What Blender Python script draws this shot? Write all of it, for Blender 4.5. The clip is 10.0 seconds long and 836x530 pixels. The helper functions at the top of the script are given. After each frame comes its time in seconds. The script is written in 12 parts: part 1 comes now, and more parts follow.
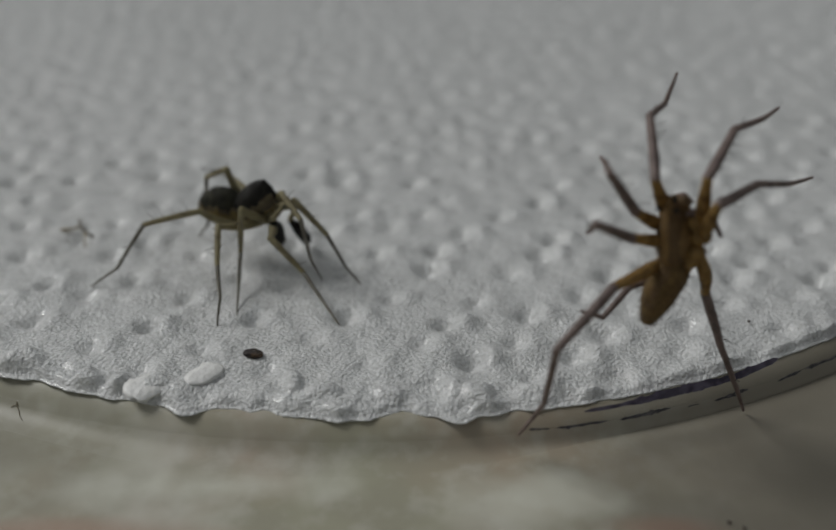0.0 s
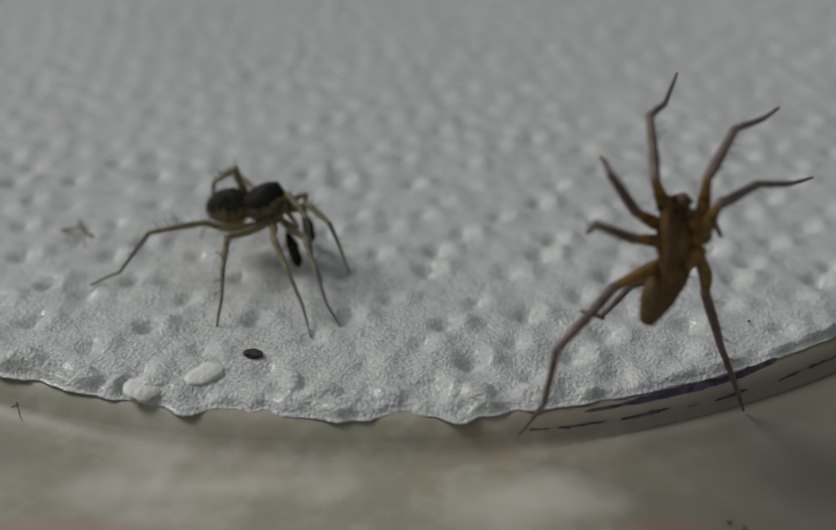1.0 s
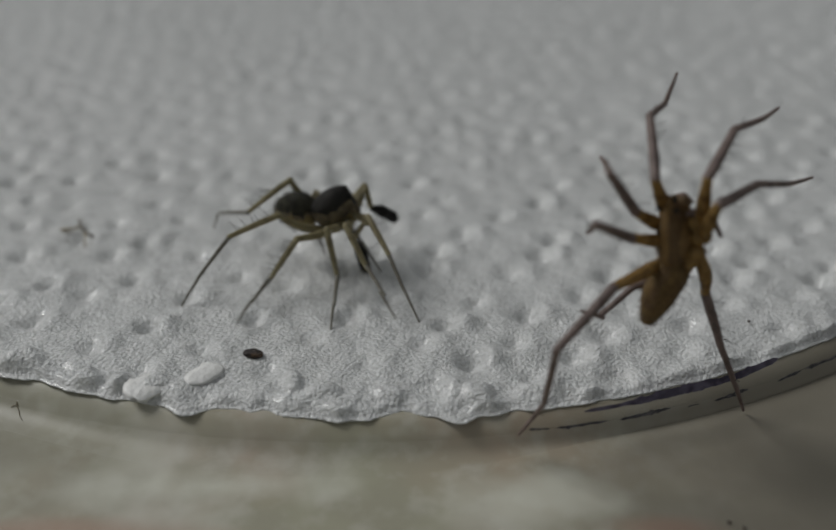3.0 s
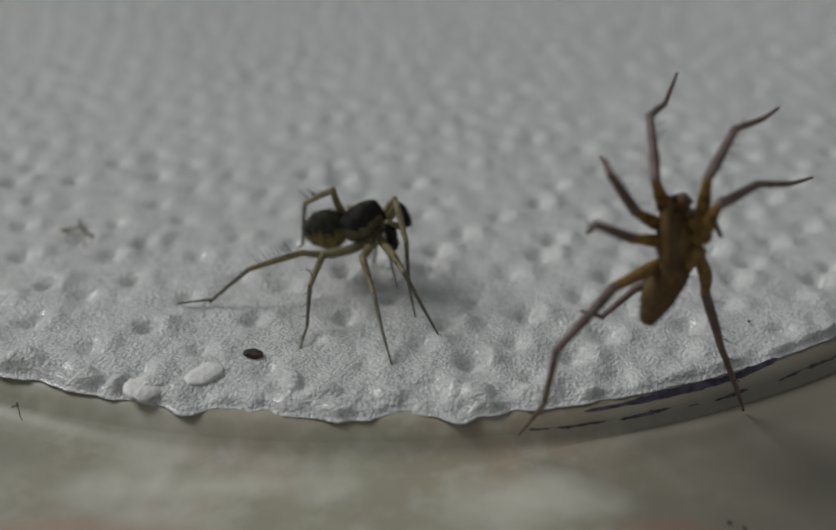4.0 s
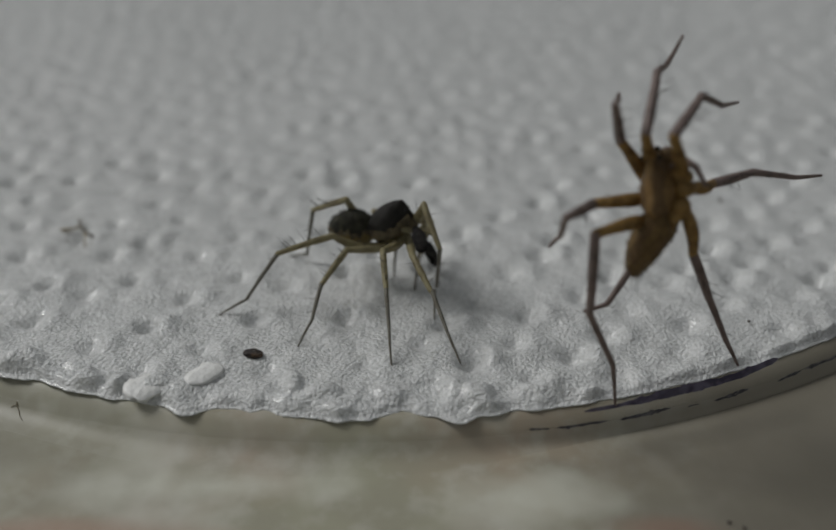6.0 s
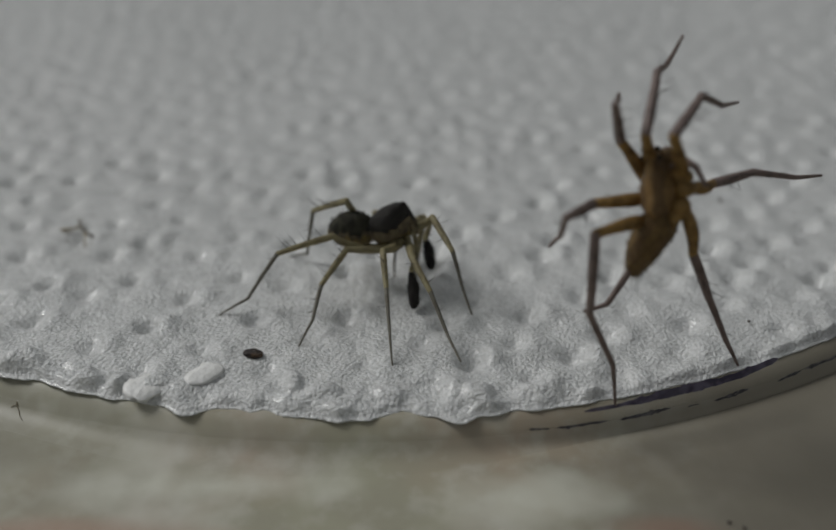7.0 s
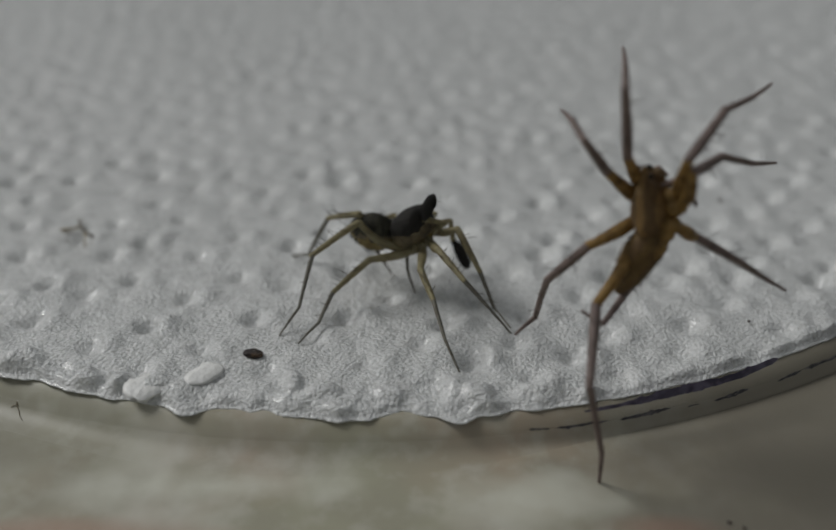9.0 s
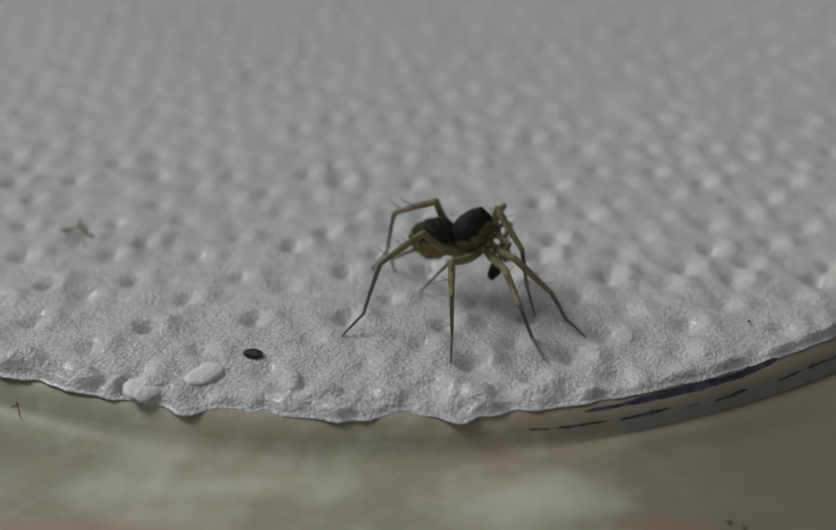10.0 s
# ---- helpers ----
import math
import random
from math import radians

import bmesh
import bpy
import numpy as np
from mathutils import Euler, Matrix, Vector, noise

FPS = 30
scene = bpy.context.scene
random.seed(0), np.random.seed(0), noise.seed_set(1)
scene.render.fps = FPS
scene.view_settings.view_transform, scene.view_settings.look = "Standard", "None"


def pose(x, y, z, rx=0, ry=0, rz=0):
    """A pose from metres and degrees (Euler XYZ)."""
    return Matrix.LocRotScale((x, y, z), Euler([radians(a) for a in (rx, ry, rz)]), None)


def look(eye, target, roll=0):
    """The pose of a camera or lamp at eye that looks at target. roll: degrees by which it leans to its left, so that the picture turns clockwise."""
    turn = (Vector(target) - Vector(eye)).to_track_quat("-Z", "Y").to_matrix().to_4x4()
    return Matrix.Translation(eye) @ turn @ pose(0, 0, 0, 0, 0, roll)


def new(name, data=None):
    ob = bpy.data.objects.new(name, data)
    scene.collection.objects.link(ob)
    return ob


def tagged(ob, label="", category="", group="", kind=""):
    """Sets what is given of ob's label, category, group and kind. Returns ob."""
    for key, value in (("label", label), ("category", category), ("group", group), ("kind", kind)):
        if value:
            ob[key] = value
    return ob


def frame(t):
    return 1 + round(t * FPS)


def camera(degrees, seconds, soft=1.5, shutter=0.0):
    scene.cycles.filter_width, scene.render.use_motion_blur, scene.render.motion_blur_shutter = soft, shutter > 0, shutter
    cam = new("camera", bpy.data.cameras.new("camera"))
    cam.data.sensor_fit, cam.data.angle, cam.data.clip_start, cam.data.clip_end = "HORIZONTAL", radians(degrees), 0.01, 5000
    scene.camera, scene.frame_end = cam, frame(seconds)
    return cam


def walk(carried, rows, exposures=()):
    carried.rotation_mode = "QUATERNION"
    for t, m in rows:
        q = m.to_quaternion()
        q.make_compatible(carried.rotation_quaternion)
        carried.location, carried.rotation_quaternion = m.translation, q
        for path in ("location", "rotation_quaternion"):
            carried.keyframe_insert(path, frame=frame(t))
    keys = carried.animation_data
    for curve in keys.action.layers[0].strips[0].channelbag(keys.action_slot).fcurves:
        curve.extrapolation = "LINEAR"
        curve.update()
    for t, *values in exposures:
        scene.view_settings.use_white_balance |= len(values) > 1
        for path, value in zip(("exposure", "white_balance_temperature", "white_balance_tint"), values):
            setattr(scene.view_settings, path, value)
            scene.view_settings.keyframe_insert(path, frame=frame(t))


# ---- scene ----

def mm(x, y, z, rx=0, ry=0, rz=0):
    """A pose in millimetres and degrees."""
    return pose(x / 1000, y / 1000, z / 1000, rx, ry, rz)


# ---- camera: still, on a stand ----
cam = camera(46, 10.0, soft=1.6, shutter=0.5)
cam.data.dof.use_dof = True
cam.data.dof.focus_distance = 0.0545
cam.data.dof.aperture_fstop = 25
STAND = look((0, -0.055426, 0.032), (0, 0, 0))
walk(cam, [(0.0, STAND), (10.0, STAND)])

# ---- light: an even, dim room and one broad lamp up on the left ----
world = bpy.data.worlds.new("room_light")
scene.world = world
world.use_nodes = True
world.node_tree.nodes["Background"].inputs["Color"].default_value = (0.93, 0.97, 1.0, 1)
world.node_tree.nodes["Background"].inputs["Strength"].default_value = 0.165
lamp_data = bpy.data.lights.new("room_lamp", "AREA")
lamp_data.shape, lamp_data.size = "DISK", 1.5
lamp_data.energy = 59.5
lamp_data.color = (1.0, 0.993, 0.98)
lamp = new("room_lamp", lamp_data)
lamp.matrix_world = look((-2.35, 1.1, 2.4), (0, 0, 0))
scene.view_settings.exposure = 0.0


# ---- materials ----
def material(name, base, rough=0.6, spots=(), bump=0.0, bump_scale=800.0, spec=0.5, coat=0.0, thin=0.0):
    """Principled surface; spots: (scale, low, high, colour, amount) layers of noise mixed over the base; scales per metre."""
    m = bpy.data.materials.new(name)
    m.use_nodes = True
    nt = m.node_tree
    b = nt.nodes["Principled BSDF"]
    b.inputs["Roughness"].default_value = rough
    b.inputs["Specular IOR Level"].default_value = spec
    b.inputs["Coat Weight"].default_value, b.inputs["Coat Roughness"].default_value = coat, 0.16
    coords = nt.nodes.new("ShaderNodeTexCoord")
    last = nt.nodes.new("ShaderNodeRGB").outputs[0]
    last.default_value = (*base, 1)
    for scale, low, high, colour, amount in spots:
        n = nt.nodes.new("ShaderNodeTexNoise")
        n.inputs["Scale"].default_value = scale
        n.inputs["Detail"].default_value = 4
        r = nt.nodes.new("ShaderNodeMapRange")
        r.inputs["From Min"].default_value, r.inputs["From Max"].default_value = low, high
        r.inputs["To Max"].default_value = amount
        mix = nt.nodes.new("ShaderNodeMix")
        mix.data_type = "RGBA"
        nt.links.new(coords.outputs["Object"], n.inputs["Vector"])
        nt.links.new(n.outputs["Fac"], r.inputs["Value"])
        nt.links.new(r.outputs["Result"], mix.inputs["Factor"])
        nt.links.new(last, mix.inputs["A"])
        mix.inputs["B"].default_value = (*colour, 1)
        last = mix.outputs["Result"]
    nt.links.new(last, b.inputs["Base Color"])
    if bump:
        n = nt.nodes.new("ShaderNodeTexNoise")
        n.inputs["Scale"].default_value, n.inputs["Detail"].default_value = bump_scale, 6
        bn = nt.nodes.new("ShaderNodeBump")
        bn.inputs["Strength"].default_value, bn.inputs["Distance"].default_value = bump, 0.0003
        nt.links.new(coords.outputs["Object"], n.inputs["Vector"])
        nt.links.new(n.outputs["Fac"], bn.inputs["Height"])
        nt.links.new(bn.outputs["Normal"], b.inputs["Normal"])
    if thin:  # light passes through the horny skin
        glow, both = nt.nodes.new("ShaderNodeBsdfTranslucent"), nt.nodes.new("ShaderNodeMixShader")
        both.inputs[0].default_value = thin
        nt.links.new(last, glow.inputs["Color"])
        nt.links.new(b.outputs[0], both.inputs[1])
        nt.links.new(glow.outputs[0], both.inputs[2])
        nt.links.new(both.outputs[0], nt.nodes["Material Output"].inputs[0])
    return m


PAPER = material("paper", (0.735, 0.748, 0.753), 0.33, [(650, 0.52, 0.70, (0.95, 0.95, 0.95), 0.75), (5500, 0.42, 0.62, (0.96, 0.97, 0.97), 0.85), (60, 0.4, 0.75, (0.70, 0.71, 0.71), 0.5), (4200, 0.46, 0.66, (0.55, 0.56, 0.55), 0.75)], 0.7, 5000, 0.8, thin=0.05, coat=0.4)
INK = material("purple_ink", (0.055, 0.048, 0.085), 0.5, [(1500, 0.4, 0.6, (0.17, 0.15, 0.22), 0.85), (400, 0.45, 0.65, (0.13, 0.12, 0.17), 0.7)])
INK_DARK = material("dark_ink", (0.04, 0.036, 0.04), 0.5, [(2500, 0.45, 0.6, (0.15, 0.14, 0.14), 0.7)])
MOTTLE = [(95, 0.45, 0.62, (0.62, 0.61, 0.54), 0.7), (36, 0.52, 0.66, (0.42, 0.30, 0.23), 0.6), (330, 0.42, 0.62, (0.34, 0.325, 0.25), 0.55), (800, 0.45, 0.7, (0.56, 0.55, 0.48), 0.5)]
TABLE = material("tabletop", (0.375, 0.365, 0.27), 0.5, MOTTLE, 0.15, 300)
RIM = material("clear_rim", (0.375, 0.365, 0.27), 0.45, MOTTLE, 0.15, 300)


def soft_patch(m, centre, size, colour, amount, rag=0.25, soft=1.0):
    """A soft-edged patch, for stains and painted shade, mixed over a flat surface; metres."""
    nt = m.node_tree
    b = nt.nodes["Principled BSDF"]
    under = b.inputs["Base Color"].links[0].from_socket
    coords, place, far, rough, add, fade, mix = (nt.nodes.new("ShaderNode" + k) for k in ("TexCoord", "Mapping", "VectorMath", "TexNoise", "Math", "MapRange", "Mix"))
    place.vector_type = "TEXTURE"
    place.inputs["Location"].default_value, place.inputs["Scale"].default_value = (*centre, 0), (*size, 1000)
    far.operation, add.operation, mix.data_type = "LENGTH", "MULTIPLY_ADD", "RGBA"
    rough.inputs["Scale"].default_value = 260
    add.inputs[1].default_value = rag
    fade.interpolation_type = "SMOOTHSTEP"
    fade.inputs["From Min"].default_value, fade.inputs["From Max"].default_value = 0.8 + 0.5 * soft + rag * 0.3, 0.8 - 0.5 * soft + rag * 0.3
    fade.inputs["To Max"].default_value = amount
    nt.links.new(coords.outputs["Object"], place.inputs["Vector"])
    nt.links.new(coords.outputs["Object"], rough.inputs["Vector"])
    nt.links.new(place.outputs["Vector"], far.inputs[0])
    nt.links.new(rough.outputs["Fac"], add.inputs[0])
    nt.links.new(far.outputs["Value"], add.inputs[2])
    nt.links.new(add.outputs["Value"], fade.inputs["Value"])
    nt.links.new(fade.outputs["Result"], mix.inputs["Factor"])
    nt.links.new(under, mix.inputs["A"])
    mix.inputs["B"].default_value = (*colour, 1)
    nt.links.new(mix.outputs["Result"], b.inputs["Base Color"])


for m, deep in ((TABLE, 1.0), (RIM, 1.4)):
    # darker brown towards the right, less so on the rim
    soft_patch(m, (0.038, -0.020), (0.0395, 0.05), (0.19 * deep, 0.172 * deep, 0.135 * deep), 0.95, 0.35, 0.42)
    # shade below the towel's left edge, painted into the colour
    soft_patch(m, (-0.0245, -0.0165), (0.0105, 0.0058), (0.25, 0.237, 0.178), 0.85, 0.9)
    # two pale ragged patches near the front
    soft_patch(m, (-0.0100, -0.0186), (0.0090, 0.0020), (0.72, 0.73, 0.63), 0.6, 1.7)
    soft_patch(m, (0.0048, -0.0195), (0.0062, 0.0028), (0.72, 0.73, 0.63), 0.6, 1.6)
    soft_patch(m, (-0.0165, -0.0218), (0.0085, 0.0012), (0.40, 0.27, 0.20), 0.7, 0.6)
    soft_patch(m, (0.0115, -0.0215), (0.0030, 0.0010), (0.30, 0.19, 0.14), 0.6, 0.6)
M_DARK = material("dark_shell", (0.008, 0.007, 0.006), 0.5, [(2500, 0.4, 0.7, (0.03, 0.027, 0.024), 0.6), (500, 0.45, 0.7, (0.016, 0.013, 0.010), 0.6)], 0.5, 6000, 0.2)
M_BACK = material("mottled_back", (0.024, 0.023, 0.016), 0.6, [(2600, 0.42, 0.64, (0.07, 0.066, 0.045), 0.7), (700, 0.45, 0.65, (0.012, 0.011, 0.008), 0.6)], 0.5, 6000, 0.2)
M_SIDE = material("olive_side", (0.22, 0.175, 0.10), 0.5, [(2200, 0.4, 0.7, (0.05, 0.036, 0.018), 0.8)], 0.5, 6000, 0.4, thin=0.2)
M_BELLY = material("pale_belly", (0.44, 0.34, 0.13), 0.5, [(2200, 0.4, 0.7, (0.22, 0.14, 0.05), 0.6)], 0.3, 6000, 0.4, thin=0.35)
M_LEG = material("olive_leg", (0.39, 0.345, 0.20), 0.45, [(1800, 0.42, 0.7, (0.17, 0.135, 0.075), 0.6)], 0.3, 7000, 0.4, thin=0.35)
M_FOOT = material("dusky_leg", (0.18, 0.17, 0.14), 0.5, [(1800, 0.42, 0.7, (0.10, 0.08, 0.055), 0.6)], 0.3, 7000, 0.4)
M_PALP = material("black_palp", (0.006, 0.005, 0.005), 0.7, [(3000, 0.45, 0.7, (0.025, 0.02, 0.018), 0.6)], 0.6, 9000, 0.2)
M_SPINE = material("black_spine", (0.02, 0.016, 0.012), 0.5)
M_EYE = material("black_eye", (0.004, 0.004, 0.004), 0.08)
F_BODY = material("brown_shell", (0.27, 0.16, 0.058), 0.5, [(1500, 0.4, 0.7, (0.13, 0.075, 0.026), 0.7), (4000, 0.45, 0.7, (0.32, 0.21, 0.08), 0.5)], 0.5, 6000, 0.4)
F_STRIPE = material("dark_stripe", (0.15, 0.09, 0.036), 0.5, [(2500, 0.4, 0.7, (0.085, 0.046, 0.02), 0.6)], 0.5, 6000, 0.4)
F_ABD = material("brown_abdomen", (0.22, 0.14, 0.05), 0.55, [(1200, 0.4, 0.7, (0.09, 0.055, 0.02), 0.8), (4000, 0.45, 0.7, (0.13, 0.08, 0.035), 0.5)], 0.6, 6000, 0.35)
F_FEMUR = material("amber_femur", (0.44, 0.275, 0.095), 0.45, [(1500, 0.4, 0.7, (0.07, 0.036, 0.014), 0.7)], 0.3, 6000, 0.4, thin=0.35)
F_LEG = material("brown_leg", (0.27, 0.205, 0.185), 0.45, [(1500, 0.4, 0.7, (0.11, 0.082, 0.074), 0.6)], 0.3, 6000, 0.4, thin=0.2)
SEED = material("dark_seed", (0.022, 0.015, 0.014), 0.7, [(2200, 0.5, 0.66, (0.16, 0.09, 0.04), 0.6)], 0.5, 3000)
TWIG = material("dark_twig", (0.13, 0.10, 0.06), 0.7, [(2500, 0.4, 0.7, (0.03, 0.022, 0.015), 0.8)], 0.5, 3000)
FIBRE = material("dusty_fibre", (0.46, 0.40, 0.29), 0.7, [(2500, 0.4, 0.7, (0.30, 0.25, 0.17), 0.8)], 0.5, 3000, thin=0.5)
STRAW = material("dry_straw", (0.42, 0.36, 0.24), 0.7, [(2500, 0.4, 0.7, (0.12, 0.09, 0.06), 0.8)], 0.5, 3000)
FLAKE = material("pale_flake", (0.95, 0.95, 0.94), 0.35, [(1500, 0.4, 0.7, (0.84, 0.84, 0.81), 0.6)], 0.4, 2600)

CLEAR = bpy.data.materials.new("clear_plastic")
CLEAR.use_nodes = True
nt = CLEAR.node_tree
nt.nodes.remove(nt.nodes["Principled BSDF"])
see, shine, face, power, both = (nt.nodes.new("ShaderNode" + k) for k in ("BsdfTransparent", "BsdfGlossy", "LayerWeight", "MapRange", "MixShader"))
see.inputs["Color"].default_value = (0.985, 0.985, 0.98, 1)
shine.inputs["Roughness"].default_value = 0.2
power.inputs["From Min"].default_value, power.inputs["From Max"].default_value = 0.55, 1.0
power.inputs["To Min"].default_value, power.inputs["To Max"].default_value = 0.006, 0.1
nt.links.new(face.outputs["Facing"], power.inputs["Value"])
nt.links.new(power.outputs["Result"], both.inputs[0])
nt.links.new(see.outputs[0], both.inputs[1])
nt.links.new(shine.outputs[0], both.inputs[2])
nt.links.new(both.outputs[0], nt.nodes["Material Output"].inputs[0])


# ---- helpers for meshes (measures in millimetres) ----
def mesh_object(name, verts, faces, mats, parent=None, smooth=True, label="", index=None):
    me = bpy.data.meshes.new(name)
    me.from_pydata([(x / 1000, y / 1000, z / 1000) for x, y, z in verts], [], faces)
    for m in mats if isinstance(mats, (list, tuple)) else [mats]:
        me.materials.append(m)
    if index is not None:
        me.polygons.foreach_set("material_index", index)
    if smooth:
        me.polygons.foreach_set("use_smooth", [True] * len(me.polygons))
    me.update()
    ob = new(name, me)
    ob.parent = parent
    if label:
        ob["label"] = label
    return ob


def loft(rings, close_ends=True):
    """Rings of points, each with the same count, to a skin."""
    n = len(rings[0])
    verts = [p for r in rings for p in r]
    faces = []
    for i in range(len(rings) - 1):
        for j in range(n):
            k = (j + 1) % n
            faces.append((i * n + j, i * n + k, (i + 1) * n + k, (i + 1) * n + j))
    if close_ends:
        faces.append(tuple(range(n - 1, -1, -1)))
        faces.append(tuple((len(rings) - 1) * n + j for j in range(n)))
    return verts, faces


def limb(name, length, r0, r1, mat, parent, belly=0.0, bow=0.0, sides=12, steps=12, label=""):
    """A tapered leg segment along +x with round ends that reach into its neighbours; belly swells it, bow arches it upwards."""
    rings = []

    def ring(x, r, z):
        rings.append([(x, r * math.cos(2 * math.pi * j / sides), z + r * math.sin(2 * math.pi * j / sides)) for j in range(sides)])

    for a in (0.2, 0.6, 0.9):
        ring(-r0 * 0.8 * math.sqrt(1 - a * a), r0 * a, 0)
    for i in range(steps + 1):
        u = i / steps
        ring(length * u, r0 + (r1 - r0) * u + belly * math.sin(math.pi * min(1, u * 1.15)) * (1 - u * 0.5), bow * math.sin(math.pi * u))
    for a in (0.9, 0.6, 0.2):
        ring(length + r1 * 0.8 * math.sqrt(1 - a * a), r1 * a, 0)
    v, f = loft(rings)
    return mesh_object(name, v, f, mat, parent, label=label)


SPINE_MESH = {}


def spines(seg, length, radius, count, reach, rng):
    """Stiff dark bristles along one leg segment, each a piece of its own."""
    key = round(reach, 2)
    if key not in SPINE_MESH:
        r = 0.025
        rings = [[(x * reach, r * s * math.cos(a), r * s * math.sin(a)) for a in (0, 2.1, 4.2)] for x, s in ((0, 1), (0.5, 0.7), (1, 0.2))]
        v, f = loft(rings)
        me = bpy.data.meshes.new("spine")
        me.from_pydata([(x / 1000, y / 1000, z / 1000) for x, y, z in v], [], f)
        me.materials.append(M_SPINE)
        SPINE_MESH[key] = me
    for i in range(count):
        ob = new("spine", SPINE_MESH[key])
        ob.parent = seg
        x = length * (0.12 + 0.8 * (i + rng.random() * 0.6) / count)
        a = rng.choice((70, 90, 110, 85, 60, 120, 150, 30)) + rng.uniform(-15, 15)
        ca, sa = math.cos(radians(a)), math.sin(radians(a))
        way = Vector((0.25 + rng.random() * 0.3, ca, sa)).normalized()
        turn = way.to_track_quat("X", "Z").to_matrix().to_4x4()
        ob.matrix_basis = Matrix.Translation((x / 1000, radius * 0.7 * ca / 1000, radius * 0.7 * sa / 1000)) @ turn


def shell(name, length, width, height, mat, parent, profile, x0=0.0, along=1, z0=0.0, sides=28, steps=26, paint=None, mats=None, wob=0.0, label=""):
    """A body part along x; profile(u) gives (half width, top, bottom) as parts of the full size."""
    rings, index = [], []
    for i in range(steps + 1):
        u = i / steps
        w, top, bot, lift = profile(u)
        ring = []
        for j in range(sides):
            a = 2 * math.pi * j / sides
            c, s = math.cos(a), math.sin(a)
            y = w * width * c
            z = lift * height + (top if s > 0 else bot) * height * s
            k = 1 + wob * noise.noise(Vector((u * 4 + length, c * 1.5, s * 1.5)))
            ring.append((x0 + along * length * u, y * k, z0 + z * k))
        rings.append(ring if along > 0 else ring[::-1])
    v, f = loft(rings)
    if paint:
        for face in f:
            c = [sum(v[q][k] for q in face) / len(face) for k in range(3)]
            index.append(paint((c[0] - x0) / (along * length), c[1] / width, (c[2] - z0) / height))
    return mesh_object(name, v, f, mats or mat, parent, index=index or None, label=label)


def ball(name, centre, radius, mat, parent, stretch=(1, 1, 1), label="", n=10):
    rings = []
    for i in range(n + 1):
        t = math.pi * (0.02 + 0.96 * i / n)
        rings.append([(centre[0] - radius * stretch[0] * math.cos(t), centre[1] + radius * stretch[1] * math.sin(t) * math.cos(2 * math.pi * j / 12),
                       centre[2] + radius * stretch[2] * math.sin(t) * math.sin(2 * math.pi * j / 12)) for j in range(12)])
    v, f = loft(rings)
    return mesh_object(name, v, f, mat, parent, label=label)


# ---- the place: tub, rim, paper towel, clear cup, tabletop ----
CX, CY = -3.72, 60.45
AX, AY = 64.0, 76.0  # half widths of the oval towel
LEAN = math.tan(radians(15))


def ring_wall(name, profile, mat, steps=260, label="", parent=None):
    """An oval wall from a closed outline of (distance outside the towel's edge, z)."""
    shape = profile if callable(profile) else (lambda a: profile)
    verts, faces, n = [], [], len(shape(0.0))
    for i in range(steps):
        a = 2 * math.pi * i / steps
        verts += [(CX + (AX + d) * math.sin(a), CY - (AY + d) * math.cos(a), z) for d, z in shape(a)]
    for i in range(steps):
        k = (i + 1) % steps
        for j in range(n):
            q = (j + 1) % n
            faces.append((i * n + j, k * n + j, k * n + q, i * n + q))
    return mesh_object(name, verts, faces, mat, parent, label=label)


def oval(name, d, z, mat, thick=1.0, parent=None, label=""):
    n = 120
    top = [(CX + (AX + d) * math.cos(2 * math.pi * i / n), CY + (AY + d) * math.sin(2 * math.pi * i / n), z) for i in range(n)]
    v, f = loft([[(x, y, z - thick) for x, y, z in top], top])
    return mesh_object(name, v, f, mat, parent, smooth=False, label=label)


TAB_Z = -1.95
tv, tf = loft([[(-900, -700, TAB_Z - 25), (900, -700, TAB_Z - 25), (900, 900, TAB_Z - 25), (-900, 900, TAB_Z - 25)],
               [(-900, -700, TAB_Z), (900, -700, TAB_Z), (900, 900, TAB_Z), (-900, 900, TAB_Z)]])
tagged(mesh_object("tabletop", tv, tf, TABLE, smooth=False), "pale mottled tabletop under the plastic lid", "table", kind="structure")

tub = new("plastic_lid")
STEEP = [(-1.6, -0.49), (0.02, -0.53), (0.5, -0.80), (0.82, -1.12), (0.98, -1.3), (1.1, -1.6), (1.2, -1.8), (1.26, -1.9), (1.275, TAB_Z - 0.01), (1.28, TAB_Z - 0.03), (1.29, TAB_Z - 0.6), (-3.0, TAB_Z - 0.6), (-3.4, -1.4), (-3.0, -1.1)]
SOFT = [(-1.6, -0.49), (0.02, -0.53), (0.5, -0.80), (0.85, -1.05), (1.15, -1.3), (1.45, -1.57), (1.8, -1.77), (2.3, -1.9), (2.9, TAB_Z + 0.006), (3.4, TAB_Z - 0.03), (3.5, TAB_Z - 0.6), (-3.0, TAB_Z - 0.6), (-3.4, -1.4), (-3.0, -1.1)]


def rim_outline(a):
    """Worn and splayed on one side, upright where the ink strokes are."""
    k = min(1.0, max(0.0, (math.sin(a) * AX - 1) / 15))
    k = k * k * (3 - 2 * k)
    back = 0.6 - 0.28 * k + 0.6 / (1 + math.exp((math.sin(a) * AX + 13) * 0.6))  # follows the towel's edge
    return [(p[0] + (q[0] - p[0]) * k - back, p[1] + (q[1] - p[1]) * k) for p, q in zip(SOFT, STEEP)]


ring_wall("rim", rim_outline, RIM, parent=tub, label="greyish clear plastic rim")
oval("panel", -1.6, -1.0, RIM, 0.9, tub, "flat plastic panel under the towel")
tagged(tub, "greyish clear plastic lid marked with ink, under the towel", "lid")


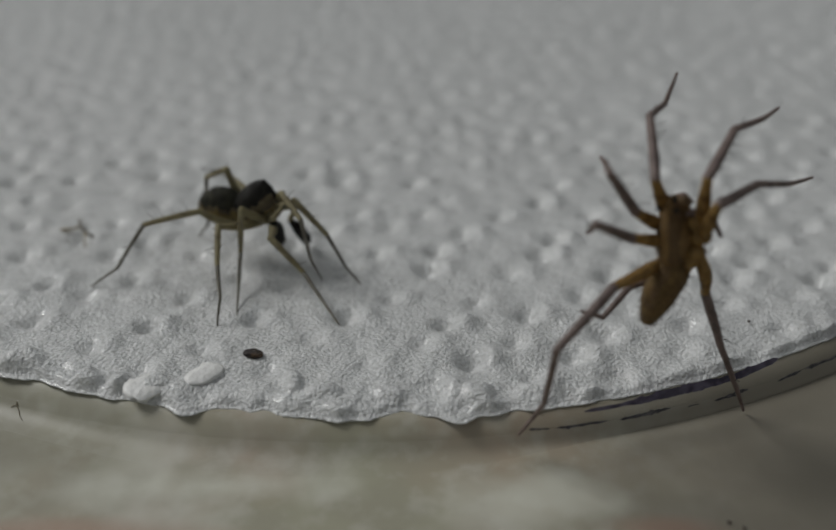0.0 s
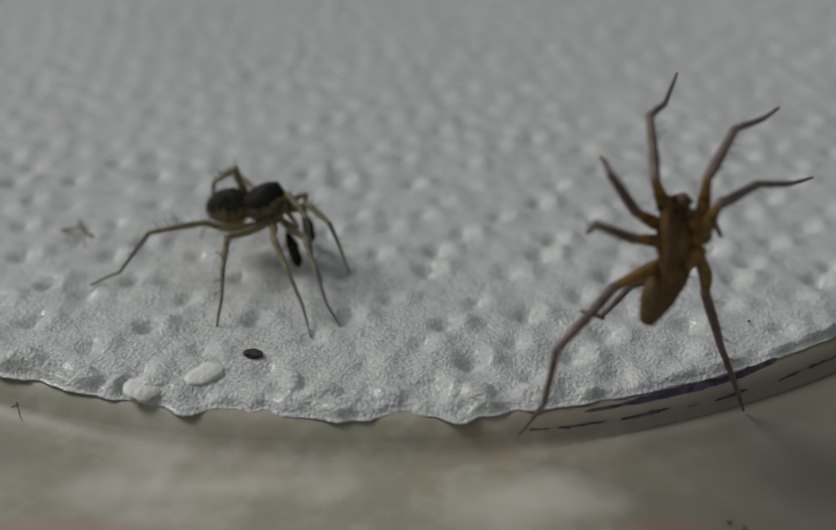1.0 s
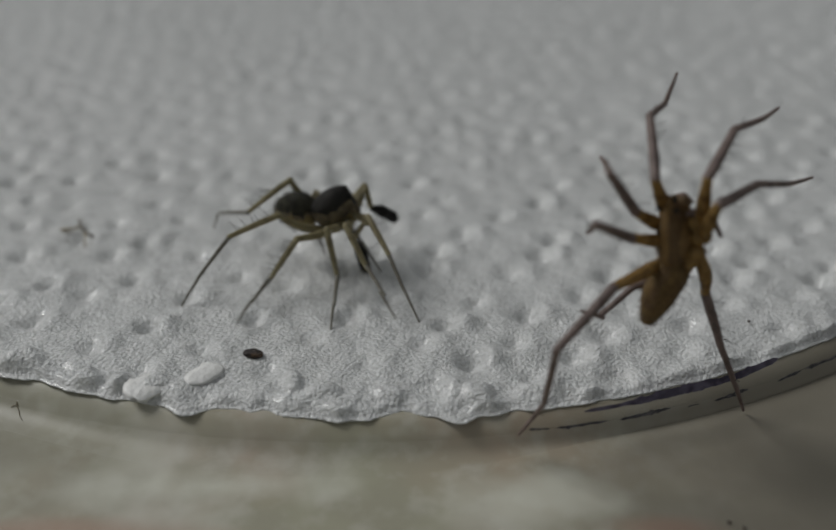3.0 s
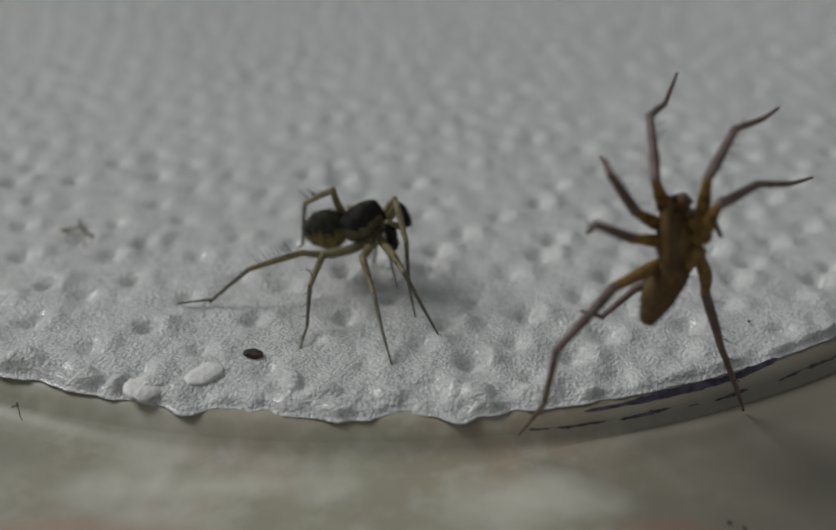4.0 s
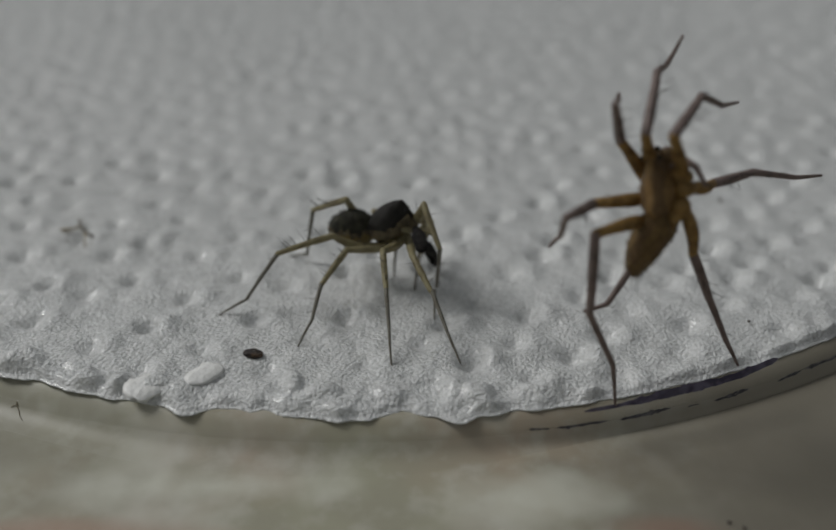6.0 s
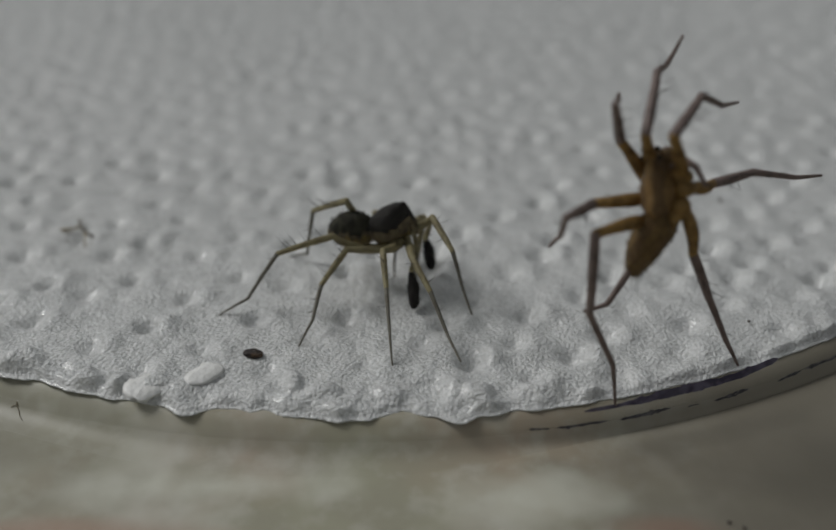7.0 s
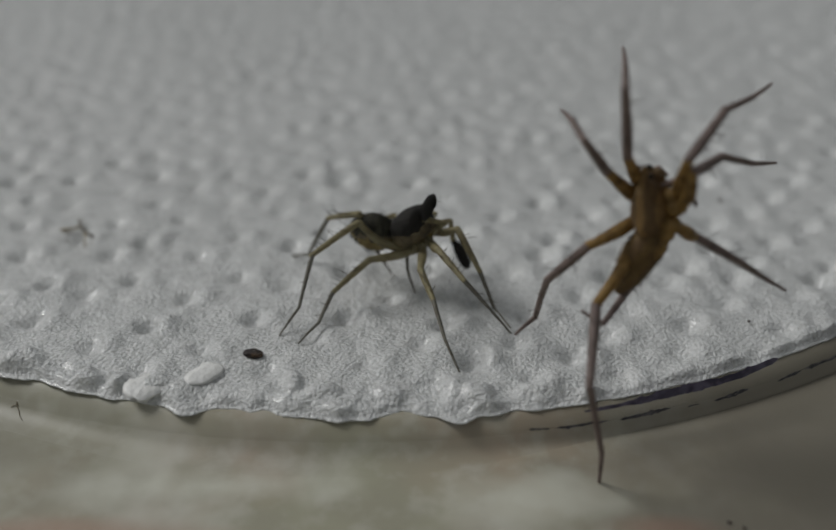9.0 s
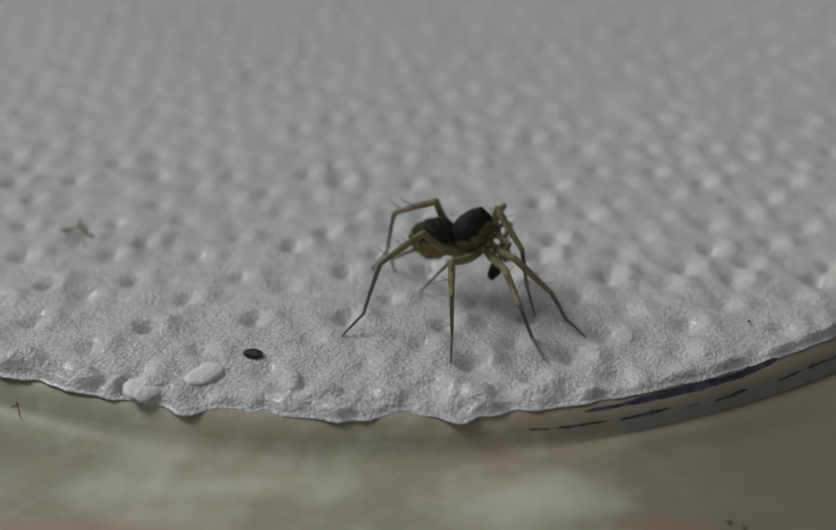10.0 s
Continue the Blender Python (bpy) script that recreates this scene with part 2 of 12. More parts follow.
def on_rim(x, z, out=0.0):
    """The place on the rim's outer face at that x and height."""
    if z < -0.45:
        line = rim_outline(math.asin((x - CX) / (AX + 1)))
        d = next(p[0] + (q[0] - p[0]) * (z - p[1]) / (q[1] - p[1]) for p, q in zip(line, line[1:]) if q[1] <= z <= p[1]) + out
    else:
        d = 0.90 + out - max(0.0, z) * LEAN
    return (x, CY - (AY + d) * math.sqrt(1 - ((x - CX) / (AX + d)) ** 2), z)


def ink_dash(x0, x1, z0, z1, wide, mat, seed, label, worn=0.65, owner=None):
    """A worn stroke of ink on the rim, with ragged borders."""
    n = max(6, int((x1 - x0) * 9))
    top, low = [], []
    for i in range(n + 1):
        u = i / n
        x, z = x0 + (x1 - x0) * u, z0 + (z1 - z0) * u
        w = wide * (1 - worn + worn * abs(noise.noise(Vector((x * 2.6, seed, 0)))) * 1.6) * min(1, 6 * u + 0.2, 6 * (1 - u) + 0.2)
        m = 0.05 * noise.noise(Vector((x * 1.7, seed + 5, 0)))
        top.append(on_rim(x, z + m + w, 0.02))
        low.append(on_rim(x, z + m - w, 0.02))
    v = top + low
    f = [(i, n + 1 + i, n + 2 + i, i + 1) for i in range(n)]
    return mesh_object("ink_mark", v, f, mat, owner or tub, label=label)


for x0, x1, z0, z1, w, sd in ((7.3, 10.1, -1.22, -1.22, 0.09, 1), (10.7, 13.6, -1.25, -1.2, 0.12, 2), (16.2, 18.3, -1.35, -1.25, 0.13, 3), (20.2, 21.8, -1.3, -1.2, 0.11, 4), (22.0, 27.5, -1.2, -1.15, 0.14, 5), (14.6, 15.3, -1.3, -1.3, 0.05, 6), (5.8, 6.9, -1.15, -1.2, 0.05, 7)):
    ink_dash(x0, x1, z0, z1, w, INK_DARK, sd, "worn dark ink stroke")


# tears along the front edge: place, depth, width
SCALLOPS = ((-21.2, 0.35, 1.2), (-12.1, -0.65, 0.9), (-9.3, 0.4, 1.5), (-3.7, -0.4, 1.6), (-1.2, 0.3, 1.0), (2.1, -0.6, 1.2))


def edge_y(x):
    """The towel's front edge: round, with torn scallops."""
    base = CY - AY * math.sqrt(max(0.0, 1 - ((x - CX) / AX) ** 2))
    w = 0.12 + 0.25 / (1 + math.exp((x - 5) * 1.2))
    torn = sum(d * math.exp(-((x - at) / wide) ** 2) for at, d, wide in SCALLOPS)
    return base + 0.3 + 0.42 / (1 + math.exp((x - 1) * 0.8)) + torn + w * noise.noise(Vector((x * 0.85, 7.7, 0))) + 0.06 * noise.noise(Vector((x * 4.1, 2.7, 0)))


# slanted rows of embossed dots, bent a little where the sheet was pulled
PIT_A, PIT_B, PIT_0 = Vector((2.35, 2.57)), Vector((3.35, -2.35)), Vector((-14.9, 1.0))
PIT_DET = PIT_A.x * PIT_B.y - PIT_A.y * PIT_B.x
PITS = {}
# puffy torn lobes along the edge: centre, half sizes, turn, height
TORN_LOBES = ((-18.0, -12.2, 0.8, 0.9, -0.3, 0.58), (-16.2, -12.4, 0.5, 0.8, -0.3, 0.5), (-14.6, -12.9, 1.15, 0.7, 0.35, 0.25), (-11.6, -12.0, 1.15, 0.6, 0.5, 0.25), (-6.7, -12.7, 0.5, 0.9, 0.1, 0.4),
              (-4.9, -13.4, 1.0, 0.65, 0.1, 0.42), (-22.1, -10.5, 1.3, 0.9, 0.2, 0.6), (-1.5, -13.4, 1.1, 0.6, -0.2, 0.3), (3.2, -13.5, 0.9, 0.8, 0.2, 0.4), (6.5, -12.9, 1.2, 0.7, 0.3, 0.3))


def pit(i, j):
    """Place, depth and turn of one embossed dot."""
    if (i, j) not in PITS:
        q = PIT_0 + PIT_A * i + PIT_B * j
        jit = noise.cell_vector(Vector((i + 0.5, j + 0.5, 4.5)))
        bend = Vector((noise.noise(Vector((q.x * 0.055, q.y * 0.055, 6))), noise.noise(Vector((q.x * 0.055, q.y * 0.055, 16)))))
        q = q + bend * 2.2 + Vector((jit.x - 0.5, jit.y - 0.5)) * 1.5
        PITS[i, j] = (q.x, q.y, (0.2 + 0.48 * jit.z * jit.z + 0.14 * jit.x) * (1.0 - 0.45 * min(1.0, max(0.0, (q.y - 6) / 22))), 0.5 + 0.22 * jit.y)
    return PITS[i, j]


def towel_height(x, y, edge):
    """Embossed dots in slanted rows with a raised side each, soft waves and crumple near the torn edge."""
    ox, oy = x - PIT_0.x, y - PIT_0.y
    ca = (ox * PIT_B.y - oy * PIT_B.x) / PIT_DET
    cb = (PIT_A.x * oy - PIT_A.y * ox) / PIT_DET
    z = 0.0
    for i in range(math.floor(ca) - 1, math.floor(ca) + 3):
        for j in range(math.floor(cb) - 1, math.floor(cb) + 3):
            qx, qy, k, r = pit(i, j)
            dx, dy = x - qx, y - qy
            if dx * dx + dy * dy < 9:
                z -= 1.3 * k * math.exp(-(0.75 * dx * dx + 0.9 * dy * dy) / (r * r))
                mx, my = dx - 1.2, dy - 0.15
                z += 0.72 * k * math.exp(-(mx * mx + 0.6 * my * my) / 0.50)
    z += 0.16 * noise.noise(Vector((x * 0.28, y * 0.28, 1))) + 0.13 * noise.noise(Vector((x * 0.75, y * 0.75, 2))) + 0.05 * noise.noise(Vector((x * 1.9, y * 1.9, 3)))
    z += 0.022 * noise.noise(Vector((x * 4.2, y * 4.2, 5)))
    lip = max(0.0, 1 - edge / 3.2)
    z += lip * (0.22 * noise.noise(Vector((x * 0.6, 9, edge * 0.5))) + 0.09 * noise.noise(Vector((x * 1.5, 19, edge * 1.1)))) - 0.2 * lip * lip
    if lip > 0:  # the edge lies on the lid
        z = max(z, -0.34) + 0.25 * min(0.0, z + 0.34)
        for lx, ly, a, b, turn, h in TORN_LOBES:
            c, t = math.cos(turn), math.sin(turn)
            dx, dy = x - lx, y - ly
            d = math.hypot((dx * c + dy * t) / a, (dy * c - dx * t) / b) + 0.25 * noise.noise(Vector((x * 1.3, y * 1.3, 31)))
            if d < 1.25:
                k = min(1.0, (1.25 - d) / 0.9)
                z += h * k * k * (3 - 2 * k)
        k = max(0.0, 1 - edge / 0.5)
        z += (-0.47 - z) * k * k * (3 - 2 * k)
    return z


def paper_towel():
    nx, ny = 560, 400
    xs = [CX + AX * 0.999 * (0.45 * u + 0.55 * u ** 3) for u in (2 * i / nx - 1 for i in range(nx + 1))]
    verts, faces = [], []
    for j in range(ny + 1):
        v = j / ny
        for x in xs:
            y0 = edge_y(x)
            deep = (0.22 * v + 0.78 * v ** 2) * max(0.2, 2 * (CY - y0))
            verts.append((x, y0 + deep, towel_height(x, y0 + deep, deep)))
    # the torn edge, rolled under by the sheet's thickness
    first = len(verts)
    for dy, dz in ((-0.05, -0.02), (-0.07, -0.06), (0.02, -0.14)):
        for x in xs:
            verts.append((x, edge_y(x) + dy, towel_height(x, edge_y(x), 0) + dz))
    n = nx + 1
    for j in range(ny):
        for i in range(nx):
            faces.append((j * n + i, j * n + i + 1, (j + 1) * n + i + 1, (j + 1) * n + i))
    rows = [0, first, first + n, first + 2 * n]
    for a, c in zip(rows, rows[1:]):
        for i in range(nx):
            faces.append((c + i, c + i + 1, a + i + 1, a + i))
    return mesh_object("paper_towel", verts, faces, PAPER)


tagged(paper_towel(), "white dimpled paper towel with a torn round edge", "paper towel", kind="structure")

TOP = 42.0
cup = new("clear_cup")
cup_wall = ring_wall("wall", [(0.80, -1.05), (0.88, -0.1), (0.88 - TOP * LEAN, TOP), (0.3 - TOP * LEAN, TOP), (0.25, -0.5), (0.3, -0.8)], CLEAR, parent=cup)
cup_top = oval("base", 0.2 - TOP * LEAN, TOP + 0.3, CLEAR, 0.6, cup)
cup_wall.visible_shadow = cup_top.visible_shadow = False
for x0, x1, z0, z1, w, sd in ((10.6, 18.6, 0.0, 0.2, 0.30, 11), (8.6, 12.3, -0.06, 0.0, 0.17, 12), (17.4, 19.8, 0.22, 0.46, 0.26, 13), (12.0, 16.0, 0.10, 0.2, 0.33, 15), (24.0, 29, 0.6, 0.8, 0.45, 14)):
    ink_dash(x0, x1, z0, z1, w, INK, sd, "purple ink line round the cup's mouth", 0.35, cup)
tagged(cup, "clear plastic cup turned over the towel", "cup")


def fur(skin, count, length, mat, rng, lean=1.0):
    """Short hairs standing on a body part, leaning towards its tail end; joined, past counting."""
    me = skin.data
    verts, faces = [], []
    for _ in range(count):
        p = me.polygons[rng.randrange(len(me.polygons))]
        a, b = rng.choice(me.polygons[p.index].vertices), rng.choice(p.vertices)
        root = me.vertices[a].co.lerp(me.vertices[b].co, rng.random()) * 1000
        way = (p.normal + Vector((-0.7 * lean, rng.uniform(-0.3, 0.3), rng.uniform(-0.1, 0.4)))).normalized()
        side = way.orthogonal().normalized() * 0.016
        other = way.cross(side)
        n = len(verts)
        verts += [root + side, root - 0.5 * side + 0.87 * other, root - 0.5 * side - 0.87 * other, root + way * length * rng.uniform(0.5, 1.2)]
        faces += [(n, n + 1, n + 3), (n + 1, n + 2, n + 3), (n + 2, n, n + 3)]
    return mesh_object("hair", verts, faces, mat, skin, smooth=False)


# ---- the spiders ----
def spider(name, legs, size, mats, rng, bristle, bows, radii):
    """An Empty that carries the head part, the abdomen and the leg pieces; returns them by name."""
    parts = {}
    body = new(name)
    parts["body"] = body
    for side in ("R", "L"):
        for n in "1234":
            la, lb, lc, ld = legs[side + n]
            ra, rb, rc, rd = (r * size for r in radii)
            f = limb("femur", la, ra * 0.8, rb * 1.05, mats["femur"], body, belly=0.10 * size, bow=bows[n])
            t = limb("tibia", lb, rb * 1.05, rc * 1.12, mats["tibia"], body, belly=0.02 * size, bow=0.03)
            m = limb("metatarsus", lc, rc * 1.05, rd * 1.2, mats["meta"], body, bow=0.02)
            s = limb("tarsus", ld, rd * 1.15, rd * 0.62, mats["tarsus"], body, bow=0.03, label="dark thin foot")
            spines(f, la, ra, 2, 0.55 * bristle, rng)
            spines(t, lb, rb, 7, 1.0 * bristle, rng)
            spines(m, lc, rc, 3, 0.5 * bristle, rng)
            for key, ob in (("femur", f), ("tibia", t), ("metatarsus", m), ("tarsus", s)):
                parts[side + n + "_" + key] = ob
    return parts


def male_spider(legs):
    rng = random.Random(4)
    p = spider("spider", legs, 1.0, {"femur": M_LEG, "tibia": M_LEG, "meta": M_FOOT, "tarsus": M_FOOT}, rng, 1.0, {"1": -0.22, "2": -0.05, "3": -0.1, "4": -0.4}, (0.25, 0.195, 0.135, 0.08))
    body = p["body"]

    def head_shape(u):
        w = (0.30 + 0.75 * math.sin(math.pi * min(1, (u + 0.05) * 0.95)) ** 0.8) * (1 if u < 0.55 else 1 - 0.42 * ((u - 0.55) / 0.45) ** 1.3)
        end = math.sqrt(max(0.02, 1 - (max(0, 0.12 - u) / 0.12) ** 2)) * math.sqrt(max(0.05, 1 - (max(0, u - 0.93) / 0.07) ** 2))
        top = (0.36 + 0.74 * math.sin(math.pi * min(1, 0.06 + u * 0.60))) * end
        return w * end, top, 0.95 * end, 0.05 + 0.08 * u

    def head_paint(u, y, z):
        edge = 0.30 + 0.05 * math.sin(u * 9) + 0.12 * noise.noise(Vector((u * 9, y * 3, z * 3)))
        return 0 if z > edge or u > 0.95 else (1 if z > -0.5 else 2)

    head = shell("carapace", 2.95, 0.98, 1.12, None, body, head_shape, x0=-0.1, sides=56, steps=60, paint=head_paint, mats=[M_DARK, M_SIDE, M_BELLY], wob=0.05, label="dark domed head shield with brownish sides")
    for side in (-1, 1):
        for x, y, z, r in ((2.60, 0.30, 0.70, 0.10), (2.74, 0.14, 0.48, 0.08), (2.30, 0.40, 0.78, 0.09), (2.74, 0.30, 0.40, 0.06)):
            ball("eye", (x, side * y, z), r, M_EYE, head, n=6)
        ball("chelicera", (2.62, side * 0.26, -0.55), 0.32, M_SIDE, head, (0.85, 0.85, 1.9))
    ball("sternum", (1.4, 0, -0.95), 1.05, M_BELLY, body, (1.0, 0.6, 0.3))

    def abdomen_shape(u):
        r = math.sin(math.pi * (0.06 + 0.9 * u)) ** 0.62
        return r * (0.86 + 0.14 * u), r, r * (1.38 - 0.3 * u), 0.10 - 0.16 * u

    def abdomen_paint(u, y, z):
        edge = 0.1 * math.sin(u * 13) + 0.08 * math.sin(u * 37)
        return 0 if z > 0.2 + edge else (1 if z > -0.05 + edge else 2)

    p["abdomen"] = shell("abdomen", 2.85, 0.95, 1.25, None, body, abdomen_shape, x0=0.3, along=-1, sides=48, steps=48, paint=abdomen_paint, mats=[M_BACK, M_SIDE, M_BELLY], wob=0.06, label="blackish hairy abdomen")
    fur(p["abdomen"], 700, 0.24, M_SPINE, rng)
    fur(head, 420, 0.08, M_SPINE, rng)
    ball("spinneret", (-2.5, 0, -0.18), 0.14, M_SIDE, p["abdomen"], (1.6, 1, 1))
    def bulb_shape(u):
        r = (0.42 + 0.58 * min(1, u / 0.35)) * math.sqrt(max(0.03, 1 - max(0, (u - 0.72) / 0.28) ** 2))
        return r, r, r * (1 if u < 0.3 else 0.92), 0.12 * math.sin(math.pi * u)

    for side, s in (("R", -1), ("L", 1)):
        for k in range(4):
            ball("coxa", (1.96 - k * 0.45, s * (0.55 if k in (0, 3) else 0.68), -1.0), 0.36, M_LEG, body, (0.8, 1.1, 0.9), n=6)
        p[side + "_palp_femur"] = limb("palp_femur", 1.45, 0.16, 0.15, M_LEG, body, bow=0.08)
        p[side + "_palp_tibia"] = limb("palp_tibia", 1.3, 0.15, 0.18, M_LEG, body)
        bulb = shell("palp_bulb", 2.4, 0.43, 0.36, M_PALP, body, bulb_shape, steps=20, sides=16, wob=0.22, label="swollen black feeler tip")
        p[side + "_palp_bulb"] = bulb
        for k in range(26):
            u, a = rng.uniform(0.2, 0.95), rng.uniform(0, 6.28)
            h = new("bristle", SPINE_MESH[0.55])
            h.parent = bulb
            way = Vector((0.9, math.cos(a), math.sin(a))).normalized()
            h.matrix_basis = Matrix.Translation((u * 0.0026, 0.0003 * math.cos(a), 0.0003 * math.sin(a))) @ way.to_track_quat("X", "Z").to_matrix().to_4x4() @ Matrix.Scale(0.6, 4)
    tagged(body, "small blackish male spider with olive legs, black feelers", "spider", "spiders facing each other")
    return p


FEMALE_COXA = {"R1": (2.0, -1.12, -0.5), "R2": (1.45, -1.3, -0.5), "R3": (0.65, -1.05, -0.45), "R4": (0.24, -0.66, -0.5),
               "L1": (2.4, 0.66, -0.5), "L2": (1.72, 0.8, -0.55), "L3": (1.0, 0.8, -0.55), "L4": (-0.05, 0.75, -0.45)}


def female_spider(legs):
    rng = random.Random(9)
    p = spider("spider", legs, 1.38, {"femur": F_FEMUR, "tibia": F_LEG, "meta": F_LEG, "tarsus": F_LEG}, rng, 0.85, {"1": 0.15, "2": 0.2, "3": 0.28, "4": 0.28}, (0.20, 0.172, 0.13, 0.085))
    body = p["body"]

    def head_shape(u):
        w = (0.30 + 0.75 * math.sin(math.pi * min(1, (u + 0.05) * 0.95)) ** 0.8) * (1 if u < 0.42 else 1 - 0.66 * ((u - 0.42) / 0.58) ** 1.1)
        end = math.sqrt(max(0.02, 1 - (max(0, 0.12 - u) / 0.12) ** 2)) * math.sqrt(max(0.05, 1 - (max(0, u - 0.93) / 0.07) ** 2))
        top = (0.5 + 0.5 * math.sin(math.pi * min(1, 0.15 + u * 0.6))) * end
        return w * end, top, 0.7 * end, 0.05

    def head_paint(u, y, z):
        return 1 if 0.22 < abs(y) < 0.75 else 0

    head = shell("carapace", 3.5, 0.82, 1.05, None, body, head_shape, x0=-0.1, sides=48, steps=48, paint=head_paint, mats=[F_BODY, F_STRIPE], wob=0.05, label="brown head shield with two dark stripes")
    for side in (-1, 1):
        for x, y, z, r in ((3.3, 0.30, 0.70, 0.13), (3.38, 0.14, 0.45, 0.10), (2.85, 0.45, 0.86, 0.12)):
            ball("eye", (x, side * y, z), r, M_EYE, head, n=6)
        ball("chelicera", (3.0, side * 0.28, -0.3), 0.36, F_STRIPE, head, (1.0, 0.8, 1.4))
    ball("sternum", (1.8, 0, -0.4), 1.4, F_BODY, body, (1.0, 0.62, 0.28))

    def abdomen_shape(u):
        r = math.sin(math.pi * (0.07 + 0.86 * u ** 0.85)) ** 0.7
        return r * (1.0 - 0.12 * u), r, r * (0.95 + 1.15 * math.exp(-((u - 0.26) / 0.13) ** 2)), 0.06 - 0.1 * u

    def abdomen_paint(u, y, z):
        return 1 if (abs(y) < 0.28 and z > 0.4 and u < 0.7) or abs(y) > 0.88 else 0

    p["abdomen"] = shell("abdomen", 4.05, 0.9, 0.88, None, body, abdomen_shape, x0=0.4, along=-1, sides=48, steps=48, paint=abdomen_paint, mats=[F_ABD, F_STRIPE], wob=0.06, label="dark brown pointed abdomen")
    fur(p["abdomen"], 900, 0.26, F_STRIPE, rng)
    fur(head, 600, 0.2, F_STRIPE, rng)
    ball("spinneret", (-3.62, 0, -0.1), 0.15, F_STRIPE, p["abdomen"], (1.6, 1, 1))
    for side, s in (("R", -1), ("L", 1)):
        for k in range(4):
            x, y, z = FEMALE_COXA[side + str(k + 1)]
            ball("coxa", (x - 0.05, y * 0.78, z * 0.9), 0.52 if s < 0 else 0.46, F_FEMUR, body, (0.85, 1.15, 0.9), n=8)
            ball("trochanter", (x, y, z), 0.36, F_FEMUR, body, (1.0, 1.0, 1.0), n=8)
        fold = (("palp_femur", mm(2.5, -0.5, -0.3, 0, 20, -73), 0.75, 0.19, 0.18), ("palp_tibia", mm(2.71, -1.17, -0.56, 0, -10, -121), 0.6, 0.18, 0.17), ("palp_tarsus", mm(2.41, -1.67, -0.46, 0, 5, -154), 0.95, 0.16, 0.1))
        if s > 0:
            fold = (("palp_femur", mm(2.5, 0.3, -0.55, 0, 10, 0), 0.6, 0.22, 0.22), ("palp_tibia", mm(3.08, 0.3, -0.65, 0, 0, -62), 0.45, 0.22, 0.2), ("palp_tarsus", mm(3.28, -0.1, -0.65, 0, 10, -125), 0.5, 0.19, 0.09))
        for nm, at, ln, ra, rb in fold:
            q = limb(nm, ln, ra, rb, F_LEG, body)
            q.matrix_basis = at
    tagged(body, "larger brown female spider with long legs on clear plastic", "spider", "spiders facing each other")
    return p


# lengths of femur, tibia, metatarsus and tarsus in millimetres, first to fourth pair
male = male_spider({"R1": [2.5, 2.99, 2.61, 1.97], "R2": [2.46, 2.84, 2.62, 2.22], "R3": [2.99, 2.95, 2.41, 1.84], "R4": [3.56, 3.47, 3.21, 2.1], "L1": [2.5, 2.99, 2.61, 2.2], "L2": [2.46, 2.84, 2.62, 1.98], "L3": [2.99, 2.95, 2.41, 1.54], "L4": [3.56, 3.47, 3.21, 1.74]})
female = female_spider({"R1": [3.13, 3.58, 2.72, 1.63], "R2": [2.8, 3.22, 3.11, 2.7], "R3": [3.19, 3.42, 2.99, 2.01], "R4": [1.9, 2.2, 2.1, 1.25], "L1": [3.13, 3.58, 2.72, 1.63], "L2": [2.8, 3.22, 2.88, 2.16], "L3": [3.19, 3.42, 2.99, 2.01], "L4": [3.94, 4.13, 4.16, 2.89]})


# ---- crumbs on the towel and tub ----
def crumb(name, x, y, z, sx, sy, sz, mat, turn, label, category, tilt=0):
    v, f = loft([[(sx * math.cos(math.pi * (0.03 + 0.94 * i / 8)) * -1, sy * math.sin(math.pi * (0.03 + 0.94 * i / 8)) * math.cos(2 * math.pi * j / 10) * (1 + 0.55 * noise.noise(Vector((i * 0.6, j * 0.9, x)))),
                  sz * math.sin(math.pi * (0.03 + 0.94 * i / 8)) * math.sin(2 * math.pi * j / 10)) for j in range(10)] for i in range(9)])
    ob = mesh_object(name, v, f, mat)
    ob.matrix_basis = mm(x, y, z, tilt, 0, turn)
    return tagged(ob, label, category)


crumb("seed", -9.23, -10.15, 0.12, 0.6, 0.36, 0.24, SEED, -14, "small dark brown seed lying on the towel", "seed")


def stalk(name, points, r, mat, label, category):
    """A thin bent strand through the points."""
    rings = []
    for i, (x, y, z) in enumerate(points):
        k = r * (1 - 0.5 * i / len(points))
        rings.append([(x + 0.4 * k * math.cos(a), y + k * math.cos(a), z + k * math.sin(a)) for a in (0, 1.26, 2.51, 3.77, 5.03)])
    v, f = loft(rings)
    return tagged(mesh_object(name, v, f, mat), label, category)


stalk("dry_twig", [(-23.7, 5.9, 0.25), (-23.35, 5.0, 0.3), (-23.0, 4.3, 0.32), (-22.6, 3.9, 0.25), (-21.9, 3.4, 0.15)], 0.13, TWIG, "brown curled plant bit on the towel", "plant bit")
stalk("straw", [(-24.6, 4.6, 0.15), (-23.9, 4.5, 0.22), (-23.3, 4.7, 0.3)], 0.12, STRAW, "short straw beside the plant bit", "plant bit")
stalk("straw", [(-22.7, 3.9, 0.3), (-22.5, 2.9, 0.15), (-22.3, 2.3, 0.05)], 0.10, STRAW, "pale straw beside the plant bit", "plant bit")
crumb("crumb", 22.1, 9.3, 0.12, 0.13, 0.12, 0.12, SEED, 0, "tiny dark crumb on the towel", "crumb")
crumb("crumb", 19.5, -6.8, 0.10, 0.12, 0.08, 0.08, SEED, -40, "tiny dark crumb near the towel's edge", "crumb")
crumb("paper_flake", -14.6, -13.1, 0.06, 1.15, 0.95, 0.15, FLAKE, 16, "smooth pale paper flake at the torn edge", "paper flake", 12)
